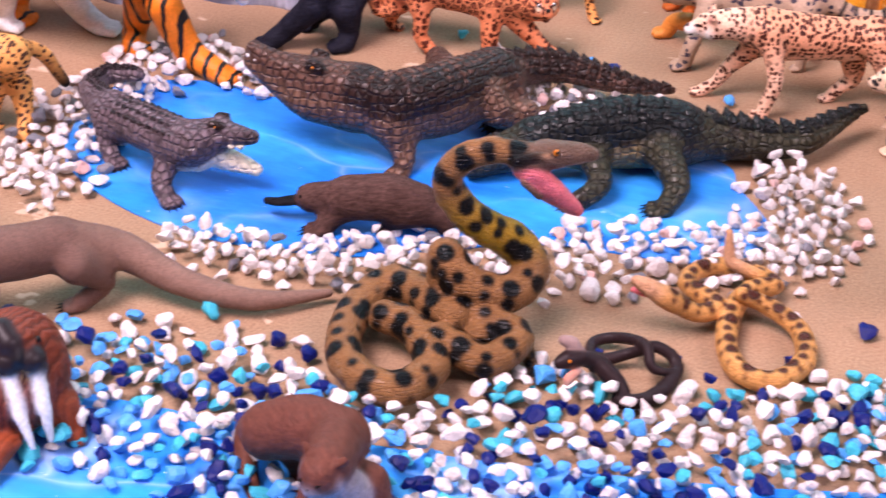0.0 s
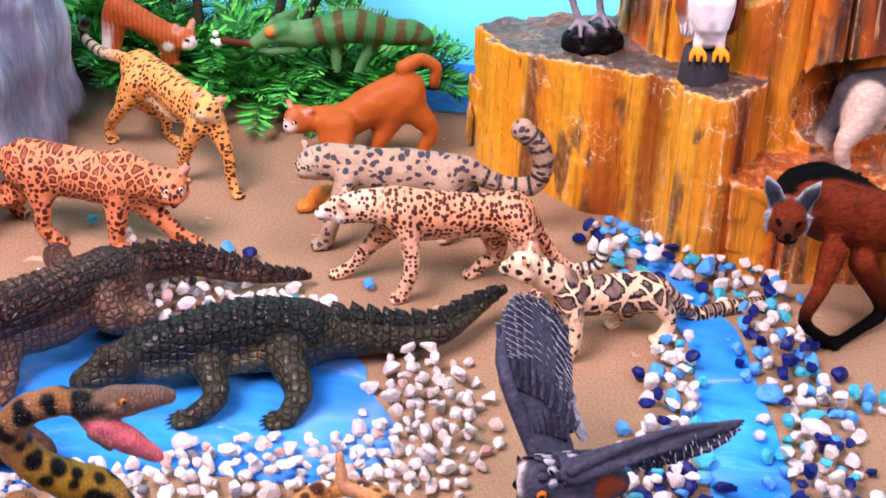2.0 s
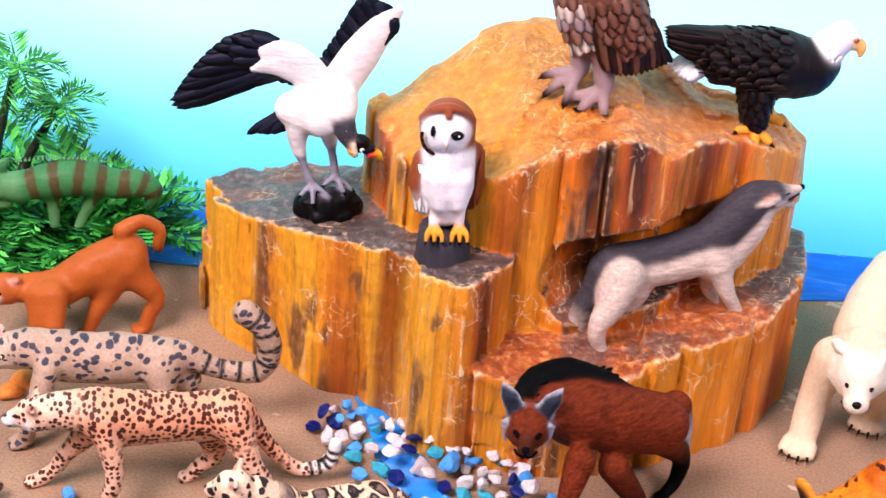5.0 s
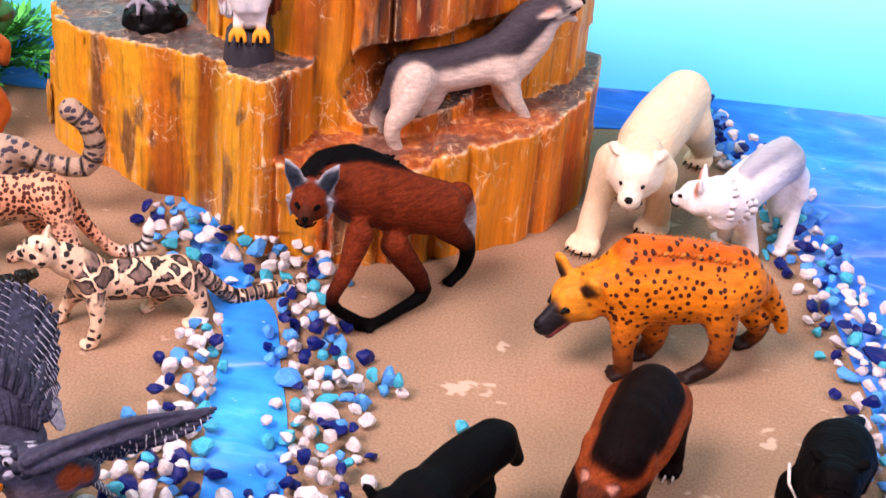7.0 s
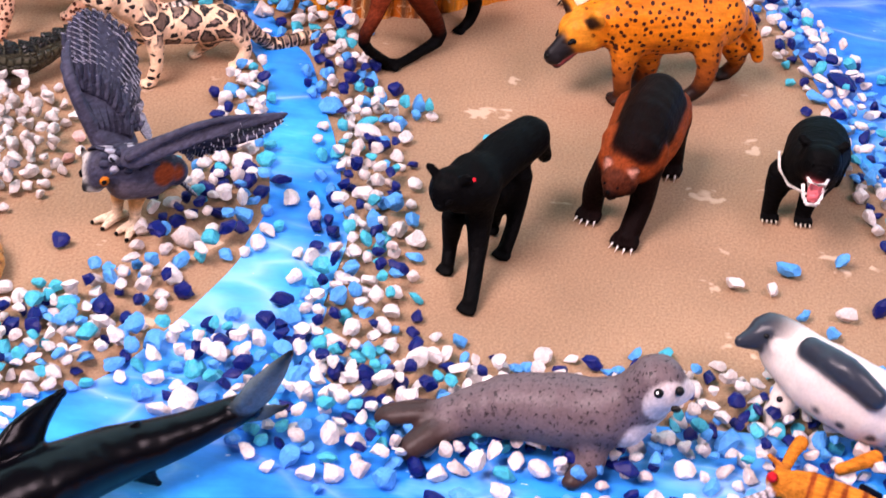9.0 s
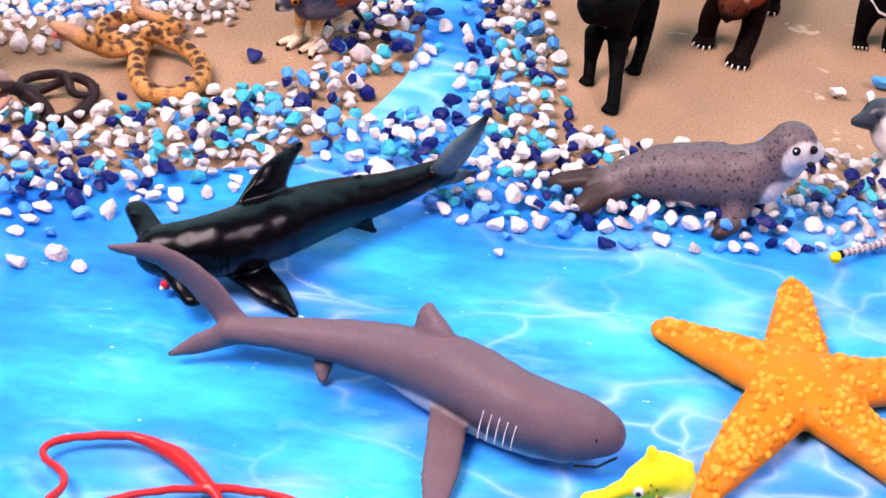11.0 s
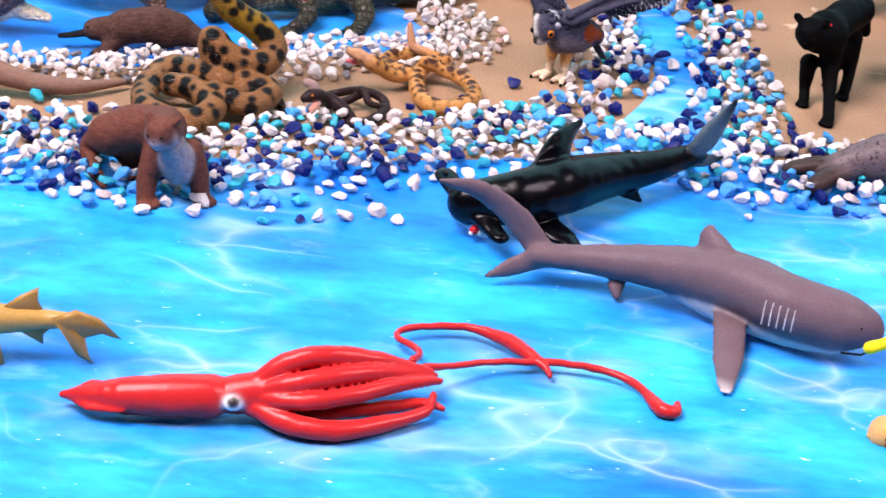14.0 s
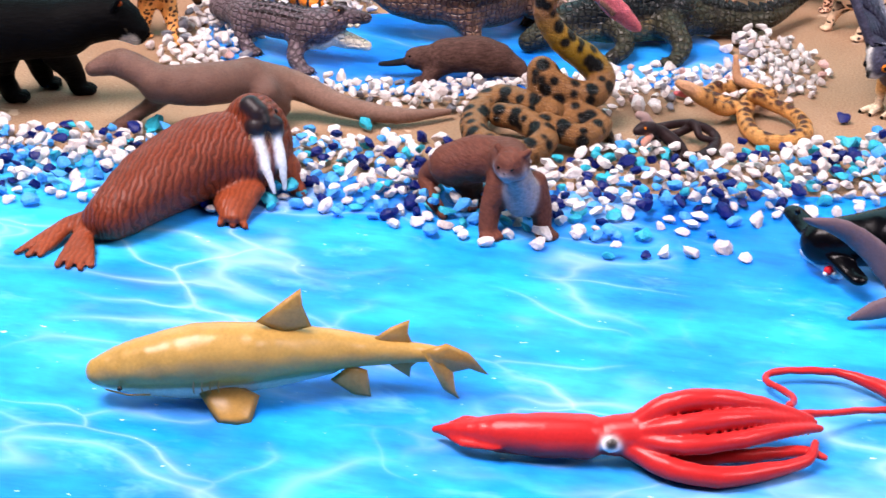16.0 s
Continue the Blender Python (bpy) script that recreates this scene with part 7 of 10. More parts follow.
f.blotches([(36.7, 26.5, 67, 3.8), (25.4, 25, 69.5, 4.3), (14.6, 23.5, 66, 4.7), (9.8, 24, 56, 5), (18.4, 27.5, 41.5, 5.8), (31, 35, 30, 6.6), (37.7, 32.3, 22, 6.5), (31.6, 22, 18, 6.5), (16.8, 19.8, 22, 6.8), (10.4, 24.6, 28, 6.5), (13.1, 21.4, 16, 6.5), (27.3, 13.6, 12, 6.1), (36.2, 8.5, 10, 5.7), (27.7, -4.1, 9, 5.4), (12.4, 1.2, 12, 5.7)], (38, -38, 85, -85,), 8, 3.1, "black")
f.blotches([(14.6, 11.5, 14, 6), (-7.1, 30.4, 12, 6.2), (-18.4, 14.2, 9, 6.1), (-16.1, -12.3, 9, 5.7), (0.3, -24, 9, 5.8), (11.6, -11.5, 10, 5.9), (2.6, 5.7, 12, 5.8), (-7.4, 10.2, 12, 5.5)], (38, -38, 85, -85,), 8, 3.1, "black")
f.blotches([(24.2, 9.4, 10, 5.5), (35.1, 11.1, 8, 4.6), (41.1, 5.3, 4, 2.2), (42.8, -3.5, 3, 0.7)], (30, -30,), 7, 2.2, "black")
f.bead(43.5, 22.8, 71.6, 1.1, "amber").bead(44.0, 22.2, 71.9, 0.6, "black")
f.stand("anaconda_figurine", "coiled brown black-spotted anaconda figurine with open pink mouth", "toy snake", (-0.1533, -0.0936, 0.0000), 11.1, ANACONDA, 0.9)

# cobra
f = Figure("cobra")
f.limb([(18, -1.2, 14, 2.4), (12, -1.6, 10.8, 3.0), (8, 3.8, 7.5, 3.2), (6.2, 7.2, 4.4, 2.8), (7.4, 9.7, 3.4, 2.5), (-0.7, 10.3, 3, 2.6), (-9.6, 4.9, 3, 2.6), (-15.1, -1.2, 4, 2.3), (-15.5, -6, 6, 2.1), (-10.7, -9.3, 8.4, 2.0), (-5.9, -8.6, 8.4, 1.9), (-1.9, -11.1, 5.4, 1.9), (4.6, -11.7, 4, 2.0), (9.4, -14.5, 3.6, 2.0)], "cobra", 0.4)
f.limb([(11.8, -4, 8, 2.4), (9.6, -14.5, 4, 2.0), (5.7, -22.2, 3.4, 1.9), (-0.9, -21.6, 4.6, 1.9), (-5.4, -13.8, 8.4, 1.9), (-6.2, -5.6, 11, 1.9), (-5.7, 0.1, 8, 1.7), (-9.6, 1.6, 6.4, 1.4), (-14, 0.2, 5.4, 0.8)], "cobra", 0.4)
f.limb([(18, -1.2, 14.4, 2.8), (22.4, -0.4, 14.6, 3.0), (25.2, 0.2, 14.0, 2.0)], "cobra", 0.8)
f.limb([(17.6, -2, 15.4, 1.6), (20.5, -3, 18.6, 2.4), (23.0, -3.6, 19.8, 1.8)], "cobralight", 0.5, ((0.4, 0.7, 0.5), 1.8))
f.limb([(19.5, 2.0, 11.6, 1.4), (22.6, 3.2, 9.6, 1.6), (23.6, 3.8, 8.4, 1.0)], "cobralight", 0.4, ((0.2, 0.3, 0.9), 1.5))
f.limb([(21.5, 2.6, 11.2, 1.2), (23.8, 3.0, 9.8, 0.9)], "earpink", 0.2)
f.line([(20.5, 4.4, 9.2), (23.4, 5.2, 7.8), (25.0, 4.0, 7.8)], 0.5, "ivory")
f.spike(25.6, 1.2, 13.2, (0.2, 0.2, -1), 0.5, 2.2, "ivory").spike(25.8, -0.6, 13.4, (0.4, 0, -1), 0.5, 2.0, "ivory")
f.bead(22.6, 2.4, 15.8, 0.6, "amber")
f.stand("cobra_figurine", "small coiled black snake figurine with raised head and pale open mouth", "toy snake", (-0.0808, -0.0772, 0.0000), -146.9, SMOOTH, 0.6)

# rattlesnake
f = Figure("rattle")
f.limb([(13, -28.7, 16, 3), (6, -18.8, 8, 3.2), (-2.6, -13.4, 7, 3.5), (-13.4, -26.7, 6, 3.2), (-26, -22.3, 6, 3.4), (-29.2, -8.7, 6, 3.4), (-24, 1.9, 6, 3.2), (-14.8, -4.9, 8, 3.5), (-2.5, -8.3, 6, 3.8), (15.4, -6, 5, 3.7), (28.6, 1.6, 5, 3.7), (29.1, 13.1, 5, 3.6), (14.1, 19.6, 5, 3.7), (-0.8, 14.8, 6, 3.4), (-7.2, 3.1, 8, 3.1), (-4.8, -6.3, 12, 2.7)], "rattle", 0.5)
f.limb([(10.8, -26.4, 14, 3.4, "rattle"), (14, -33.4, 19, 3.2), (14.4, -38.2, 21, 1.9)], "rattlepale", 2.5)
f.limb([(11.1, -35.2, 15, 1.7), (11.3, -39.5, 15, 1.1)], "pink")
f.limb([(-24.4, -3.5, 8, 2.4, "rattle"), (-23.1, -11.4, 11, 2.2), (-23.5, -14.7, 13, 2.2), (-25.4, -16.4, 22, 1.4)], "rattlepale", 0.5)
f.blotches([(13, -28.7, 16, 3), (6, -18.8, 8, 3.2), (-2.6, -13.4, 7, 3.5), (-13.4, -26.7, 6, 3.2), (-26, -22.3, 6, 3.4), (-29.2, -8.7, 6, 3.4), (-24, 1.9, 6, 3.2), (-14.8, -4.9, 8, 3.5), (-2.5, -8.3, 6, 3.8), (15.4, -6, 5, 3.7), (28.6, 1.6, 5, 3.7), (29.1, 13.1, 5, 3.6), (14.1, 19.6, 5, 3.7), (-0.8, 14.8, 6, 3.4), (-7.2, 3.1, 8, 3.1), (-4.8, -6.3, 12, 2.7)], (0,), 5.6, 2.6, "rattledark")
f.blotches([(13, -28.7, 16, 3), (6, -18.8, 8, 3.2), (-2.6, -13.4, 7, 3.5), (-13.4, -26.7, 6, 3.2), (-26, -22.3, 6, 3.4), (-29.2, -8.7, 6, 3.4), (-24, 1.9, 6, 3.2), (-14.8, -4.9, 8, 3.5), (-2.5, -8.3, 6, 3.8), (15.4, -6, 5, 3.7), (28.6, 1.6, 5, 3.7), (29.1, 13.1, 5, 3.6), (14.1, 19.6, 5, 3.7), (-0.8, 14.8, 6, 3.4), (-7.2, 3.1, 8, 3.1), (-4.8, -6.3, 12, 2.7)], (0,), 5.6, 1.7, "rattlebrown")
f.blotches([(13, -28.7, 16, 3), (6, -18.8, 8, 3.2), (-2.6, -13.4, 7, 3.5), (-13.4, -26.7, 6, 3.2), (-26, -22.3, 6, 3.4), (-29.2, -8.7, 6, 3.4), (-24, 1.9, 6, 3.2), (-14.8, -4.9, 8, 3.5), (-2.5, -8.3, 6, 3.8), (15.4, -6, 5, 3.7), (28.6, 1.6, 5, 3.7), (29.1, 13.1, 5, 3.6), (14.1, 19.6, 5, 3.7), (-0.8, 14.8, 6, 3.4), (-7.2, 3.1, 8, 3.1), (-4.8, -6.3, 12, 2.7)], (62, -62,), 5.6, 1.3, "rattlebrown")
f.stand("rattlesnake_figurine", "coiled tan rattlesnake figurine with brown diamonds and upright rattle", "toy snake", (-0.0500, -0.0339, 0.0000), -91.6, RATTLE, 0.7)

# lizard
f = Figure("lizard")
f.limb([(11.2, 13.5, 24, 8), (-8, 13.4, 24, 9.4), (-27.1, 1.4, 22, 9.1)], "lizard", 2.5)
f.limb([(11, 15.3, 26, 7), (26.9, 8.8, 32, 6.4), (38.8, 10.4, 30, 3.5)], "lizard", 2.5)
f.limb([(-27.1, 1.4, 22, 9, "lizard"), (-46.9, -4.8, 17, 6.6), (-66.8, 1.2, 10, 5), (-91.9, 4.6, 6, 3.8), (-116.7, -5, 4, 1.5)], "lizardlight")
f.limb([(9.4, 8.2, 18, 5.2), (18.5, 5.6, 9, 3.3), (28.5, 7.2, 3, 3.1)], "lizard", 4.0)
f.limb([(-34.6, 8, 18, 6.2), (-41.8, 2.2, 9, 3.8), (-34.4, 7.2, 3, 3.3)], "lizard", 4.0)
f.paw(29.7, 7.2, 2.2, 3.1, "lizard", "crocdark")
f.paw(-33, 7.2, 2.3, 3.3, "lizard", "crocdark")
f.face((26.9, 8.8, 32, 6.4), (38.8, 10.4, 30, 3.5), "none")
f.stand("lizard_figurine", "brown monitor lizard figurine with long tail", "toy lizard", (-0.2991, -0.1060, 0.0000), -163.6, LIZARD, 1.0)

# walrus
f = Figure("walrus")
f.limb([(-40.5, -44.7, 7, 5.6), (-33, -48, 10.5, 9.8), (-25, -27, 15, 14.5), (-13, -4, 17.5, 17.2), (3, 10, 18, 17.2), (5, 13, 26, 13.5)], "walrus", 2.5)
f.limb([(4, 12.5, 28, 11), (4.5, 11, 33, 8.6), (8, 7, 33.5, 7.4)], "walrus", 2.5)
f.limb([(5.5, 5, 39.5, 4.0), (9.5, 2.8, 37.5, 3.8)], "muzzle", 2.0)
f.limb([(9.2, 1.0, 32, 4.6), (8.4, 1.8, 29.5, 3.6)], "muzzle", 0.8)
f.limb([(15.0, 5.0, 31.8, 4.6), (15.8, 5.2, 29.5, 3.6)], "muzzle", 0.8)
f.limb([(12.2, 1.6, 35.4, 2.5), (13.0, 0.4, 34.4, 1.9)], "bill", 0.6)
for w in range(22):
    a, b = (w % 11) / 10.0, w // 11
    f.spike(7.5 + 3.4 * a + 5.6 * b, -2.6 + 1.6 * a + 3.6 * b, 29.6 + 2.2 * math.sin(2.4 * w), (0.25, -0.8, -0.6), 0.25, 2.6, "tan", 4)
f.limb([(10.4, -0.8, 28, 2.3), (14.6, -3.6, 17, 2.0), (18.2, -4.5, 7.2, 1.0)], "ivory", 0.4)
f.limb([(16.6, 3.9, 28, 2.3), (19.6, 1.7, 17, 2.0), (20.8, 1.0, 6.6, 1.0)], "ivory", 0.4)
f.bead(2.2, 3.6, 36.4, 1.2, "black").bead(14.6, 9.4, 36.0, 1.2, "black")
f.limb([(0.8, 4.6, 37.6, 1.0), (3.4, 3.2, 37.8, 0.9)], "walrus", 0.5)
f.limb([(6, -6, 8, 8.5), (5, -15, 5.5, 8.4), (7, -22, 3.6, 6.0)], "walruslight", 3.0, ((0, 0.3, 1), 1.9))
for w in (-3.2, 0, 3.2):
    f.limb([(6.4 + w * 0.9, -21, 3.4, 1.9), (8.0 + w * 1.6, -27, 1.8, 1.4)], "walruslight", 0.6)
f.limb([(17, 12, 12, 7), (21, 11, 5, 5), (25, 9, 2.2, 3)], "walruslight", 3.0, ((0, 0.3, 1), 1.4))
for root, tips in (((-50.4, -50.9), ((-62.5, -70.8), (-57.2, -71.7), (-53.1, -70.6), (-51.4, -64.2))), ((-42.0, -53.7), ((-43.8, -76.6), (-39.3, -76.8), (-34.6, -76.9), (-31.5, -73.2)))):
    for x, y in tips:
        f.limb([(-40.5, -44.7, 7, 5.2, "walrus"), (*root, 5, 3.8), ((root[0] + x) / 2, (root[1] + y) / 2, 3.6, 2.6), (x, y, 1.6, 1.4)], "walruslight", 1.0, ((0, 0, 1), 1.6))
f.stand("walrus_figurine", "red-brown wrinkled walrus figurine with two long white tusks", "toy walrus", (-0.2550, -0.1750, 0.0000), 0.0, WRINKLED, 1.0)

# otter
f = Figure("otter")
f.limb([(-11, -13.2, 20, 8.6), (-5, -4.5, 23.5, 9.6), (5, 2.5, 25, 9.2)], "otter", 2.5)
f.limb([(6, 2, 26, 8.6), (16, -2.4, 31, 7.4), (26, -7.8, 34.5, 7.0)], "otter", 2.5)
f.limb([(-11.6, -12.3, 19, 6.8), (-25.2, -14.9, 10, 4.6), (-15, -19, 5, 3.2), (-3.7, -19.9, 2, 2)], "otter")
f.limb([(25.5, -3.5, 27, 5.4), (23, -1.0, 20, 6.4), (20.5, 1.0, 14, 5.8)], "ottergrey", 0.8)
f.limb([(13.5, -4.5, 20, 6.0), (15.0, -9.5, 11, 4.4), (17.4, -12, 3, 3.6)], "otter", 3.0)
f.limb([(20, 6.2, 20, 6.0), (23.5, 8.2, 11, 4.4), (25.8, 8.2, 3, 3.6)], "otter", 3.0)
f.limb([(-12.5, -6, 15, 7.2), (-10.5, -3.8, 7, 5.0), (-9.5, -3.8, 3, 3.7)], "otter", 4.0)
f.head(29, -9.8, 35.5, 7.2, -52, -4, "otter", "ottergrey", 0.35, "small", "black")
f.paw(18.7, -12, 2.5, 3.6, "otter")
f.paw(27.2, 8.2, 2.5, 3.6, "otter")
f.paw(-8, -3.8, 2.6, 3.7, "otter")
f.stand("otter_figurine", "brown otter figurine with grey chest on the shore gravel", "toy otter", (-0.1519, -0.1612, 0.0000), -49.2, PALEFUR, 0.85)

# hammerhead
f = Figure("hammer")
f.limb([(48.4, -9.5, 14, 8.4), (33.4, 1.4, 17, 10.7), (10.1, 2, 17, 11.4), (-16.5, 0, 15, 9.2), (-38.5, 1.5, 14, 6.8), (-63.4, 2, 15, 4.3)], "hammer", 2.5)
f.limb([(43.7, -31.3, 16, 4.3), (46.8, -11.8, 13, 5.5), (50.1, 12.8, 9, 3.7)], "hammer", 2.0, ((0,0,1),1.8))
f.limb([(47.8, -16.6, 7, 3.4), (45.7, -1.9, 5, 3.8)], "hammerwhite")
f.limb([(-58, 2.5, 15, 4.1), (-63.5, 7, 24, 6.8, "hammergrey"), (-66.5, 11, 33, 4.6, "hammergrey"), (-69.2, 15, 42.6, 1.2, "black")], "hammer", 1.5, ((0, 1, 0), 4.0))
f.limb([(-60, 2, 13, 3.6), (-68, 4, 11.5, 3.2), (-76, 5.4, 11.5, 1.0, "black")], "hammergrey", 1.5, ((0, 1, 0), 3.0))
f.limb([(14, -3, 23, 10), (7, -7, 29, 7.6), (-2, -10.2, 33, 4.0), (-10, -12.2, 35.5, 1.3)], "hammer", 1.5, ((0, 1, 0), 5.0))
f.limb([(-19.5, -2.2, 17, 3.5), (-25.9, -0.5, 23, 1.1)], "hammer", 2.0, ((0,1,0),3.0))
f.limb([(25, 1.6, 7, 8.1), (23.1, 16.9, 4.7, 6.3), (21.4, 28.6, 1.6, 2.1)], "hammer", 2.0, ((0,0,1),3.0))
f.limb([(-24, 2.3, 8, 4), (-29.2, 6.2, 3, 1.3)], "hammer", 2.0, ((0,1,0),2.5))
f.line([(40.5, 9, 20), (42, 9.3, 14)], 0.4, "black")
f.line([(38.7, 10, 20), (40.2, 10.3, 14)], 0.4, "black")
f.line([(36.9, 11.1, 20), (38.4, 11.3, 14)], 0.4, "black")
f.line([(35.1, 12.1, 20), (36.6, 12.3, 14)], 0.4, "black")
f.bead(50.9, -1.8, 6, 1.9, "red")
f.bead(52.3, -1.8, 5, 1, "ivory")
f.bead(49.5, -0.1, 5, 1, "ivory")
f.bead(51, -21.8, 22, 1.3, "black")
f.stand("hammerhead_figurine", "glossy blue-black hammerhead shark figurine on the water", "toy shark", (0.0198, -0.1539, 0.0000), -137.5, SHARK, 1.0)

# grey shark
f = Figure("sharkgrey")
f.limb([(54, -8.7, 8, 4.5), (46.5, -13.5, 9, 6.7), (30.7, -13.3, 9, 7.8), (7.4, -8.6, 9, 6.8), (-10.6, -2.8, 9, 5.4)], "sharkpale")
f.limb([(59, -10.5, 12.5, 5.6), (55.5, -11.6, 14, 8.0), (47.6, -14, 15.5, 10.4), (31.7, -14.3, 17, 11.2), (10.3, -7.5, 18, 11), (-10.9, -3.7, 16, 8.9), (-31.4, -3.8, 14, 6.8), (-49.3, -6.6, 13, 4.9), (-62.4, -11.1, 13, 4)], "sharkgrey", 2.5)
f.limb([(-61.1, -9, 13, 5.2), (-71.6, -8.3, 24, 6), (-85.9, -11.1, 34, 4.3), (-99.7, -20.3, 39, 1)], "sharkgrey", 2.0, ((0,1,0),4.0))
f.limb([(-62.3, -11.3, 12, 4.4), (-70.9, -15.9, 8, 3.6), (-78.4, -20.6, 5, 1)], "sharkgrey", 2.0, ((0,1,0),3.5))
f.limb([(4, -5.3, 23, 7.7), (-1.6, -0.2, 29, 4.7), (-2.9, 2.7, 33, 1)], "sharkgrey", 2.0, ((0,1,0),4.5))
f.limb([(11.5, -15.2, 9, 6.2), (16.1, -37.4, 5, 5.6), (19.4, -53.6, 2.3, 3.1)], "sharkgrey", 2.0, ((0,0,1),3.5))
f.limb([(-32.8, -6.8, 6, 3.2), (-31.5, -10, 3, 1.8)], "sharkgrey", 2.0, ((0,0,1),2.0))
f.limb([(-44.5, -5.8, 15, 3.6), (-39.1, -4.1, 19, 1.2)], "sharkgrey", 2.0, ((0,1,0),3.0))
f.bead(56.6, -19.2, 17.2, 1.3, "black")
f.line([(24.9, -29.4, 25), (25, -32.8, 22.5), (25, -33.7, 18)], 0.22, "sharkpale")
f.line([(27.6, -30.1, 25), (27.6, -33.4, 22.5), (27.6, -33.9, 18)], 0.22, "sharkpale")
f.line([(30.2, -30.7, 25), (30.3, -34, 22.5), (30.2, -34.2, 18)], 0.22, "sharkpale")
f.line([(32.9, -31.4, 25), (32.9, -34.6, 22.5), (32.7, -34.5, 18)], 0.22, "sharkpale")
f.line([(35.5, -32, 25), (35.5, -35.3, 22.5), (35.3, -34.7, 18)], 0.22, "sharkpale")
f.line([(63.4, -13.5, 8), (58.5, -18.5, 6.6), (52, -21.5, 7.4)], 0.45, "bill")
f.limb([(18.4, -50.5, 2.8, 3.2), (19.8, -55.5, 2.2, 2.6)], "sharkpale", 0.3, ((0, 0, 1), 3.5))
f.stand("grey_shark_figurine", "grey-brown tiger shark figurine with tall tail fin", "toy shark", (0.0697, -0.2222, 0.0000), -15.1, SMOOTH, 1.1)

# lemon shark
f = Figure("lemon")
f.limb([(50, 6.5, 8.5, 3.6), (36.8, 8.1, 9, 6.4), (18.8, 10.3, 9, 7.4), (-3.3, 9.5, 10, 6.5), (-22, 9.5, 12, 5.0)], "lemonpale")
f.limb([(51.5, 9.3, 12.5, 4.6), (44, 10, 14.5, 6.8), (34, 11.5, 16.5, 8.6), (20, 12.7, 18.5, 10.2), (4, 13.2, 18.5, 9.8), (-15, 12, 17.5, 7.8), (-34, 13, 16.5, 5.2), (-48, 15, 16, 3.4), (-58, 18, 16, 2.6)], "lemon", 2.5)
f.fin([(2.0, 14.0, 30.0), (-6.7, 14.0, 36.8), (-12.4, 14.0, 41.1), (-12.9, 14.0, 35.0), (-15.9, 14.0, 27.0), (-6.6, 14.0, 25.1)], 2.2, "lemondark").fin([(-35.7, 14.0, 21.1), (-41.3, 14.0, 25.0), (-47.6, 14.0, 27.5), (-47.2, 14.0, 22.5), (-49.1, 14.0, 17.7), (-42.3, 14.0, 17.3)], 1.8, "lemondark")
f.fin([(-50.4, 21.0, 19.5), (-58.6, 21.0, 21.9), (-66.2, 21.0, 17.8), (-73.1, 21.0, 9.1), (-67.3, 21.0, 12.0), (-60.9, 21.0, 10.8), (-54.3, 21.0, 14.4)], 1.8, "lemondark").fin([(-51.7, 21.0, 17.8), (-58.3, 21.0, 4.5), (-63.7, 21.0, 0.6), (-62.2, 21.0, 4.2), (-61.2, 21.0, 11.8), (-57.0, 21.0, 17.4)], 1.8, "lemondark")
f.fin([(21.3, 16.0, 7.3), (15.4, 26.0, 0.6), (9.3, 28.0, 0.6), (4.8, 27.0, 0.6), (1.3, 18.0, 4.9), (11.8, 14.0, 9.7)], 2.6, "lemondark").fin([(-21.8, 16.0, 8.0), (-29.3, 16.0, 1.9), (-35.2, 16.0, 0.6), (-33.8, 16.0, 10.8), (-28.2, 16.0, 13.3)], 2.0, "lemondark").fin([(-39.5, 15.0, 13.0), (-48.0, 15.0, 6.4), (-48.4, 15.0, 10.3), (-50.7, 15.0, 12.2), (-45.0, 15.0, 14.8)], 1.6, "lemondark")
f.bead(45.5, 16.6, 9.8, 0.9, "black").line([(50, 12.8, 7.6), (43, 15.4, 6.6), (36, 16.4, 6.8)], 0.3, "lemondark")
for w in (0, 2.6, 5.2, 7.8):
    f.line([(22 - w, 21.2, 15), (22.6 - w, 21.4, 11.5), (22.2 - w, 19.6, 8)], 0.25, "lemondark")
f.stand("lemon_shark_figurine", "yellow-olive lemon shark figurine on the water", "toy shark", (-0.2029, -0.3080, 0.0000), -158.1, LEMON, 1.0)

# harbor seal
f = Figure("seal")
f.limb([(-19, 9.5, 10.5, 6.2), (-2, 12.5, 15, 10.2), (14, 13, 17, 11.8), (27, 12, 18.5, 11.0)], "seal", 2.5)
f.limb([(28, 12, 21, 9.6), (36, 13, 26, 8.6), (42.5, 13.6, 33.2, 9.3)], "seal", 2.5)
f.limb([(44.1, 14.4, 31.5, 8.2), (49.1, 14.6, 31.5, 4.8)], "sealpale", 1.5)
f.limb([(50.3, 14.6, 32, 3.0), (52, 15.4, 31.4, 2.6)], "sealpale", 1.0)
f.limb([(36, 10.7, 17, 6.3), (41.5, 12.7, 24, 5.6)], "sealpale", 3.0)
f.limb([(25.6, 7.1, 10, 6.3), (25.7, 2.9, 5, 5.2), (21.8, -3.1, 2.5, 3.3, "sealdark")], "seal", 2.5, ((0,0.6,0.8),1.4))
f.limb([(-19, 10, 10, 6.0, "seal"), (-27, 10, 9.5, 6.0), (-36, 8.5, 7.5, 5.6), (-40, 7.5, 6, 3.0)], "sealdark", 2.0, ((0, 0.3, 1), 1.7))
f.limb([(-17, 8, 9, 6.0, "seal"), (-23, 3, 7.5, 6.0), (-28, -2, 5, 5.0), (-30, -5, 3.5, 2.8)], "sealdark", 2.0, ((0, 0.5, 1), 1.6))
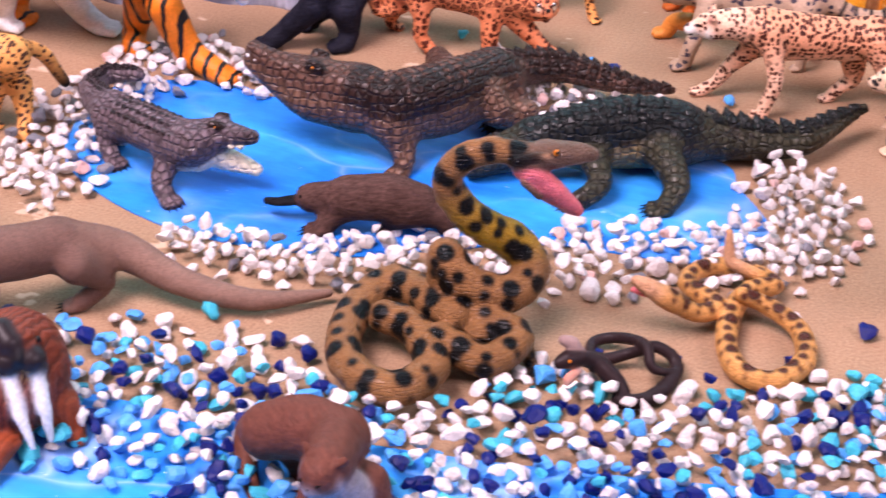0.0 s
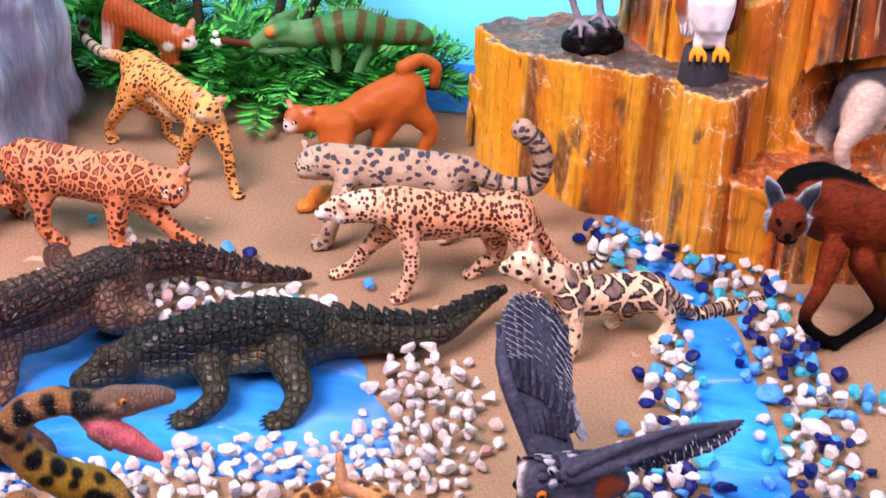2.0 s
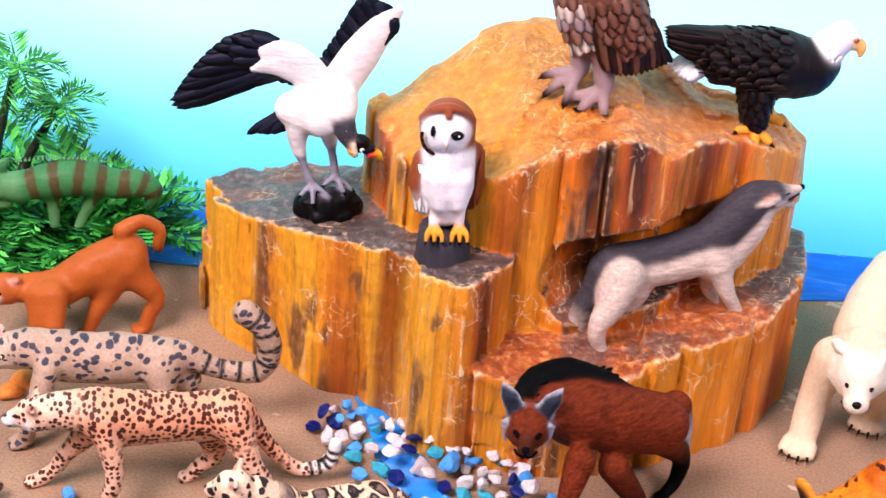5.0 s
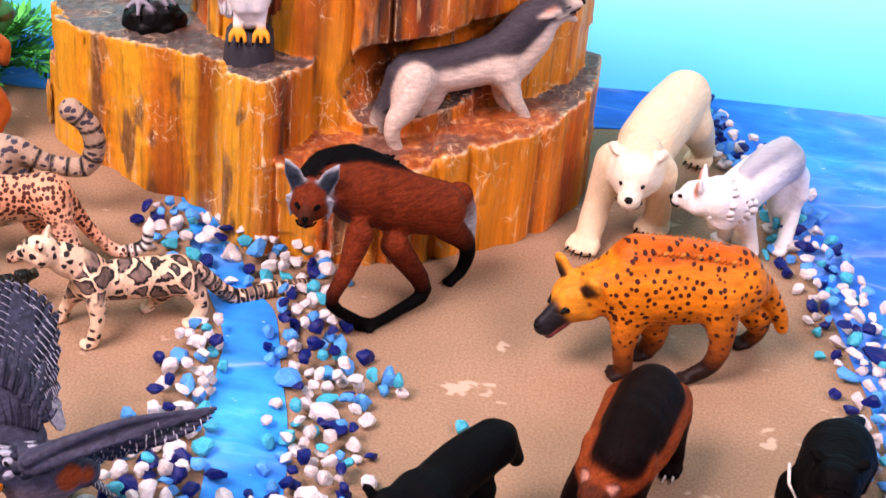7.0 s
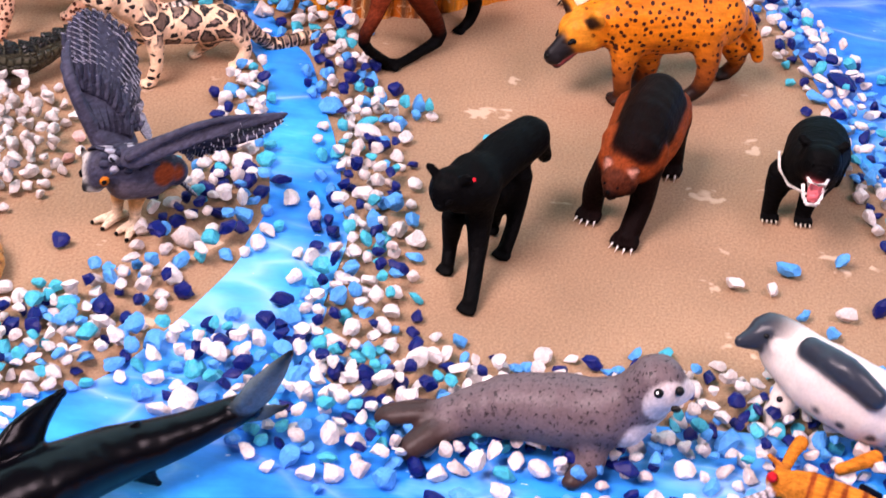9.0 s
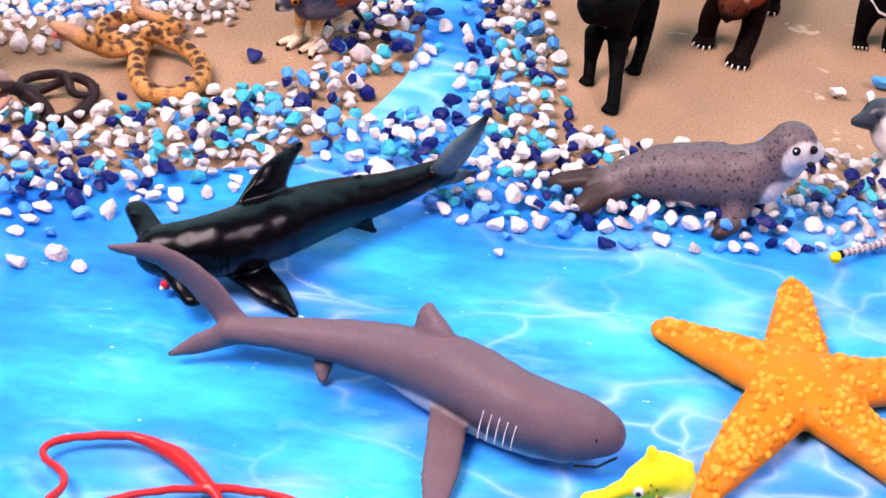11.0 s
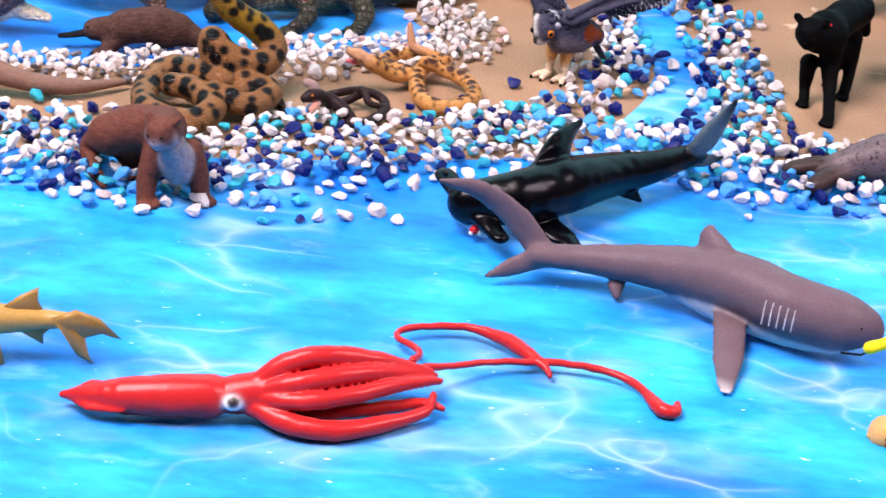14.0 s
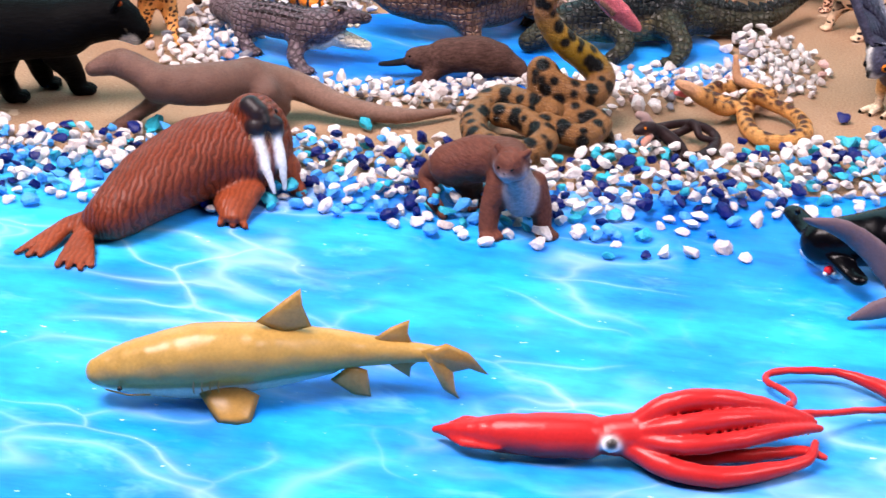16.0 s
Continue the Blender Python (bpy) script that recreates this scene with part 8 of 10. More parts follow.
for w in (-2.4, 0, 2.4):
    f.line([(-27, 9 + w, 13), (-34, 8.4 + w, 11), (-40, 7.4 + w, 8.2)], 0.5, "sealdark").line([(-22 + w, 2.5 - w * 0.3, 11.6), (-26 + w, -2 - w * 0.3, 8.6), (-29 + w, -6, 5)], 0.5, "sealdark")
# the small white bead is a painted-on glint of the near eye
f.bead(43.0, 5.4, 36.2, 1.7, "black").bead(42.6, 4.2, 37.0, 0.5, "eyewhiteglint")
f.bead(49.2, 7.4, 36.6, 1.6, "black")
f.bead(49.0, 4.2, 32.2, 1.5, "black", (1.1, 0.8, 0.8))
f.patch(46.5, 5.5, 32.0, 7.6, "sealpale").patch(50.5, 11, 31.5, 6.0, "sealpale").patch(38, 10.5, 17, 7.5, "sealpale")
f.stand("harbor_seal_figurine", "grey mottled harbour seal figurine with pale face", "toy seal", (0.1479, -0.1114, 0.0000), -4.7, SEAL, 1.0)

# harp seal
f = Figure("harp")
f.limb([(20.9, -7.4, 22, 9.6), (7.6, 1, 22, 12.1), (-6.7, 3.8, 20, 12.4), (-22.6, 0.1, 14, 9.6), (-38.5, -3.6, 8, 5.2)], "harp", 2.5)
f.limb([(21.1, -6.1, 24, 8.5), (27.8, -6.3, 28, 6.6, "harpdark"), (31.7, -2.8, 27, 4.4, "harpdark"), (35.8, 2, 27, 2.2, "harpdark")], "harp", 2.5)
f.limb([(13.4, 3.1, 33, 4.2), (1.1, 9.7, 34, 4.9), (-9.7, 13, 30, 4.1)], "harpdark")
f.limb([(16.3, -5.1, 12, 5.9), (18.8, 2.3, 4, 4.7), (18.6, 5.6, 2.3, 3.1)], "harp")
f.face((27.8, -6.3, 28, 6.6), (35.8, 2, 27, 2.2), "none")
f.patch(29.5, -0.5, 30.5, 3.4, "harpdark").patch(24.5, 1.5, 29, 2.6, "harp")
for x, y, z, r in ((6, 12.6, 19, 2.0), (-2, 15.4, 17, 1.7), (-12, 13.4, 15, 2.0), (13, 7.6, 17, 1.6), (-18, 10.4, 12, 1.6), (1, 13.2, 12, 1.5)):
    f.patch(x, y, z, r, "harpdark")
f.bead(17.2, 25.6, 27.6, 1.1, "black")
f.patch(12, 29.4, 28.2, 1.9, "harpdark")
f.patch(-4, 27.8, 31.4, 1.7, "harpdark")
f.patch(5.7, 24.1, 33.2, 1.5, "harpdark")
f.stand("harp_seal_figurine", "cream harp seal figurine with dark head and back patch", "toy seal", (0.2554, -0.0761, 0.0000), 161.3, GLOSSY, 1.0)

# panther
f = Figure("black")
f.limb([(-31, -24.6, 38, 14.6), (-9.5, -19.5, 38, 14.2), (11.1, -18.8, 37, 12.7)], "black", 2.5)
f.limb([(14.9, -20.3, 40, 11.2), (32.2, -20.3, 42, 10.3), (41.7, -23, 36, 6.3)], "black", 2.5)
f.limb([(6.6, -11.8, 24, 7.5), (13.3, -4.1, 10, 5), (15.4, -4.1, 3.2, 4.3)], "black", 4.0)
f.limb([(-15.7, -9.3, 24, 7.5), (-18.2, -0.5, 10, 5.1), (-14.3, -9.9, 3.2, 4.3)], "black", 4.0)
f.limb([(-3.6, 2.3, 22, 7.6), (0.2, 5.8, 4, 4.1)], "black", 4.0)
f.paw(17.1, -4.1, 3, 4.3, "black")
f.paw(-12.6, -9.9, 3, 4.3, "black")
f.paw(1.8, 5.8, 2.9, 4.1, "black")
f.face((32.2, -20.3, 42, 10.3), (41.7, -23, 36, 6.3), "round")
f.stand("panther_figurine", "black bear-like big cat figurine on sand", "toy panther", (-0.3746, -0.0877, 0.0000), 23.3, FUR, 1.1)

# barn owl
f = Figure("barn")
f.drum(0, 0, 0, 14, 9.8, 8.6, "stump")
f.limb([(-0.5, -1, 21, 6.2), (-1, -1, 31, 9.6), (-1.2, -0.5, 42, 9.4)], "barn")
f.limb([(0.5, 4, 24, 6.5), (0.3, 4.5, 36, 9), (-1, 2.5, 46, 9.2), (-2, 0.8, 52.8, 9.8)], "chestnut", 1.0)
f.limb([(-3.4, -4.6, 53.2, 8.2)], "barn", 0.2, ((0.2, 1, 0.0), 1.3))
f.limb([(-3.2, -6.5, 63.0, 1.7), (-3.3, -8.6, 60.8, 1.1)], "chestnut", 0.2)
f.limb([(-11.0, -2.2, 57, 1.8), (-7.8, -5.0, 61.5, 1.7), (-3.2, -6.5, 63.0, 1.6), (1.5, -5.8, 61.6, 1.7), (5.2, -3.4, 57, 1.8)], "chestnut", 0.3)
for n in range(26):
    t0, t1 = radians(172 + 7.6 * n), radians(172 + 7.6 * (n + 1))
    rim = [(-3.4 + 8.3 * math.cos(t) - 0.2, -6.2 - 0.4 * math.sin(t) + 0.2 * 8.3 * math.cos(t), 53.2 + 8.4 * math.sin(t)) for t in (t0, t1)]
    f.line(rim, 0.7, "maneddark" if n % 2 else "wolverine", 5)
# black eyes, the right one with a tiny white bead as its highlight
f.bead(-8.4, -9.2, 55.6, 1.9, "black", (0.45, 0.7, 1.1)).bead(-0.2, -10.9, 54.8, 2.0, "black", (1.2, 0.7, 0.85)).bead(0.2, -12.3, 55.3, 0.4, "eyewhiteglint")
f.limb([(-3.7, -11.0, 54.6, 0.9), (-3.9, -11.8, 51.4, 0.8)], "barn", 0.8).spike(-3.9, -11.9, 52.0, (0, -0.45, -1), 0.9, 2.8, "foot")
f.limb([(-9.6, 0, 40, 3.8, "chestnut"), (-11, -0.6, 31, 3.6, "chestnut"), (-8.4, -1.2, 20.5, 1.8, "barn")], "barn", 0.8).limb([(8.0, 4.2, 41, 4.0), (9.4, 3.8, 31, 3.8), (8.4, 3.0, 20.5, 2.0)], "chestnut", 0.8)
f.fan([(-11.6, -2.5, 40), (-9, -5.5, 39)], [(-11.2, -2.2, 20), (-6.2, -5.4, 20.5)], 5, 3.4, (-0.5, -0.85, 0.1), ["barn"], 0.5)
f.fan([(11.8, 3.6, 42), (10.6, -0.2, 41)], [(11.4, 3.8, 20), (9.2, -0.4, 20.5)], 4, 3.4, (0.75, -0.65, 0.1), ["chestnut", "chestnutquill"], 0.5)
f.limb([(-4.5, -6.5, 36, 4.6), (-4, -7, 27, 3.6)], "barn", 1.6).limb([(3, -6.5, 36, 4.6), (2.6, -7, 27, 3.6)], "barn", 1.6)
for w in (-5.0, 4.0):
    f.limb([(w * 0.75, -3.0, 22, 3.2), (w, -5.2, 17.6, 1.9)], "barn", 1.0)
    for t in (-2.9, 0, 2.9):
        f.limb([(w, -5.4, 16.6, 1.4), (w + t * 0.8, -8.4, 15.2, 1.1), (w + t, -9.6, 12.6, 0.8)], "talon", 0.5)
        f.spike(w + t, -9.8, 12.6, (t * 0.1, -0.3, -1), 0.6, 2.0, "black")
f.stand("barn_owl_figurine", "white and chestnut barn owl figurine on a grey stump", "toy owl", (0.0264, 0.1990, 0.0738), 14.1, SMOOTH, 0.7)

# king vulture
f = Figure("vulture")
f.limb([(-8, 0, 4.0, 6.0), (-2, -2, 5.0, 7.6), (5, -1, 4.5, 6.5), (8.5, 0, 4, 4.5)], "black", 4.0)
for x, y, z, r in ((-9, -4, 7, 2.6), (-3, -6, 9, 2.6), (3, -5, 8.5, 2.8), (8, -3, 7, 2.4), (-5, -8, 3, 2.8), (4, -7, 3, 2.8), (-12, -2, 3, 2.2), (0, -3, 11.5, 2.2)):
    f.limb([(x, y, z, r), (x + 2.2, y - 0.4, z + 0.5, r * 0.7)], "black", 0.6)
f.limb([(-16, 0, 44.5, 6.0), (-9, 0, 45.5, 8.6), (-1, 0, 47.5, 8.6), (2, -0.5, 46, 6.6)], "vulture", 2.5)
f.limb([(-6, -4, 41.5, 6.0), (-2, -4, 41.5, 5.4)], "vulture", 3.0)
f.limb([(1, -2, 48, 7.6), (2, -5, 46, 5.6)], "vulture", 2.5)
f.limb([(3, -7.5, 43, 4.4), (4.6, -9.5, 38.6, 3.8), (6.2, -10.5, 36.6, 3.4)], "stump", 0.8)
f.plumes([(2.6, -7, 44, 4.2), (4.6, -9.5, 38.6, 3.8), (6.2, -10.5, 36.6, 3.2)], list(range(-150, 180, 36)), 2.4, 3.0, 2.4, ["leggrey", "stump"], 0.3)
f.bead(9.2, -11.0, 36.2, 3.6, "black", (1.15, 0.95, 1.0)).bead(12.2, -11.2, 34.2, 2.7, "bill", (1.2, 0.9, 0.9))
f.limb([(6.6, -13.6, 36.6, 1.0), (7.8, -14.4, 33.2, 0.9)], "cream", 0.2).limb([(5.2, -13, 34.0, 1.0), (7.2, -13.6, 32.4, 1.0)], "talon", 0.2)
f.limb([(12.6, -13.4, 32.6, 0.9), (14.6, -12.6, 31.8, 1.1)], "red", 0.2).bead(9.8, -14.2, 35.0, 0.9, "eyewhiteglint").bead(10.1, -14.8, 35.0, 0.5, "black")
f.limb([(14.2, -11.2, 32.6, 2.0, "red"), (16.0, -11.2, 31.6, 1.7, "yellow"), (17.6, -11.2, 29.8, 0.9, "red")], "yellow", 0.2)
f.bead(14.4, -11.2, 34.2, 1.2, "talon")
f.limb([(-13, -1, 41, 5.6), (-13.2, -1.2, 33, 3.6), (-12.3, -1.4, 27.5, 2.2)], "vulture").limb([(-2.5, 2, 39, 5.2), (-0.8, 2, 31, 2.8)], "vulture")
f.limb([(-12.3, -1.4, 27.5, 1.9), (-9.8, -2, 20, 1.5), (-7.1, -3, 14.2, 1.7)], "leggrey").limb([(-0.6, 2, 30, 1.9), (0.4, 1, 24, 1.5), (1.8, -0.5, 16.5, 1.7)], "leggrey")
for foot, toes in (((-7.1, -3, 14), ((-11.6, -6, 11.2), (-7.2, -9, 9.4), (-1.2, -7, 11))), ((1.8, -0.5, 16), ((-2.6, -3, 14.4), (4.6, -5, 12.4), (7.8, -2, 12)))):
    for toe in toes:
        mid = tuple((a + c) / 2 + (0.6 if n == 2 else 0) for n, (a, c) in enumerate(zip(foot, toe)))
        f.limb([(*foot, 1.5), (*mid, 1.1), (*toe, 0.9)], "leggrey", 0.6)
        f.spike(*toe, (toe[0] - foot[0], toe[1] - foot[1], -4), 0.8, 2.4, "black")
# the wing held out to the side, and the one raised
f.limb([(-7, 1, 54, 7.0), (-12.5, 1, 62.5, 5.8), (-20, 1, 67, 4.6), (-26, 1, 67, 2.6)], "vulture", 2.0, ((0, 1, 0.1), 2.2))
f.limb([(-13, 1, 59, 5.5), (-22, 1, 62, 4.6), (-30, 1, 59.5, 1.6)], "vulture", 2.0, ((0, 1, 0.1), 2.6))
f.fan([(-17, 1.8, 58), (-21, 1.8, 61), (-22, 1.8, 66), (-21, 1.8, 70)], [(-40, 2.5, 54), (-51, 3, 48.4), (-59, 3.5, 41.2), (-60.6, 3.5, 44.9), (-58.6, 3.5, 48.8), (-56.2, 3, 53), (-53, 3, 58), (-49.6, 2.5, 62.6), (-45.6, 2.5, 67), (-41, 2, 71.3), (-35, 1.5, 73)], 17, 6.4, (0, -1, 0.1), ["navyquill", "navyquill", "navylight"])
f.fan([(-22, 1.2, 64), (-20, 1.2, 69)], [(-36, 1.6, 60), (-40, 1.6, 66), (-37, 1.6, 71), (-31, 1.4, 72.6)], 8, 6.0, (0, -1, 0.1), ["navyquill", "navylight"])
f.fan([(-12, 2.6, 60), (-18, 2.6, 61)], [(-17, 3, 52.6), (-24, 3, 55), (-31, 3, 57)], 5, 5.0, (0, -1, 0.1), ["navyquill"])
f.limb([(1, 3, 52, 7.6), (9, 4, 65, 7.4), (16, 5, 75, 5.6), (22, 5, 82, 2.2)], "vulture", 2.0, ((0, 1, 0.1), 2.4))
f.fan([(-1, 3.6, 54), (4, 4.4, 63), (9, 5, 71), (13, 5.6, 77), (17, 5.6, 81)], [(-7.4, 5, 60), (-4.3, 5.5, 66), (-1, 5.5, 71.5), (2, 6, 77), (4.6, 6, 82.2), (7, 6.2, 86), (12, 6.2, 86.4), (18.4, 6, 84.4)], 15, 6.0, (0, -1, 0.1), ["navyquill", "navylight", "navyquill"])
f.fan([(19, 4, 79), (21, 4, 80)], [(15.4, 3.4, 67.4), (17.6, 3.4, 69.4), (20.4, 3.4, 73)], 4, 4.2, (0, -1, 0.1), ["navyquill"])
f.fan([(-14, 1, 45), (-15, 1, 41)], [(-32, 3, 32), (-30.5, 3, 34), (-27, 2, 32.6), (-22, 2, 33), (-16.4, 2, 35)], 8, 5.0, (0.3, -1, 0.1), ["navyquill", "navylight"])
f.stand("king_vulture_figurine", "white king vulture figurine with dark wings raised on the rock ledge", "toy vulture", (-0.0220, 0.2360, 0.0645), 14.6, WHITEFUR, 0.75)

# brown condor
f = Figure("condor")
f.limb([(-8, 0, 56, 8), (-7, -1, 44, 9.5), (-3.5, -1, 32, 9.5), (0, -1, 24, 7.5)], "condorlight", 2.5)
f.limb([(-14, 4, 50, 3), (-14.5, 4, 38, 2.6), (-9.5, 4, 24, 1.6)], "quill", 0.8)
WING = [(1, -4, 58, 8.5), (6, -4, 44, 11), (11, -3, 32, 10), (17, -2, 24, 6.5)]
f.limb(WING, "condor", 2.0)
f.plumes(WING, list(range(-110, 130, 24)), 3.6, 6.2, 4.6, ["condorquill", "condorlight", "condorquill", "condor"], 0.7, 0.0, 0.9, 1)
f.plumes([(-8, 0, 56, 8), (-7, -1, 44, 9.6), (-3.5, -1, 32, 9.6), (0, -1, 24, 7.6)], list(range(-70, 90, 28)), 4.4, 6, 4.6, ["condorlight", "condorfoot", "wolfpale"], 0.5, 0.0, 0.95, 1)
f.fan([(3, -11, 34), (10, -11, 34), (17, -8, 34), (21, -3, 36)], [(8, -9, 15.5), (14, -9, 14.6), (21, -7, 16), (28, -2, 19.6)], 13, 4.0, (0.1, -1, 0.25), ["condordark", "condorquill", "condordark"])
f.fan([(14, -2, 28), (18, 1, 28)], [(24, -1, 16), (30, 2, 19)], 5, 5.0, (0.1, -1, 0.3), ["quill", "quillbrown"])
f.limb([(-2.5, 0, 24, 5.4, "condorquill"), (-2.4, -0.8, 16, 4.0), (-2, -1.5, 11.4, 3.2)], "condorfoot").limb([(6.5, -3, 20, 5.4, "condorquill"), (7.2, -4, 13, 4.0), (8, -4.6, 7.8, 3.4)], "condorfoot")
for foot, toes in (((-2.5, -2, 10.5), ((-10.5, -3, 9), (-9, -5, 5.6), (-4, -7, 5))), ((7.6, -5.4, 6.8), ((-0.5, -6.6, 3.4), (2.6, -9, 1.4), (9.4, -9, 1.6)))):
    for toe in toes:
        f.limb([(*foot, 2.4), (*toe, 1.9)], "condorfoot", 0.8)
        way = Vector(toe) - Vector(foot)
        end = Vector(toe) + way * 0.55 - Vector((0, 0, 1.2))
        f.limb([(*toe, 1.8), (*end, 1.4, "condordark")], "condorfoot", 0.6)
        f.spike(*end, way + Vector((0, 0, -5)), 1.2, 2.8, "black")
f.limb([(-8.1, 0, 58, 7.4), (-12, 0, 66, 5.5)], "condorfoot")
f.limb([(-12.8, 0, 67, 5.6), (-18, 0, 66, 3.4)], "condor", 2.5)
f.limb([(-18.1, 0, 65.4, 2.4), (-21.8, 0, 63, 1)], "bill")
f.stand("brown_condor_figurine", "brown feathered bird of prey figurine standing on the rock top", "toy bird", (0.0684, 0.2429, 0.1235), -8.5, SMOOTH, 0.9)

# bald eagle
f = Figure("eagle")
TRUNK = [(-25, 0, 36.5, 5.5), (-12, 0, 33.5, 10.5), (5, 0, 31, 12.6), (15, 0, 29.5, 10.6), (20.5, 0, 31, 7.4)]
f.limb(TRUNK, "quill", 2.5)
f.plumes(TRUNK, list(range(-130, 150, 22)), 3.4, 7.0, 5.0, ["quill", "quillbrown", "quill", "eagle"], 0.7, 0.08, 0.97)
f.fan([(4, -9, 40), (-6, -10, 36), (-12, -9, 31)], [(-42, -2, 44.6), (-41, -3, 41), (-40, -3, 38.6), (-28, -5, 33), (-24, -6, 27)], 14, 5.0, (0, -1, 0.5), ["quill", "quillbrown"], 0.8)
f.fan([(-6, -2, 44), (-10, -6, 42)], [(-41.5, -1, 45.4), (-38, -3, 43)], 5, 5.0, (0, -0.4, 1), ["quill", "quillbrown"], 0.8)
f.fan([(-23, 0, 35), (-23, -3, 31)], [(-36.5, 2, 29.6), (-35, -2, 27.2), (-31, -4, 26)], 6, 4.6, (0, -1, 0.3), ["white", "barn"], 0.6)
f.limb([(17.5, 0, 32, 7.4), (23.5, -0.5, 39.5, 6.2), (26.2, -0.8, 42.4, 5.8)], "white", 2.0)
f.plumes([(14, 0, 29.6, 9.4), (21, -0.3, 36, 7.2), (26, -0.8, 42, 5.9)], list(range(-180, 180, 26)), 3.0, 5.2, 2.8, ["white", "barn"], 0.6, 0.25, 0.85)
f.limb([(29.4, -2.6, 41.6, 3.1), (32.4, -4.4, 40.0, 2.2), (32.4, -5.4, 37.0, 1.0)], "beak", 0.6)
f.limb([(28.8, -5.6, 44.6, 1.1), (31.0, -5.4, 43.8, 0.8)], "white", 0.3).bead(29.4, -6.0, 43.2, 0.9, "amber").bead(29.9, -6.5, 43.2, 0.5, "black")
f.limb([(-3, -2, 21, 7.6), (-2.4, -2.6, 13, 4.8), (-1.6, -3, 9, 3.2)], "quill")
f.plumes([(-3, -2, 24, 7.6), (-2.4, -2.6, 13, 5), (-1.6, -3, 9, 3.4)], list(range(-90, 100, 30)), 3.2, 5.0, 3.8, ["quill", "quillbrown"], 0.5, 0.0, 1.0, 1)
for foot, toes in (((-1.5, -3.5, 6.8), ((-8.4, -5, 6.4), (-2.6, -9, 3.0), (3.0, -8, 3.4))), ((4.0, 2, 8.5), ((9, -1, 8), (8, 4, 7.6)))):
    f.limb([(foot[0], foot[1], foot[2] + 3, 2.8), (*foot, 2.6)], "talon", 0.8)
    for toe in toes:
        f.limb([(*foot, 2.2), (*toe, 1.6)], "talon", 0.7)
        f.spike(*toe, (toe[0] - foot[0], toe[1] - foot[1], -4), 1.5, 3.6, "black")
f.stand("bald_eagle_figurine", "dark bald eagle figurine with white head perched on the rock", "toy eagle", (0.1330, 0.2570, 0.1085), 16.4, SMOOTH, 0.8)

# tabby cat
f = Figure("cat")
f.limb([(-12.1, 0, 30.4, 5.7), (-5, 0, 25.3, 5.9), (4.5, 0, 19, 5.9), (11.7, 0, 15.8, 5.5)], "cat", 2.5)
f.limb([(-13, 0, 36.2, 2.7), (-13.3, 0, 44.9, 2.3), (-14.4, 0, 54.7, 2), (-14.9, 0, 62.4, 1.8)], "cat")
f.limb([(-15.6, 0, 24.9, 3.9), (-17.5, 0, 15.9, 2.2, "white"), (-18.3, 0, 8.2, 2, "white")], "cat", 4.0)
f.limb([(-11.4, 0, 22.3, 3.5), (-12.4, 0, 13.3, 2), (-13.2, 0, 7.3, 1.8)], "cat", 4.0)
f.limb([(8.6, 0, 11.7, 3.1), (7.5, 0, 3.3, 1.8)], "cat", 4.0)
f.limb([(13.1, 0, 11.7, 3.1), (12.4, 0, 3.3, 1.8)], "cat", 4.0)
f.head(17.9, 0, 14.7, 6, -51, 4, "cat", "white", 0.3, "point", "black", "white")
f.patch(21.2, -4.4, 13.2, 4.6, "white").patch(10.5, -3.5, 13, 3.0, "white")
f.paw(-17.5, 0, 8.2, 2, "white")
f.paw(-12.5, 0, 7.3, 1.8, "cat")
f.paw(8.2, 0, 3.3, 1.8, "cat")
f.paw(13.1, 0, 3.3, 1.8, "cat")
f.stand("tabby_cat_figurine", "orange tabby cat figurine with raised tail among the bushes", "toy cat", (-0.2274, 0.2482, 0.0220), 14.8, STRIPED, 0.8)

# chameleon
f = Figure("chameleon")
f.limb([(16.9, 0, 17.5, 5.6), (5.6, 0, 20.7, 7.4), (-5.7, 0, 22.7, 8), (-17.1, 0, 21, 6.5), (-26.3, 0, 19.3, 5.2)], "chameleon", 2.5)
f.limb([(-22.8, 0, 19.6, 5.5), (-30.8, 0, 20.1, 6), (-37.8, 0, 16.8, 4.1), (-35.8, 0, 10.3, 2.3)], "chameleon")
f.limb([(15.8, 0, 18.2, 6.1), (25.9, 0, 18.9, 5.9), (33.8, 0, 16.9, 4.3), (39.5, 0, 13.3, 2.6)], "chameleonlight", 2.5)
f.limb([(27, 0, 24, 4.6), (22.5, 0, 28.1, 2.5), (20.7, 0, 30.1, 1.1)], "chameleon", 1.0, ((0,1,0),1.6))
f.limb([(21.5, 0, 11, 2.8), (31.7, 0, 9.3, 2.1), (39.1, 0, 9.7, 1.4)], "chameleonlight")
f.limb([(3.3, 0, 12.9, 2.8), (2.8, 0, 1.5, 2.2), (3.7, 0, -7.3, 2.2)], "chameleonlight", 4.0)
f.limb([(-13.8, 0, 14.5, 3.1), (-9.3, 0, 5.3, 2.2), (-5.6, 0, -5.9, 2.2)], "chameleonlight", 4.0)
f.limb([(3.7, 0, -7.3, 1.9), (7.8, 0, -8.9, 1.4)], "chameleonlight")
f.limb([(39.5, 0, 12.3, 1.8), (48.5, 0, 13.2, 1.6), (54.3, 0, 14, 1.8)], "redbrown")
f.bead(57.8, 0, 17.2, 1.6, "white")
f.bead(56.6, 0, 12.8, 2.1, "white")
f.bead(59.2, 0, 13.6, 1.1, "ivory")
f.bead(57.7, -2, 17.7, 0.7, "black")
f.bead(33.1, 4.6, 20.7, 2, "orange")
f.bead(33.4, 5, 20.9, 0.9, "black")
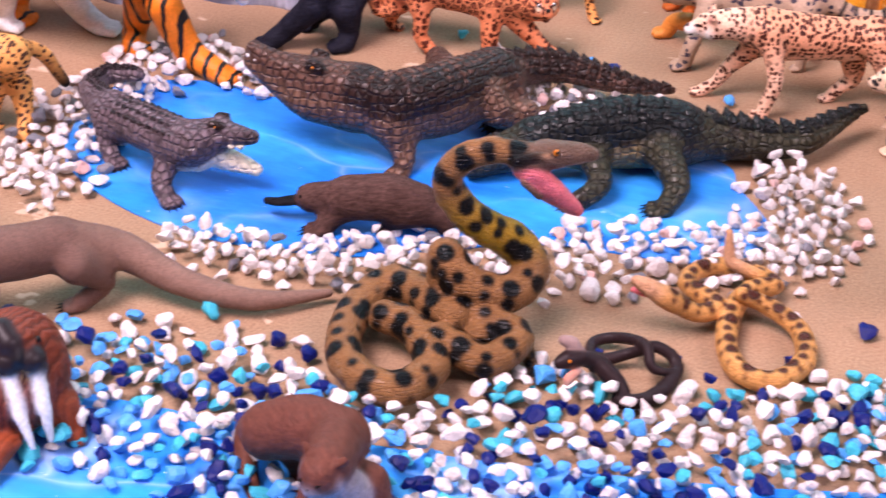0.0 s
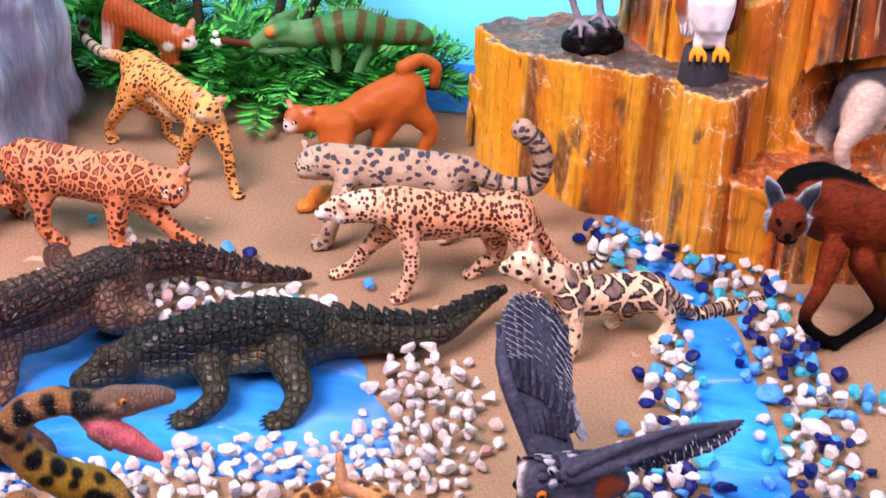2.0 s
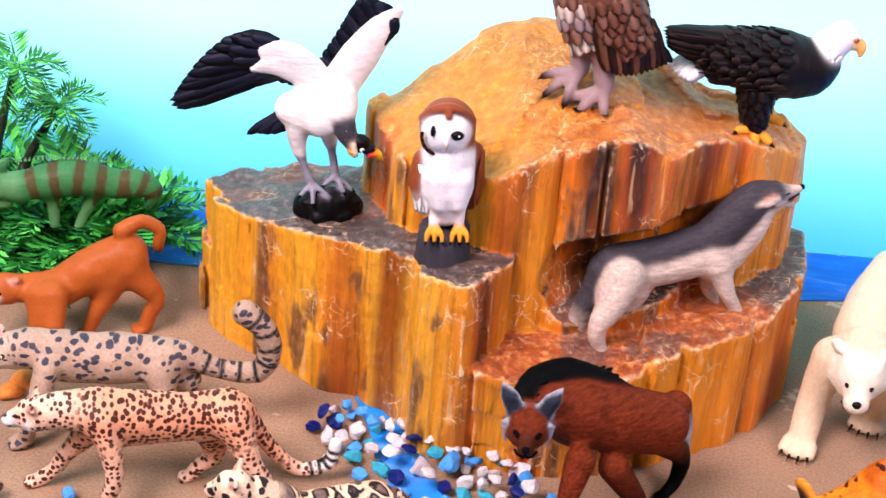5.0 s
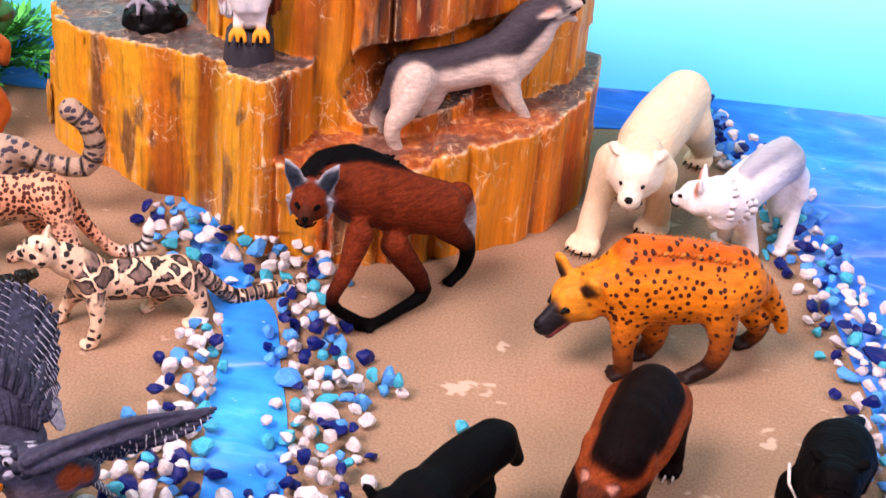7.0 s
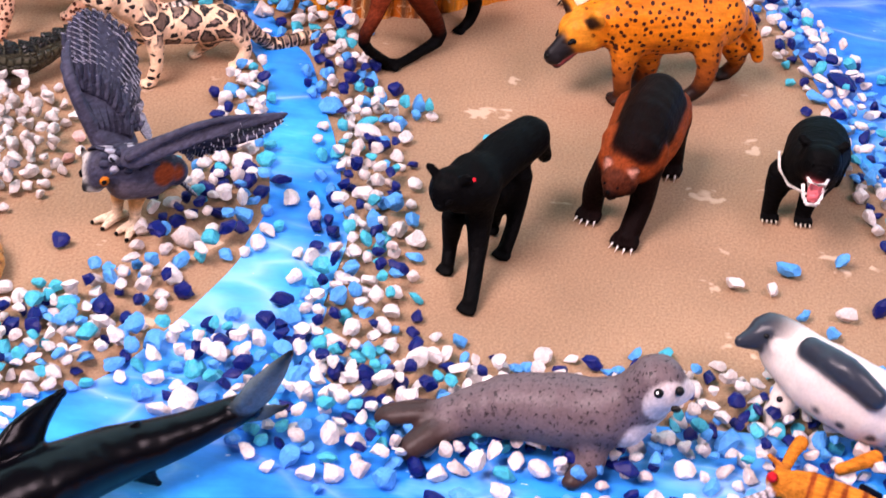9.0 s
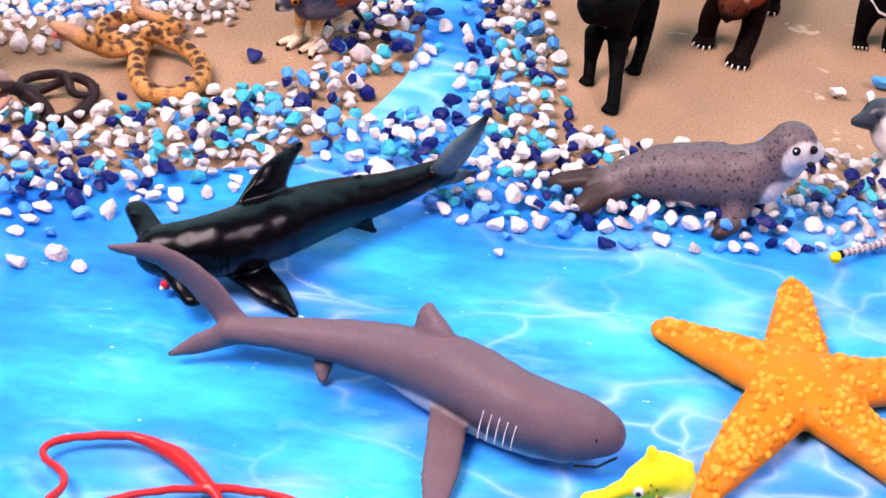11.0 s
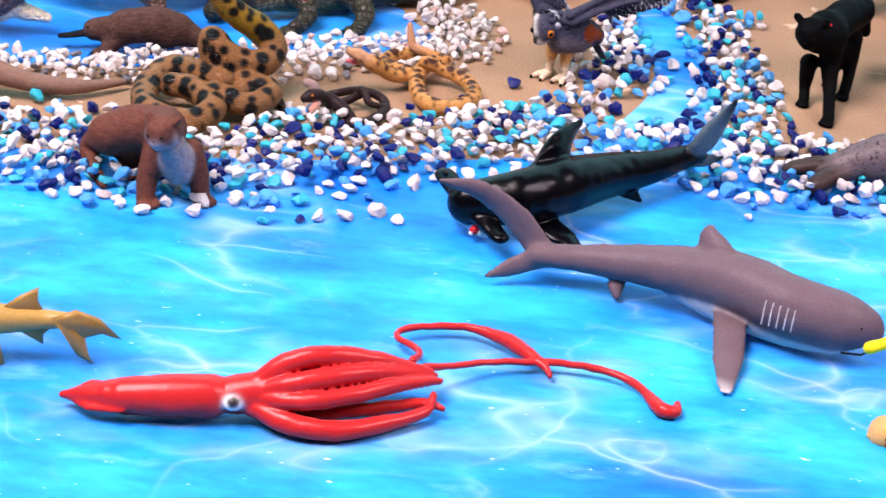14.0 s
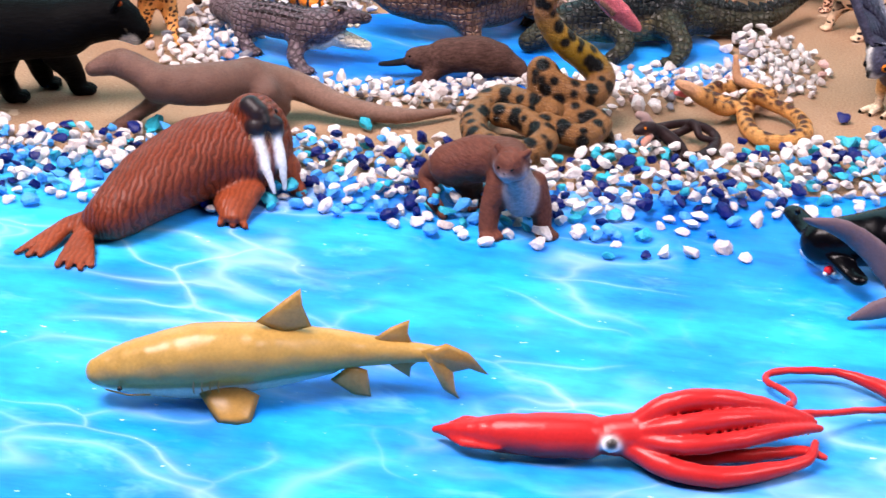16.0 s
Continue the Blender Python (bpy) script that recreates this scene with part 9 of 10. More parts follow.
f.line([(40, 0, 11.2), (32.8, 0, 10.9), (26, 0, 10.3)], 0.35, "black")
f.line([(14.7, 0, 19), (5.6, 0, 21.2), (-4.5, 0, 21.4), (-11.4, 0, 20.8)], 0.5, "horsepale")
f.rings([(16.9, 0, 17.5, 5.6), (5.6, 0, 20.7, 7.4), (-5.7, 0, 22.7, 8), (-17.1, 0, 21, 6.5), (-26.3, 0, 19.3, 5.2)], 5, "chameleonband", 0.16, 0.98, 2.1)
f.rings([(-22.8, 0, 19.6, 5.5), (-30.8, 0, 20.1, 6), (-37.8, 0, 16.8, 4.1), (-35.8, 0, 10.3, 2.3)], 3, "chameleonband", 0.2, 0.7, 1.6)
f.limb([(26, 3.2, 22, 3.0), (31, 3.8, 20.5, 2.6)], "chameleon", 1.0).limb([(33.1, 4.6, 20.7, 2.6)], "orange", 0.3)
f.limb([(34, 0, 22.6, 1.0), (26, 0, 27.4, 1.0), (20.4, 0, 31, 0.8)], "chameleonlight", 0.4)
for n in range(26):
    f.spike(17 - 1.75 * n, 0, (27.8 + 3.4 * math.sin(0.5 + n * 0.1)) if n < 22 else 25, (-0.2, 0, 1), 0.8, 1.8, "chameleonlight", 4)
f.stand("chameleon_figurine", "green banded chameleon figurine with outstretched tongue in the bushes", "toy chameleon", (-0.1397, 0.2676, 0.0240), -165.2, SMOOTH, 0.9)

# ocelot
f = Figure("leopard")
f.limb([(-21.7, 0, 8.2, 5.6), (-11, 0, 8.9, 5.2), (-0.5, 0, 8.2, 4.3)], "leopard", 2.5)
f.limb([(3.6, 0, 5.9, 3), (6.4, 0, 0, 1.9), (8.4, 0, -2.9, 1.7)], "leopard", 4.0)
f.limb([(-0.4, 0, 9.4, 2.7), (11.5, 0, 11.3, 2.3), (16.2, 0, 8.3, 2, "black")], "creamspot")
f.paw(9.1, 0, -2.9, 1.7, "leopard")
f.stand("ocelot_figurine", "spotted wild cat figurine standing on the grey rock", "toy cat", (-0.2597, 0.2106, 0.0950), 16.5, SPOTTED, 0.9)

# seahorse
f = Figure("yellow")
f.limb([(-6, 1, 2.2, 6.2), (0, 0, 3, 7.2), (6, 1, 2.4, 6.0)], "tan", 4.0)
CURL = [(1, -1, 13, 2.7), (5, -4, 9.5, 2.5), (7, -7, 6, 2.3), (3, -9, 4.6, 2.2), (-4, -8.6, 5, 2.0), (-8, -5.6, 7.6, 1.7), (-6, -3, 9.4, 1.2)]
TORSO = [(1, 0, 14, 3.2), (0.4, 0, 21, 5.0), (1.0, 0, 28, 7.4), (2.8, 0, 35, 6.8), (3.2, 0, 40, 5.6)]
f.limb(CURL, "yellow", 0.8)
f.limb(TORSO, "horsepale", 2.0)
f.limb([(5, 0, 42, 5.2), (0.5, 0, 44, 6.0), (-4.6, -0.4, 41.6, 4.6)], "yellow", 2.0)
f.limb([(-7.5, -0.5, 40, 2.8), (-13.5, -0.7, 37.2, 1.8), (-18.2, -0.8, 35.6, 2.1)], "yellow", 1.0)
f.limb([(-2.4, 0, 48.6, 2.6), (-3.4, 0, 52, 1.3)], "yellow", 1.0).limb([(5.6, 0, 46.4, 2.0), (8.0, 0, 46.6, 1.1)], "yellow", 0.8)
pts = np.array(TORSO)
far = np.r_[0, np.cumsum(np.linalg.norm(np.diff(pts[:, :3], axis=0), axis=1))]
for n, u in enumerate(np.arange(1.0, far[-1], 2.5)):
    x, y, z, r = (np.interp(u, far, pts[:, k]) for k in range(4))
    f.line([(x + (r + 0.15) * math.cos(a), (r + 0.15) * math.sin(a), z - 0.9 * math.cos(a)) for a in np.linspace(0, 2 * math.pi, 17)], 0.55, "horsepale" if n % 3 else "horsegrey", 5)
    for a in (0.1, -0.9, -1.6, -2.3, 3.0):
        f.bead(x + (r + 0.5) * math.cos(a), (r + 0.5) * math.sin(a), z - 0.9 * math.cos(a), 0.75, "yellow" if a < -1 else "horsegrey")
f.fan([(5.6, -3.4, 24), (5.6, -3.4, 19)], [(10.4, -4.4, 22.5), (10.6, -4.4, 18.5), (8.4, -4.4, 15.8)], 6, 1.9, (0.3, -1, 0), ["yellow"], 0.4)
f.bead(-6.2, -4.7, 41.8, 1.5, "horsegrey").bead(-6.6, -5.8, 42.0, 0.8, "black")
rng = random.Random(2)
for n in range(14):
    f.bead(rng.uniform(-4, 3), -5.2 + rng.uniform(-0.3, 0.3), rng.uniform(40, 46), 0.35, "walrus")
for n in range(230):
    a, w = rng.uniform(0, 6.28), rng.uniform(0.05, 1.0) ** 0.5
    f.bead(12.0 * w * math.cos(a), 0.6 + 8.2 * w * math.sin(a), 9.6 - 8.0 * w ** 2.2, rng.uniform(0.5, 0.95), rng.choice(("tan", "beak", "rust", "amber", "hyenaface")))
f.stand("seahorse_figurine", "yellow and white seahorse figurine on a sandy base", "toy seahorse", (0.1319, -0.2980, 0.0000), 10.0, SMOOTH, 0.7)

# giant squid
f = Figure("squid")
f.limb([(-60, -5.5, 5, 1.0), (-52, -9, 7, 3.0), (-40, -12, 8.2, 6.0), (-26, -13.5, 8.6, 7.0), (-13.5, -14, 8.6, 7.1)], "squid", 1.0)
f.limb([(-59, -5.5, 5.4, 0.8), (-50, -6, 7.4, 3.4), (-41, -7.5, 8.2, 2.4)], "squid", 1.0, ((0, -0.4, 0.9), 3.0))
f.limb([(-58, -7, 5, 0.8), (-50, -12.5, 6, 3.2), (-41, -17, 7, 2.2)], "squid", 1.0, ((0, -0.4, 0.9), 3.0))
f.limb([(-10.8, -14, 8.6, 5.3), (-4, -14, 9.2, 6.4), (2.5, -14, 10, 6.6)], "squid", 0.6)
ARMS = [[(1, -14, 12.6, 3.4), (11, -13.1, 19.8, 3.6), (24, -12.7, 22, 3.4), (40, -9.7, 18.4, 2.8), (58, -6.3, 11.2, 1.4)], [(1, -12.3, 11.2, 3.4), (14, -7.1, 15.5, 3.2), (28, -5.4, 16.2, 3), (44, -5.4, 14, 2.4), (58, -5.4, 10.4, 1.3)],
        [(1, -15.7, 11.2, 3.4), (15, -19.2, 16.2, 3.4), (31, -16.6, 17.3, 3.2), (47, -10.6, 14, 2.6), (58, -7.1, 10.4, 1.4)], [(1, -16.6, 9.7, 3.4), (15, -23.5, 11.9, 3), (32, -21.7, 13, 2.8), (50, -13.1, 11.5, 2.2), (61, -8, 9, 1.2)],
        [(0, -17.4, 7, 3.6), (11, -26, 5.4, 3.5), (26, -29.5, 4.6, 3.3), (42, -25.2, 4.4, 2.7), (55, -20, 5, 1.8), (58, -14.9, 8, 1.2)], [(1, -14, 6, 3.2), (18, -18.3, 4.4, 2.6), (38, -16.6, 4.4, 2.3), (55, -14.9, 5, 1.6), (61, -18.3, 5, 1)],
        [(1, -11.4, 8, 3.2), (16, -4.5, 6.5, 3), (34, -4.5, 6.5, 2.6), (52, -7.1, 8, 1.8), (60, -4.5, 9, 1)]]
for n, arm in enumerate(ARMS):
    f.limb(arm, "squid", 0.4)
    if n in (2, 3):
        pts = np.array(arm)
        far = np.r_[0, np.cumsum(np.linalg.norm(np.diff(pts[:, :3], axis=0), axis=1))]
        for u in np.arange(12, far[-1] - 4, 2.1):
            x, y, z, r = (np.interp(u, far, pts[:, k]) for k in range(4))
            f.bead(x, y - r * 0.5, z - r * 0.8, 0.4, "squidpale")
f.limb([(56, -3, 11, 1.5), (68, 3, 8, 1.2), (80, 8, 6, 1.2), (96, 9.5, 5, 1.3), (109, 7.3, 5, 1.3), (120, 3, 4.4, 1.4), (127, -3, 4, 1.5), (131.5, -12, 3.4, 1.6)], "squid", 0.4)
f.limb([(130.5, -10, 3.4, 1.6), (133.5, -19, 3.2, 2.6), (137.5, -20, 3, 2.2), (139.5, -15.5, 3, 1.2)], "squid", 0.6)
f.limb([(53, 2, 11, 1.4), (56.5, 10, 8, 1.2), (56.5, 18, 6, 1.2), (51.5, 25, 5.5, 1.2), (52, 30.5, 5.5, 1.2), (60, 33.5, 5.5, 1.3), (75, 33, 5.5, 1.4), (83, 29, 5.4, 1.8)], "squid", 0.4)
f.limb([(82, 29.5, 5.4, 1.7), (89, 23, 5.4, 2.6), (95, 14, 5, 2.4), (99, 6.6, 4.6, 1.4), (100, 3, 3, 1.0)], "squid", 0.6)
f.limb([(-6.2, -19.6, 9.6, 2.9)], "eyewhiteglint", 0.1, ((0, -0.85, 0.5), 1.8)).limb([(-6.2, -20.8, 10.4, 1.7)], "black", 0.05, ((0, -0.85, 0.5), 1.8))
f.limb([(-9.4, -18.4, 10, 0.7), (-6.2, -18.2, 13.2, 0.8), (-3, -18.6, 10.6, 0.7)], "squid", 0.5)
f.stand("giant_squid_figurine", "red giant squid figurine with long tentacles on the water", "toy squid", (-0.0816, -0.3114, 0.0000), 13.3, GLOSSY, 0.75)

# spiny lobster
f = Figure("shrimp")
f.limb([(18.9, 0.6, 8, 3.9), (8.9, 2.3, 9, 6.3), (-5.6, 3.4, 9, 5.6), (-22.3, 3, 6, 3.9)], "shrimp", 2.5)
f.limb([(19.7, 4.4, 6, 1.7), (29.8, 13.5, 5, 1.6), (37.1, 21, 5, 1.6)], "navy")
f.limb([(18, -5.8, 8, 1.7), (16.6, -14.3, 9, 2.1), (15.2, -18.3, 10, 2.5)], "shrimp")
f.limb([(1.5, -14.5, 7, 1.9), (-8.2, -22.4, 9, 2.7)], "shrimp")
f.limb([(18, -4.5, 9, 1.3), (23.4, -3.3, 14, 0.9)], "orange")
f.limb([(-6.4, -7.7, 8, 1.5), (-12.4, -10.9, 4, 1.1)], "navy")
f.limb([(2.3, 4.2, 5, 1.5), (3.1, 6.7, 2, 0.9)], "beak")
f.limb([(-4.9, 4.7, 5, 1.5), (-4.5, 7.5, 2, 0.9)], "beak")
f.bead(37.2, 22.5, 5, 2.2, "yellow")
f.bead(21, 4.1, 12, 1.8, "red")
f.rings([(18.9, 0.6, 8, 3.9), (8.9, 2.3, 9, 6.3), (-5.6, 3.4, 9, 5.6), (-22.3, 3, 6, 3.9)], 7, "rust", 0.25, 0.97)
f.rings([(19.7, 4.4, 6, 1.7), (29.8, 13.5, 5, 1.6), (37.1, 21, 5, 1.6)], 9, "horsegrey", 0.05, 0.85)
f.stand("spiny_lobster_figurine", "orange spiny lobster figurine with dark striped feelers", "toy lobster", (0.2514, -0.1151, 0.0000), 165.5, FUR, 0.9)

# tiger
f = Figure("tiger")
f.limb([(30.9, -6.9, 30, 7.7), (40, -4, 10, 5.9), (54, -6.1, 4.1, 5.4)], "tiger", 4.0)
f.limb([(17.1, -1.1, 30, 7.8), (7, 9.1, 8, 5.2), (9.8, 1.3, 4, 4.7)], "tiger", 4.0)
f.limb([(-38.5, -9, 48, 14), (-11.4, -9.1, 48, 14.2), (20.1, -4.4, 47, 14.4)], "tiger", 2.5)
f.limb([(-46.9, 0.6, 30, 8.1), (-54.1, 12.1, 8, 5.4), (-51.2, 6.9, 4, 4.9)], "tiger", 4.0)
f.limb([(22.2, 1.6, 50, 13.3), (29.4, 3.1, 52, 11.9)], "tiger")
f.head(62.1, -10.7, 52, 10.6, -4, -8, "tiger", "white", 0.55, "round", "amber", "white", "black", 0.3)
f.paw(56.2, -6.1, 3.8, 5.4, "tiger")
f.paw(11.6, 1.3, 3.3, 4.7, "tiger")
f.paw(-49.2, 6.9, 3.4, 4.9, "tiger")
f.stand("tiger_figurine", "orange black-striped tiger figurine behind the pond", "toy tiger", (-0.3473, 0.0730, 0.0000), -2.0, TIGER, 1.1)

# spotted serval
f = Figure("cheetah")
f.limb([(11.5, -2.8, 34, 8.5), (-5.2, -7.7, 34, 8.6), (-21.1, -12.1, 34, 8.2)], "cheetah", 2.5)
f.limb([(10.6, 3.4, 36, 3.1), (12.4, 15, 28, 3), (16.7, 21.5, 14, 2.3, "black")], "cheetah")
f.limb([(8.7, 4.4, 18, 5.2), (14.3, -0.2, 8, 3), (18.9, -8, 3, 2.8)], "cheetah", 4.0)
f.limb([(0.5, -0.8, 18, 4.8), (-0.2, -4, 3, 2.6)], "cheetah", 4.0)
f.limb([(-22.8, -10, 18, 4.8), (-22.1, -15.1, 3, 2.6)], "cheetah", 4.0)
f.paw(20, -8, 1.9, 2.8, "cheetah")
f.paw(0.8, -4, 1.8, 2.6, "cheetah")
f.paw(-21.1, -15.1, 1.9, 2.6, "cheetah")
f.stand("spotted_serval_figurine", "yellow black-spotted cat figurine beside the pond", "toy cat", (-0.3568, -0.0017, 0.0000), -9.9, CHEETAH, 1.0)

# white tiger
f = Figure("arctic")
f.limb([(6, -17.2, 30, 7), (12.4, -3.1, 8, 5.3), (21.1, -8.3, 4, 4.8)], "arctic", 4.0)
f.limb([(-15.1, -18.8, 30, 7.1), (-21.5, -5.6, 8, 4.9), (-20.1, -8.4, 4, 4.4)], "arctic", 4.0)
f.limb([(-32, -9.8, 46, 13.3), (-8.7, -7.9, 46, 13.7), (8.9, -12.5, 46, 13.1)], "arctic", 2.5)
f.paw(23, -8.3, 3.4, 4.8, "arctic")
f.paw(-18.3, -8.4, 3.1, 4.4, "arctic")
f.stand("white_tiger_figurine", "white tiger figurine standing behind the pond", "toy tiger", (-0.3819, 0.0868, -0.0000), 18.8, TIGER, 1.1)

# mandrill
f = Figure("ape")
f.limb([(-16.9, -3.6, 22, 9.9), (-11.1, -4.7, 27, 10.8), (-3, 2.2, 33, 9.8)], "ape", 2.5)
f.limb([(-2.3, 5.3, 20, 6.1), (9, 1.8, 8, 4.7), (15.8, 3.8, 3.2, 4.3)], "ape", 4.0)
f.limb([(-16.6, 4.8, 18, 6.6), (-17.9, 3.6, 8, 4.7), (-15.9, 7, 3.2, 4.2)], "ape", 4.0)
f.limb([(-8.3, -1.3, 18, 5.7), (-4.3, -11.2, 8, 3.8), (-3, -13.9, 4, 3.4)], "ape", 4.0)
f.limb([(-19.1, -7.9, 34, 7.9), (-16.1, -9.4, 40, 7.4)], "ape")
f.limb([(-17.9, -9.3, 42, 6.5), (-12.5, -7.8, 44, 6.7)], "apegreen", 2.5)
f.limb([(-7.5, -8.3, 44, 4.6), (-6.3, -8.2, 41, 3.2)], "yellow", 0.3)
f.limb([(-3.1, -4.4, 46, 4.1), (1.8, -6.9, 43, 3.2)], "black", 0.3)
f.paw(17.5, 3.8, 3, 4.3, "ape")
f.paw(-14.2, 7, 3, 4.2, "ape")
f.paw(-1.6, -13.9, 2.4, 3.4, "ape")
f.stand("mandrill_figurine", "bluish-grey mandrill figurine with greenish head and yellow beard", "toy monkey", (-0.2726, 0.1110, 0.0000), -154.9, FUR, 1.0)

# ---- starfish ----


def starfish():
    f = Figure("star")
    rng = random.Random(4)
    for turn, far in ((84, 0.94), (147, 0.78), (238, 1.0), (310, 0.95), (14, 0.95)):
        a = radians(turn)
        dx, dy = math.cos(a) * far, math.sin(a) * far
        f.limb([(0, 0, 7, 12.5), (dx * 22, dy * 22, 6.5, 10.5), (dx * 45, dy * 45, 5, 7.5), (dx * 62, dy * 62, 3.6, 4.6)], "star", 3.0, ((0, 0, 1), 1.5))
        for i in range(150):
            s, w = rng.uniform(2, 63), rng.uniform(-1, 1)
            half = np.interp(s, (0, 22, 45, 64), (12, 10, 7, 4.2))
            z = np.interp(s, (0, 22, 45, 64), (15.2, 13.4, 9.9, 6.4)) * 0.0 + np.interp(s, (0, 22, 45, 64), (7, 6.5, 5, 3.6)) + half / 1.5 * math.sqrt(max(0.0, 1 - w * w * 0.95)) * 1.02
            f.bead(dx * s - dy * w * half, dy * s + dx * w * half, z, rng.uniform(1.0, 1.7), rng.choice(("starlight", "starlight", "star")))
    f.stand("starfish_figurine", "knobbly orange five-armed starfish lying on the water", "toy starfish", (0.1862, -0.2070, 0.0006), 0, SMOOTH, 1.0)


starfish()

# ---- the grey rock arch ----


def grey_rock_material():
    m, nodes, links, bsdf = material("grey_bark_rock")
    at = place(nodes, links, (1, 1, 0.25), 0.006, 50.0)
    broad = noise_tex(nodes, links, at, 45.0, 5.0, 0.65)
    fine = noise_tex(nodes, links, at, 300.0, 4.0, 0.7)
    colour = ramp(nodes, links, broad, (0.3, (0.085, 0.10, 0.17)), (0.5, (0.20, 0.23, 0.34)), (0.66, (0.46, 0.50, 0.62)))
    colour = mix(nodes, links, 0.8, colour, ramp(nodes, links, fine, (0.3, 0.6), (0.7, 1.25)), "MULTIPLY")
    links.new(colour, bsdf.inputs["Base Color"])
    bsdf.inputs["Roughness"].default_value = 0.6
    bump(nodes, links, bsdf, mix(nodes, links, 0.5, broad, fine), 0.9, 0.003)
    return m


def grey_rock():
    h = 0.003
    low, high = np.array((-0.46, 0.09, -0.006)), np.array((-0.235, 0.30, 0.125))
    g = np.stack(np.meshgrid(*[np.arange(low[n], high[n], h) for n in range(3)], indexing="ij"), -1)
    x, y, z = g[..., 0], g[..., 1], g[..., 2]
    wob = 0.003 * np.sin(x * 160 + 2 * np.sin(z * 40)) + 0.002 * np.sin(y * 210 + z * 50) + 0.0015 * np.sin(z * 190 + x * 90)
    plan = footprint(x[:, :, 0], y[:, :, 0], [(-0.43, 0.098), (-0.33, 0.134), (-0.262, 0.150), (-0.252, 0.19), (-0.258, 0.245), (-0.30, 0.27), (-0.42, 0.25)])
    body = np.maximum(plan[:, :, None] + 0.06 * z, z - (0.098 - 0.05 * (x + 0.32) + 0.02 * (y - 0.19)))
    arch = np.maximum(np.hypot((y - 0.268) * 1.0, (z - 0.03) * 0.72) - 0.036, -(x + 0.325))
    field = np.maximum(body + wob, -arch)
    verts, quads = surface(field.astype(np.float32), low, h)
    verts[:, 2] = np.maximum(verts[:, 2], -0.002)
    me = bpy.data.meshes.new("grey_rock")
    me.from_pydata(verts.tolist(), [], quads.tolist())
    me.shade_smooth()
    me.materials.append(grey_rock_material())
    me.update()
    tagged(new("grey_rock", me), "grey weathered rock arch with a dark hollow", "rock")


grey_rock()

# ---- plastic palms and ferns ----


def leaf_material():
    m, nodes, links, bsdf = material("green_plastic_leaf")
    info = nodes.new("ShaderNodeNewGeometry")
    colour = ramp(nodes, links, info.outputs["Random Per Island"], (0.0, (0.004, 0.10, 0.020)), (0.50, (0.016, 0.36, 0.050)), (1.0, (0.13, 0.78, 0.12)))
    tone = noise_tex(nodes, links, place(nodes, links), 60.0, 3.0)
    colour = mix(nodes, links, 1.0, colour, ramp(nodes, links, tone, (0.3, 0.7), (0.7, 1.2)), "MULTIPLY")
    links.new(colour, bsdf.inputs["Base Color"])
    bsdf.inputs["Roughness"].default_value = 0.4
    bsdf.inputs["Specular IOR Level"].default_value = 0.25
    bsdf.inputs["Subsurface Weight"].default_value = 0.0
    return m


def trunk_material():
    m, nodes, links, bsdf = material("dark_plastic_trunk")
    at = place(nodes, links, (1, 1, 4))
    n = noise_tex(nodes, links, at, 220.0, 3.0)
    links.new(ramp(nodes, links, n, (0.3, (0.010, 0.008, 0.007)), (0.7, (0.045, 0.034, 0.026))), bsdf.inputs["Base Color"])
    bsdf.inputs["Roughness"].default_value = 0.5
    bump(nodes, links, bsdf, n, 0.6, 0.001)
    return m


LEAF, TRUNK = leaf_material(), trunk_material()


def frond(bm, root, heading, long, rise, droop, rng, wide=0.30, pitch_mm=2.2, slim=0.15):
    """A feathered leaf: a bent midrib with pairs of narrow leaflets, each a folded blade with thickness."""
    n = max(12, int(long * 1000 / pitch_mm))
    at, pitch = Vector(root), rise
    step = long / n
    for i in range(n):
        s = i / (n - 1)
        d = Vector((math.cos(heading) * math.cos(pitch), math.sin(heading) * math.cos(pitch), math.sin(pitch)))
        side = Vector((-math.sin(heading), math.cos(heading), 0))
        up = d.cross(side) * -1
        nxt = at + d * step
        w = 0.0005 * (1.2 - s)
        ring = [[bm.verts.new(p + side * a + up * b) for a, b in ((w, 0), (0, w), (-w, 0), (0, -w))] for p in (at, nxt)]
        for k in range(4):
            bm.faces.new([ring[0][k], ring[0][(k + 1) % 4], ring[1][(k + 1) % 4], ring[1][k]])
        if i > 1:
            size = long * wide * (0.35 + 0.65 * math.sin(math.pi * min(1, s * 0.85 + 0.1))) * rng.uniform(0.85, 1.1)
            for sgn in (1, -1):
                way = (side * sgn * 0.85 + d * 0.65 + up * rng.uniform(-0.15, 0.15)).normalized()
                across = way.cross(up).normalized() * size * slim
                base, mid, tip = at, at + way * size * 0.55 - up * size * 0.04, at + way * size - up * size * 0.18
                v = [bm.verts.new(p) for p in (base, mid + across, tip, mid - across, mid + up * size * 0.05)]
                for f in ((0, 1, 4), (1, 2, 4), (2, 3, 4), (3, 0, 4)):
                    bm.faces.new([v[k] for k in f])
        at, pitch = nxt, pitch - droop / n


def made(name, bm, mat, parent=None):
    me = bpy.data.meshes.new(name)
    bm.to_mesh(me)
    bm.free()
    me.materials.append(mat)
    me.shade_smooth()
    ob = new(name, me)
    if parent:
        ob.parent = parent
    return ob


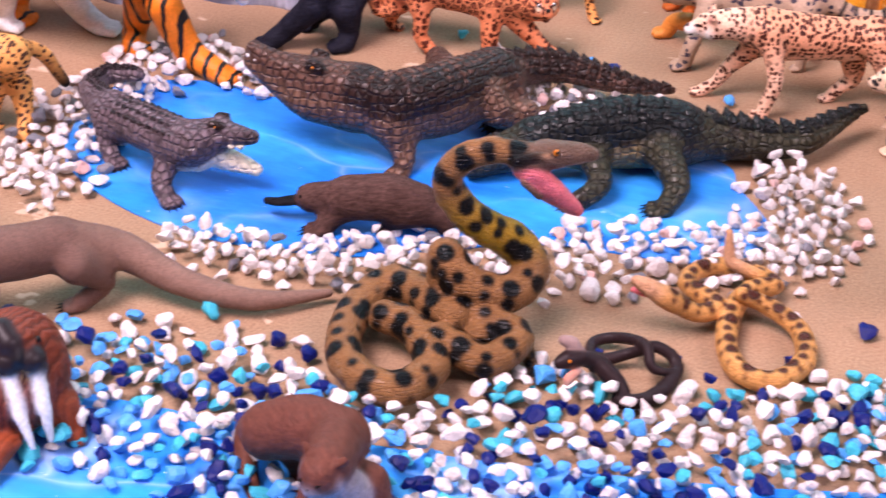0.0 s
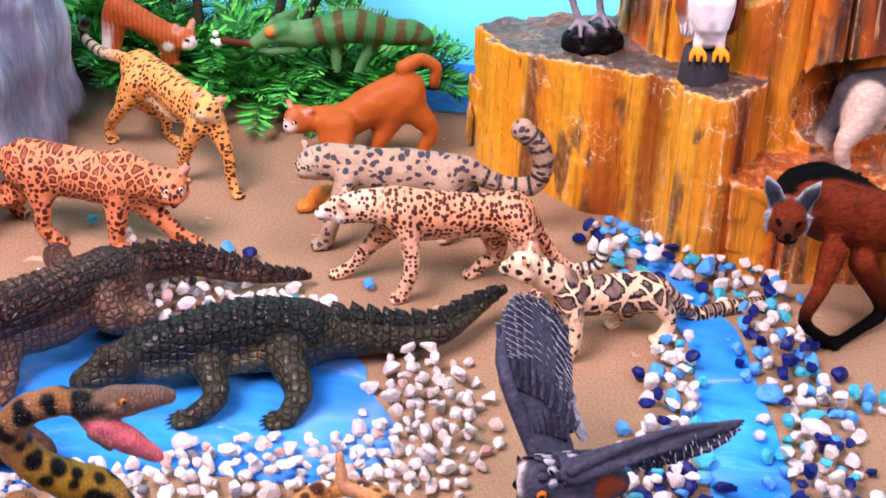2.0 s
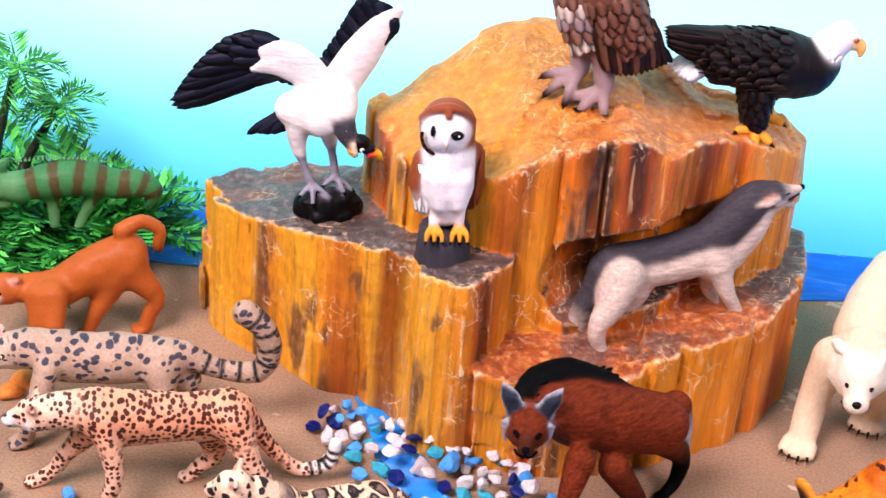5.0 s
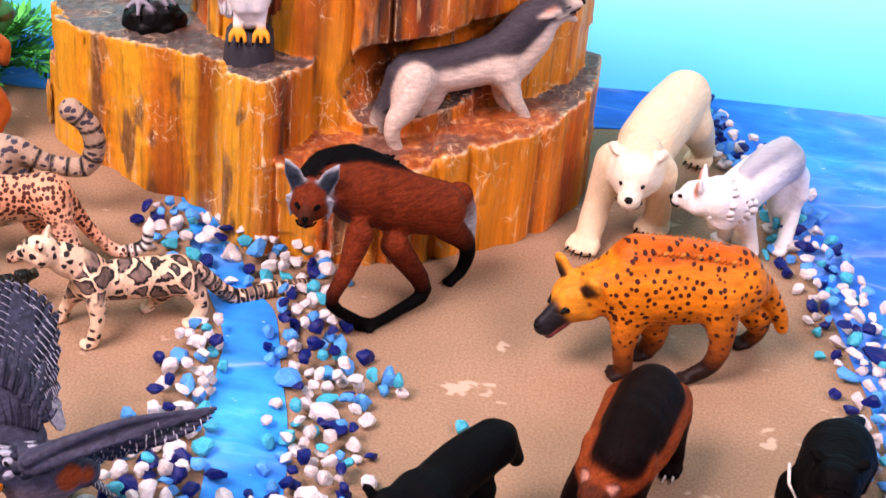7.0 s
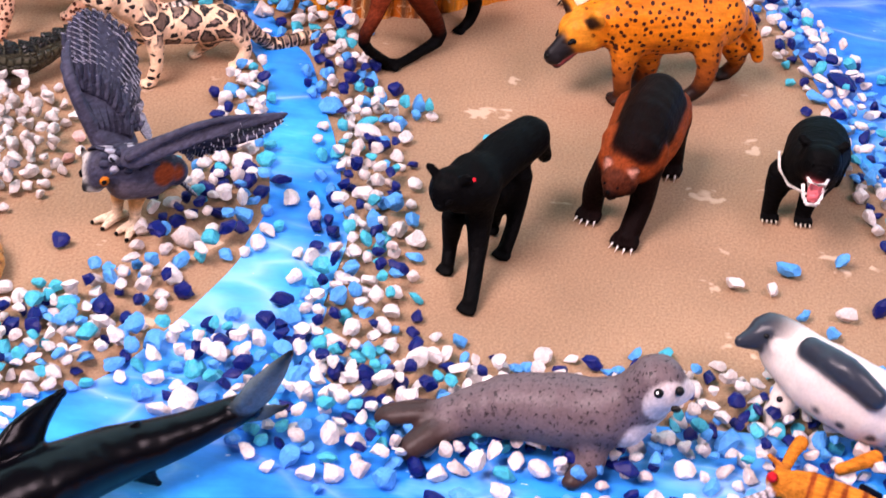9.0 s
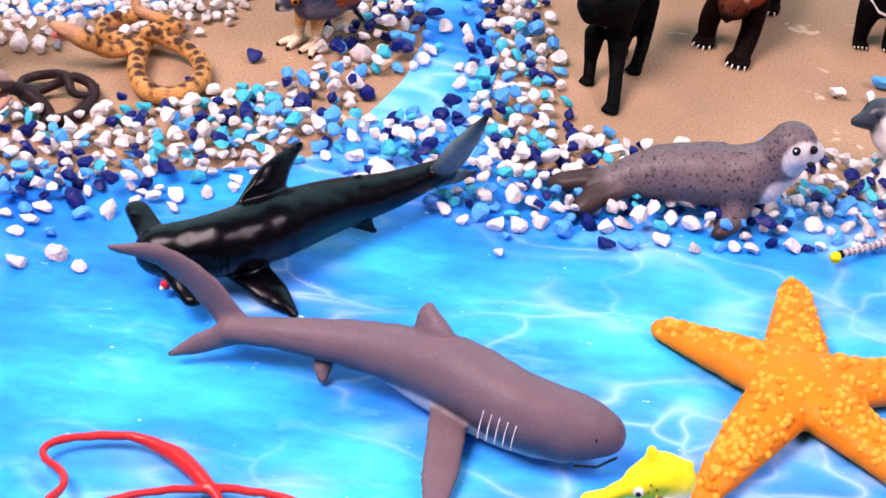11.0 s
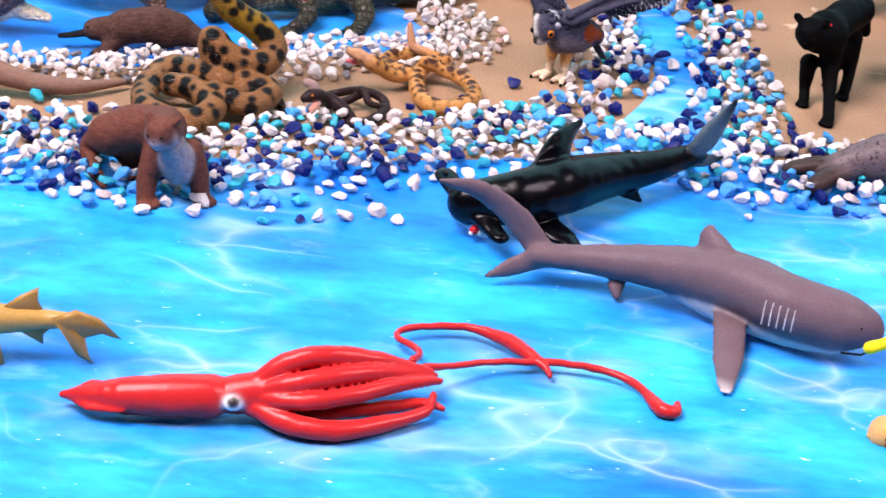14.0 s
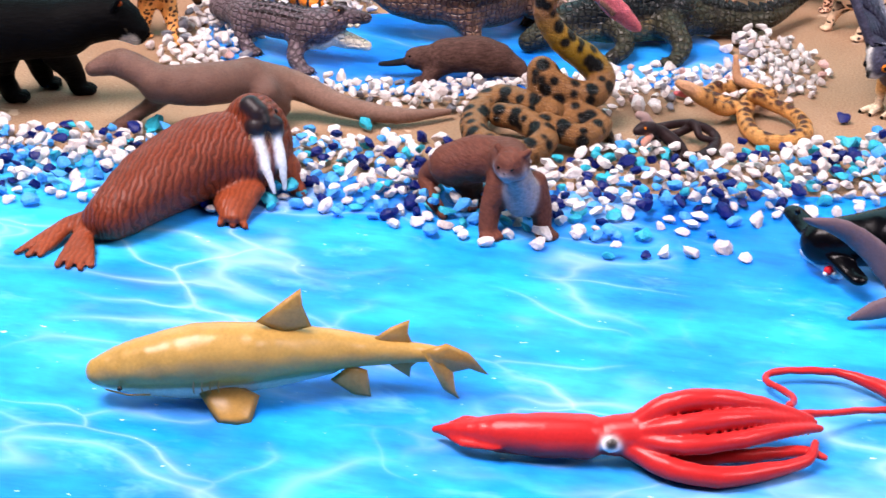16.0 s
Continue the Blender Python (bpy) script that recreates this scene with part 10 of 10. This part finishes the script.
def palm(x, y, top, lean, seed, long=0.042):
    rng = random.Random(seed)
    root = new("palm_tree")
    root.location = (x, y, 0)
    bm = bmesh.new()
    rows = []
    for i in range(15):
        s = i / 14
        r = 0.0024 * (1.15 - 0.45 * s) + (0.0004 if i % 2 else 0)
        c = Vector((lean[0] * s ** 1.4, lean[1] * s, top * s))
        rows.append([bm.verts.new(c + Vector((math.cos(k * math.pi / 4) * r, math.sin(k * math.pi / 4) * r, 0))) for k in range(8)])
    for a, b in zip(rows, rows[1:]):
        for k in range(8):
            bm.faces.new([a[k], a[(k + 1) % 8], b[(k + 1) % 8], b[k]])
    bm.faces.new(rows[-1])
    made("trunk", bm, TRUNK, root)
    for n in range(13):
        bm = bmesh.new()
        high = rng.uniform(-0.2, 0.9)
        frond(bm, (lean[0], lean[1], top), n * 2.399 + rng.uniform(-0.3, 0.3), long * rng.uniform(0.8, 1.1), high, rng.uniform(1.2, 2.2), rng, 0.42, 2.0, 0.085)
        made("frond", bm, LEAF, root)
    return tagged(root, "plastic palm tree with dark trunk and bright green fronds", "palm tree", "toy plants")


palm(-0.220, 0.302, 0.073, (-0.005, 0.0), 1, 0.025)
palm(-0.229, 0.306, 0.050, (-0.014, 0.0), 2, 0.023)
palm(-0.186, 0.302, 0.077, (0.017, 0.0), 3, 0.025)
palm(-0.178, 0.304, 0.060, (0.026, 0.0), 4, 0.023)


def fern(x, y, seed, long=0.042, count=20):
    rng = random.Random(seed)
    root = new("fern_bush")
    root.location = (x, y, 0)
    for n in range(count):
        bm = bmesh.new()
        a = n * 2.399 + rng.uniform(-0.4, 0.4)
        frond(bm, (0.006 * math.cos(a), 0.006 * math.sin(a), rng.uniform(0.0, 0.012)), a, long * rng.uniform(0.75, 1.15), rng.uniform(0.4, 1.35), rng.uniform(0.7, 1.7), rng, 0.34, 2.7, 0.12)
        made("frond", bm, LEAF, root)
    return tagged(root, "low green plastic fern bush with feathered leaves", "fern", "toy plants")


for n, (x, y, long) in enumerate([(-0.262, 0.292, 0.05), (-0.245, 0.272, 0.036), (-0.222, 0.276, 0.040), (-0.212, 0.296, 0.046), (-0.198, 0.270, 0.036), (-0.178, 0.272, 0.036), (-0.186, 0.292, 0.040),
                                  (-0.158, 0.276, 0.036), (-0.145, 0.290, 0.036), (-0.128, 0.286, 0.046), (-0.285, 0.305, 0.055), (-0.120, 0.298, 0.036), (-0.164, 0.304, 0.042)]):
    fern(x, y, 20 + n, long)
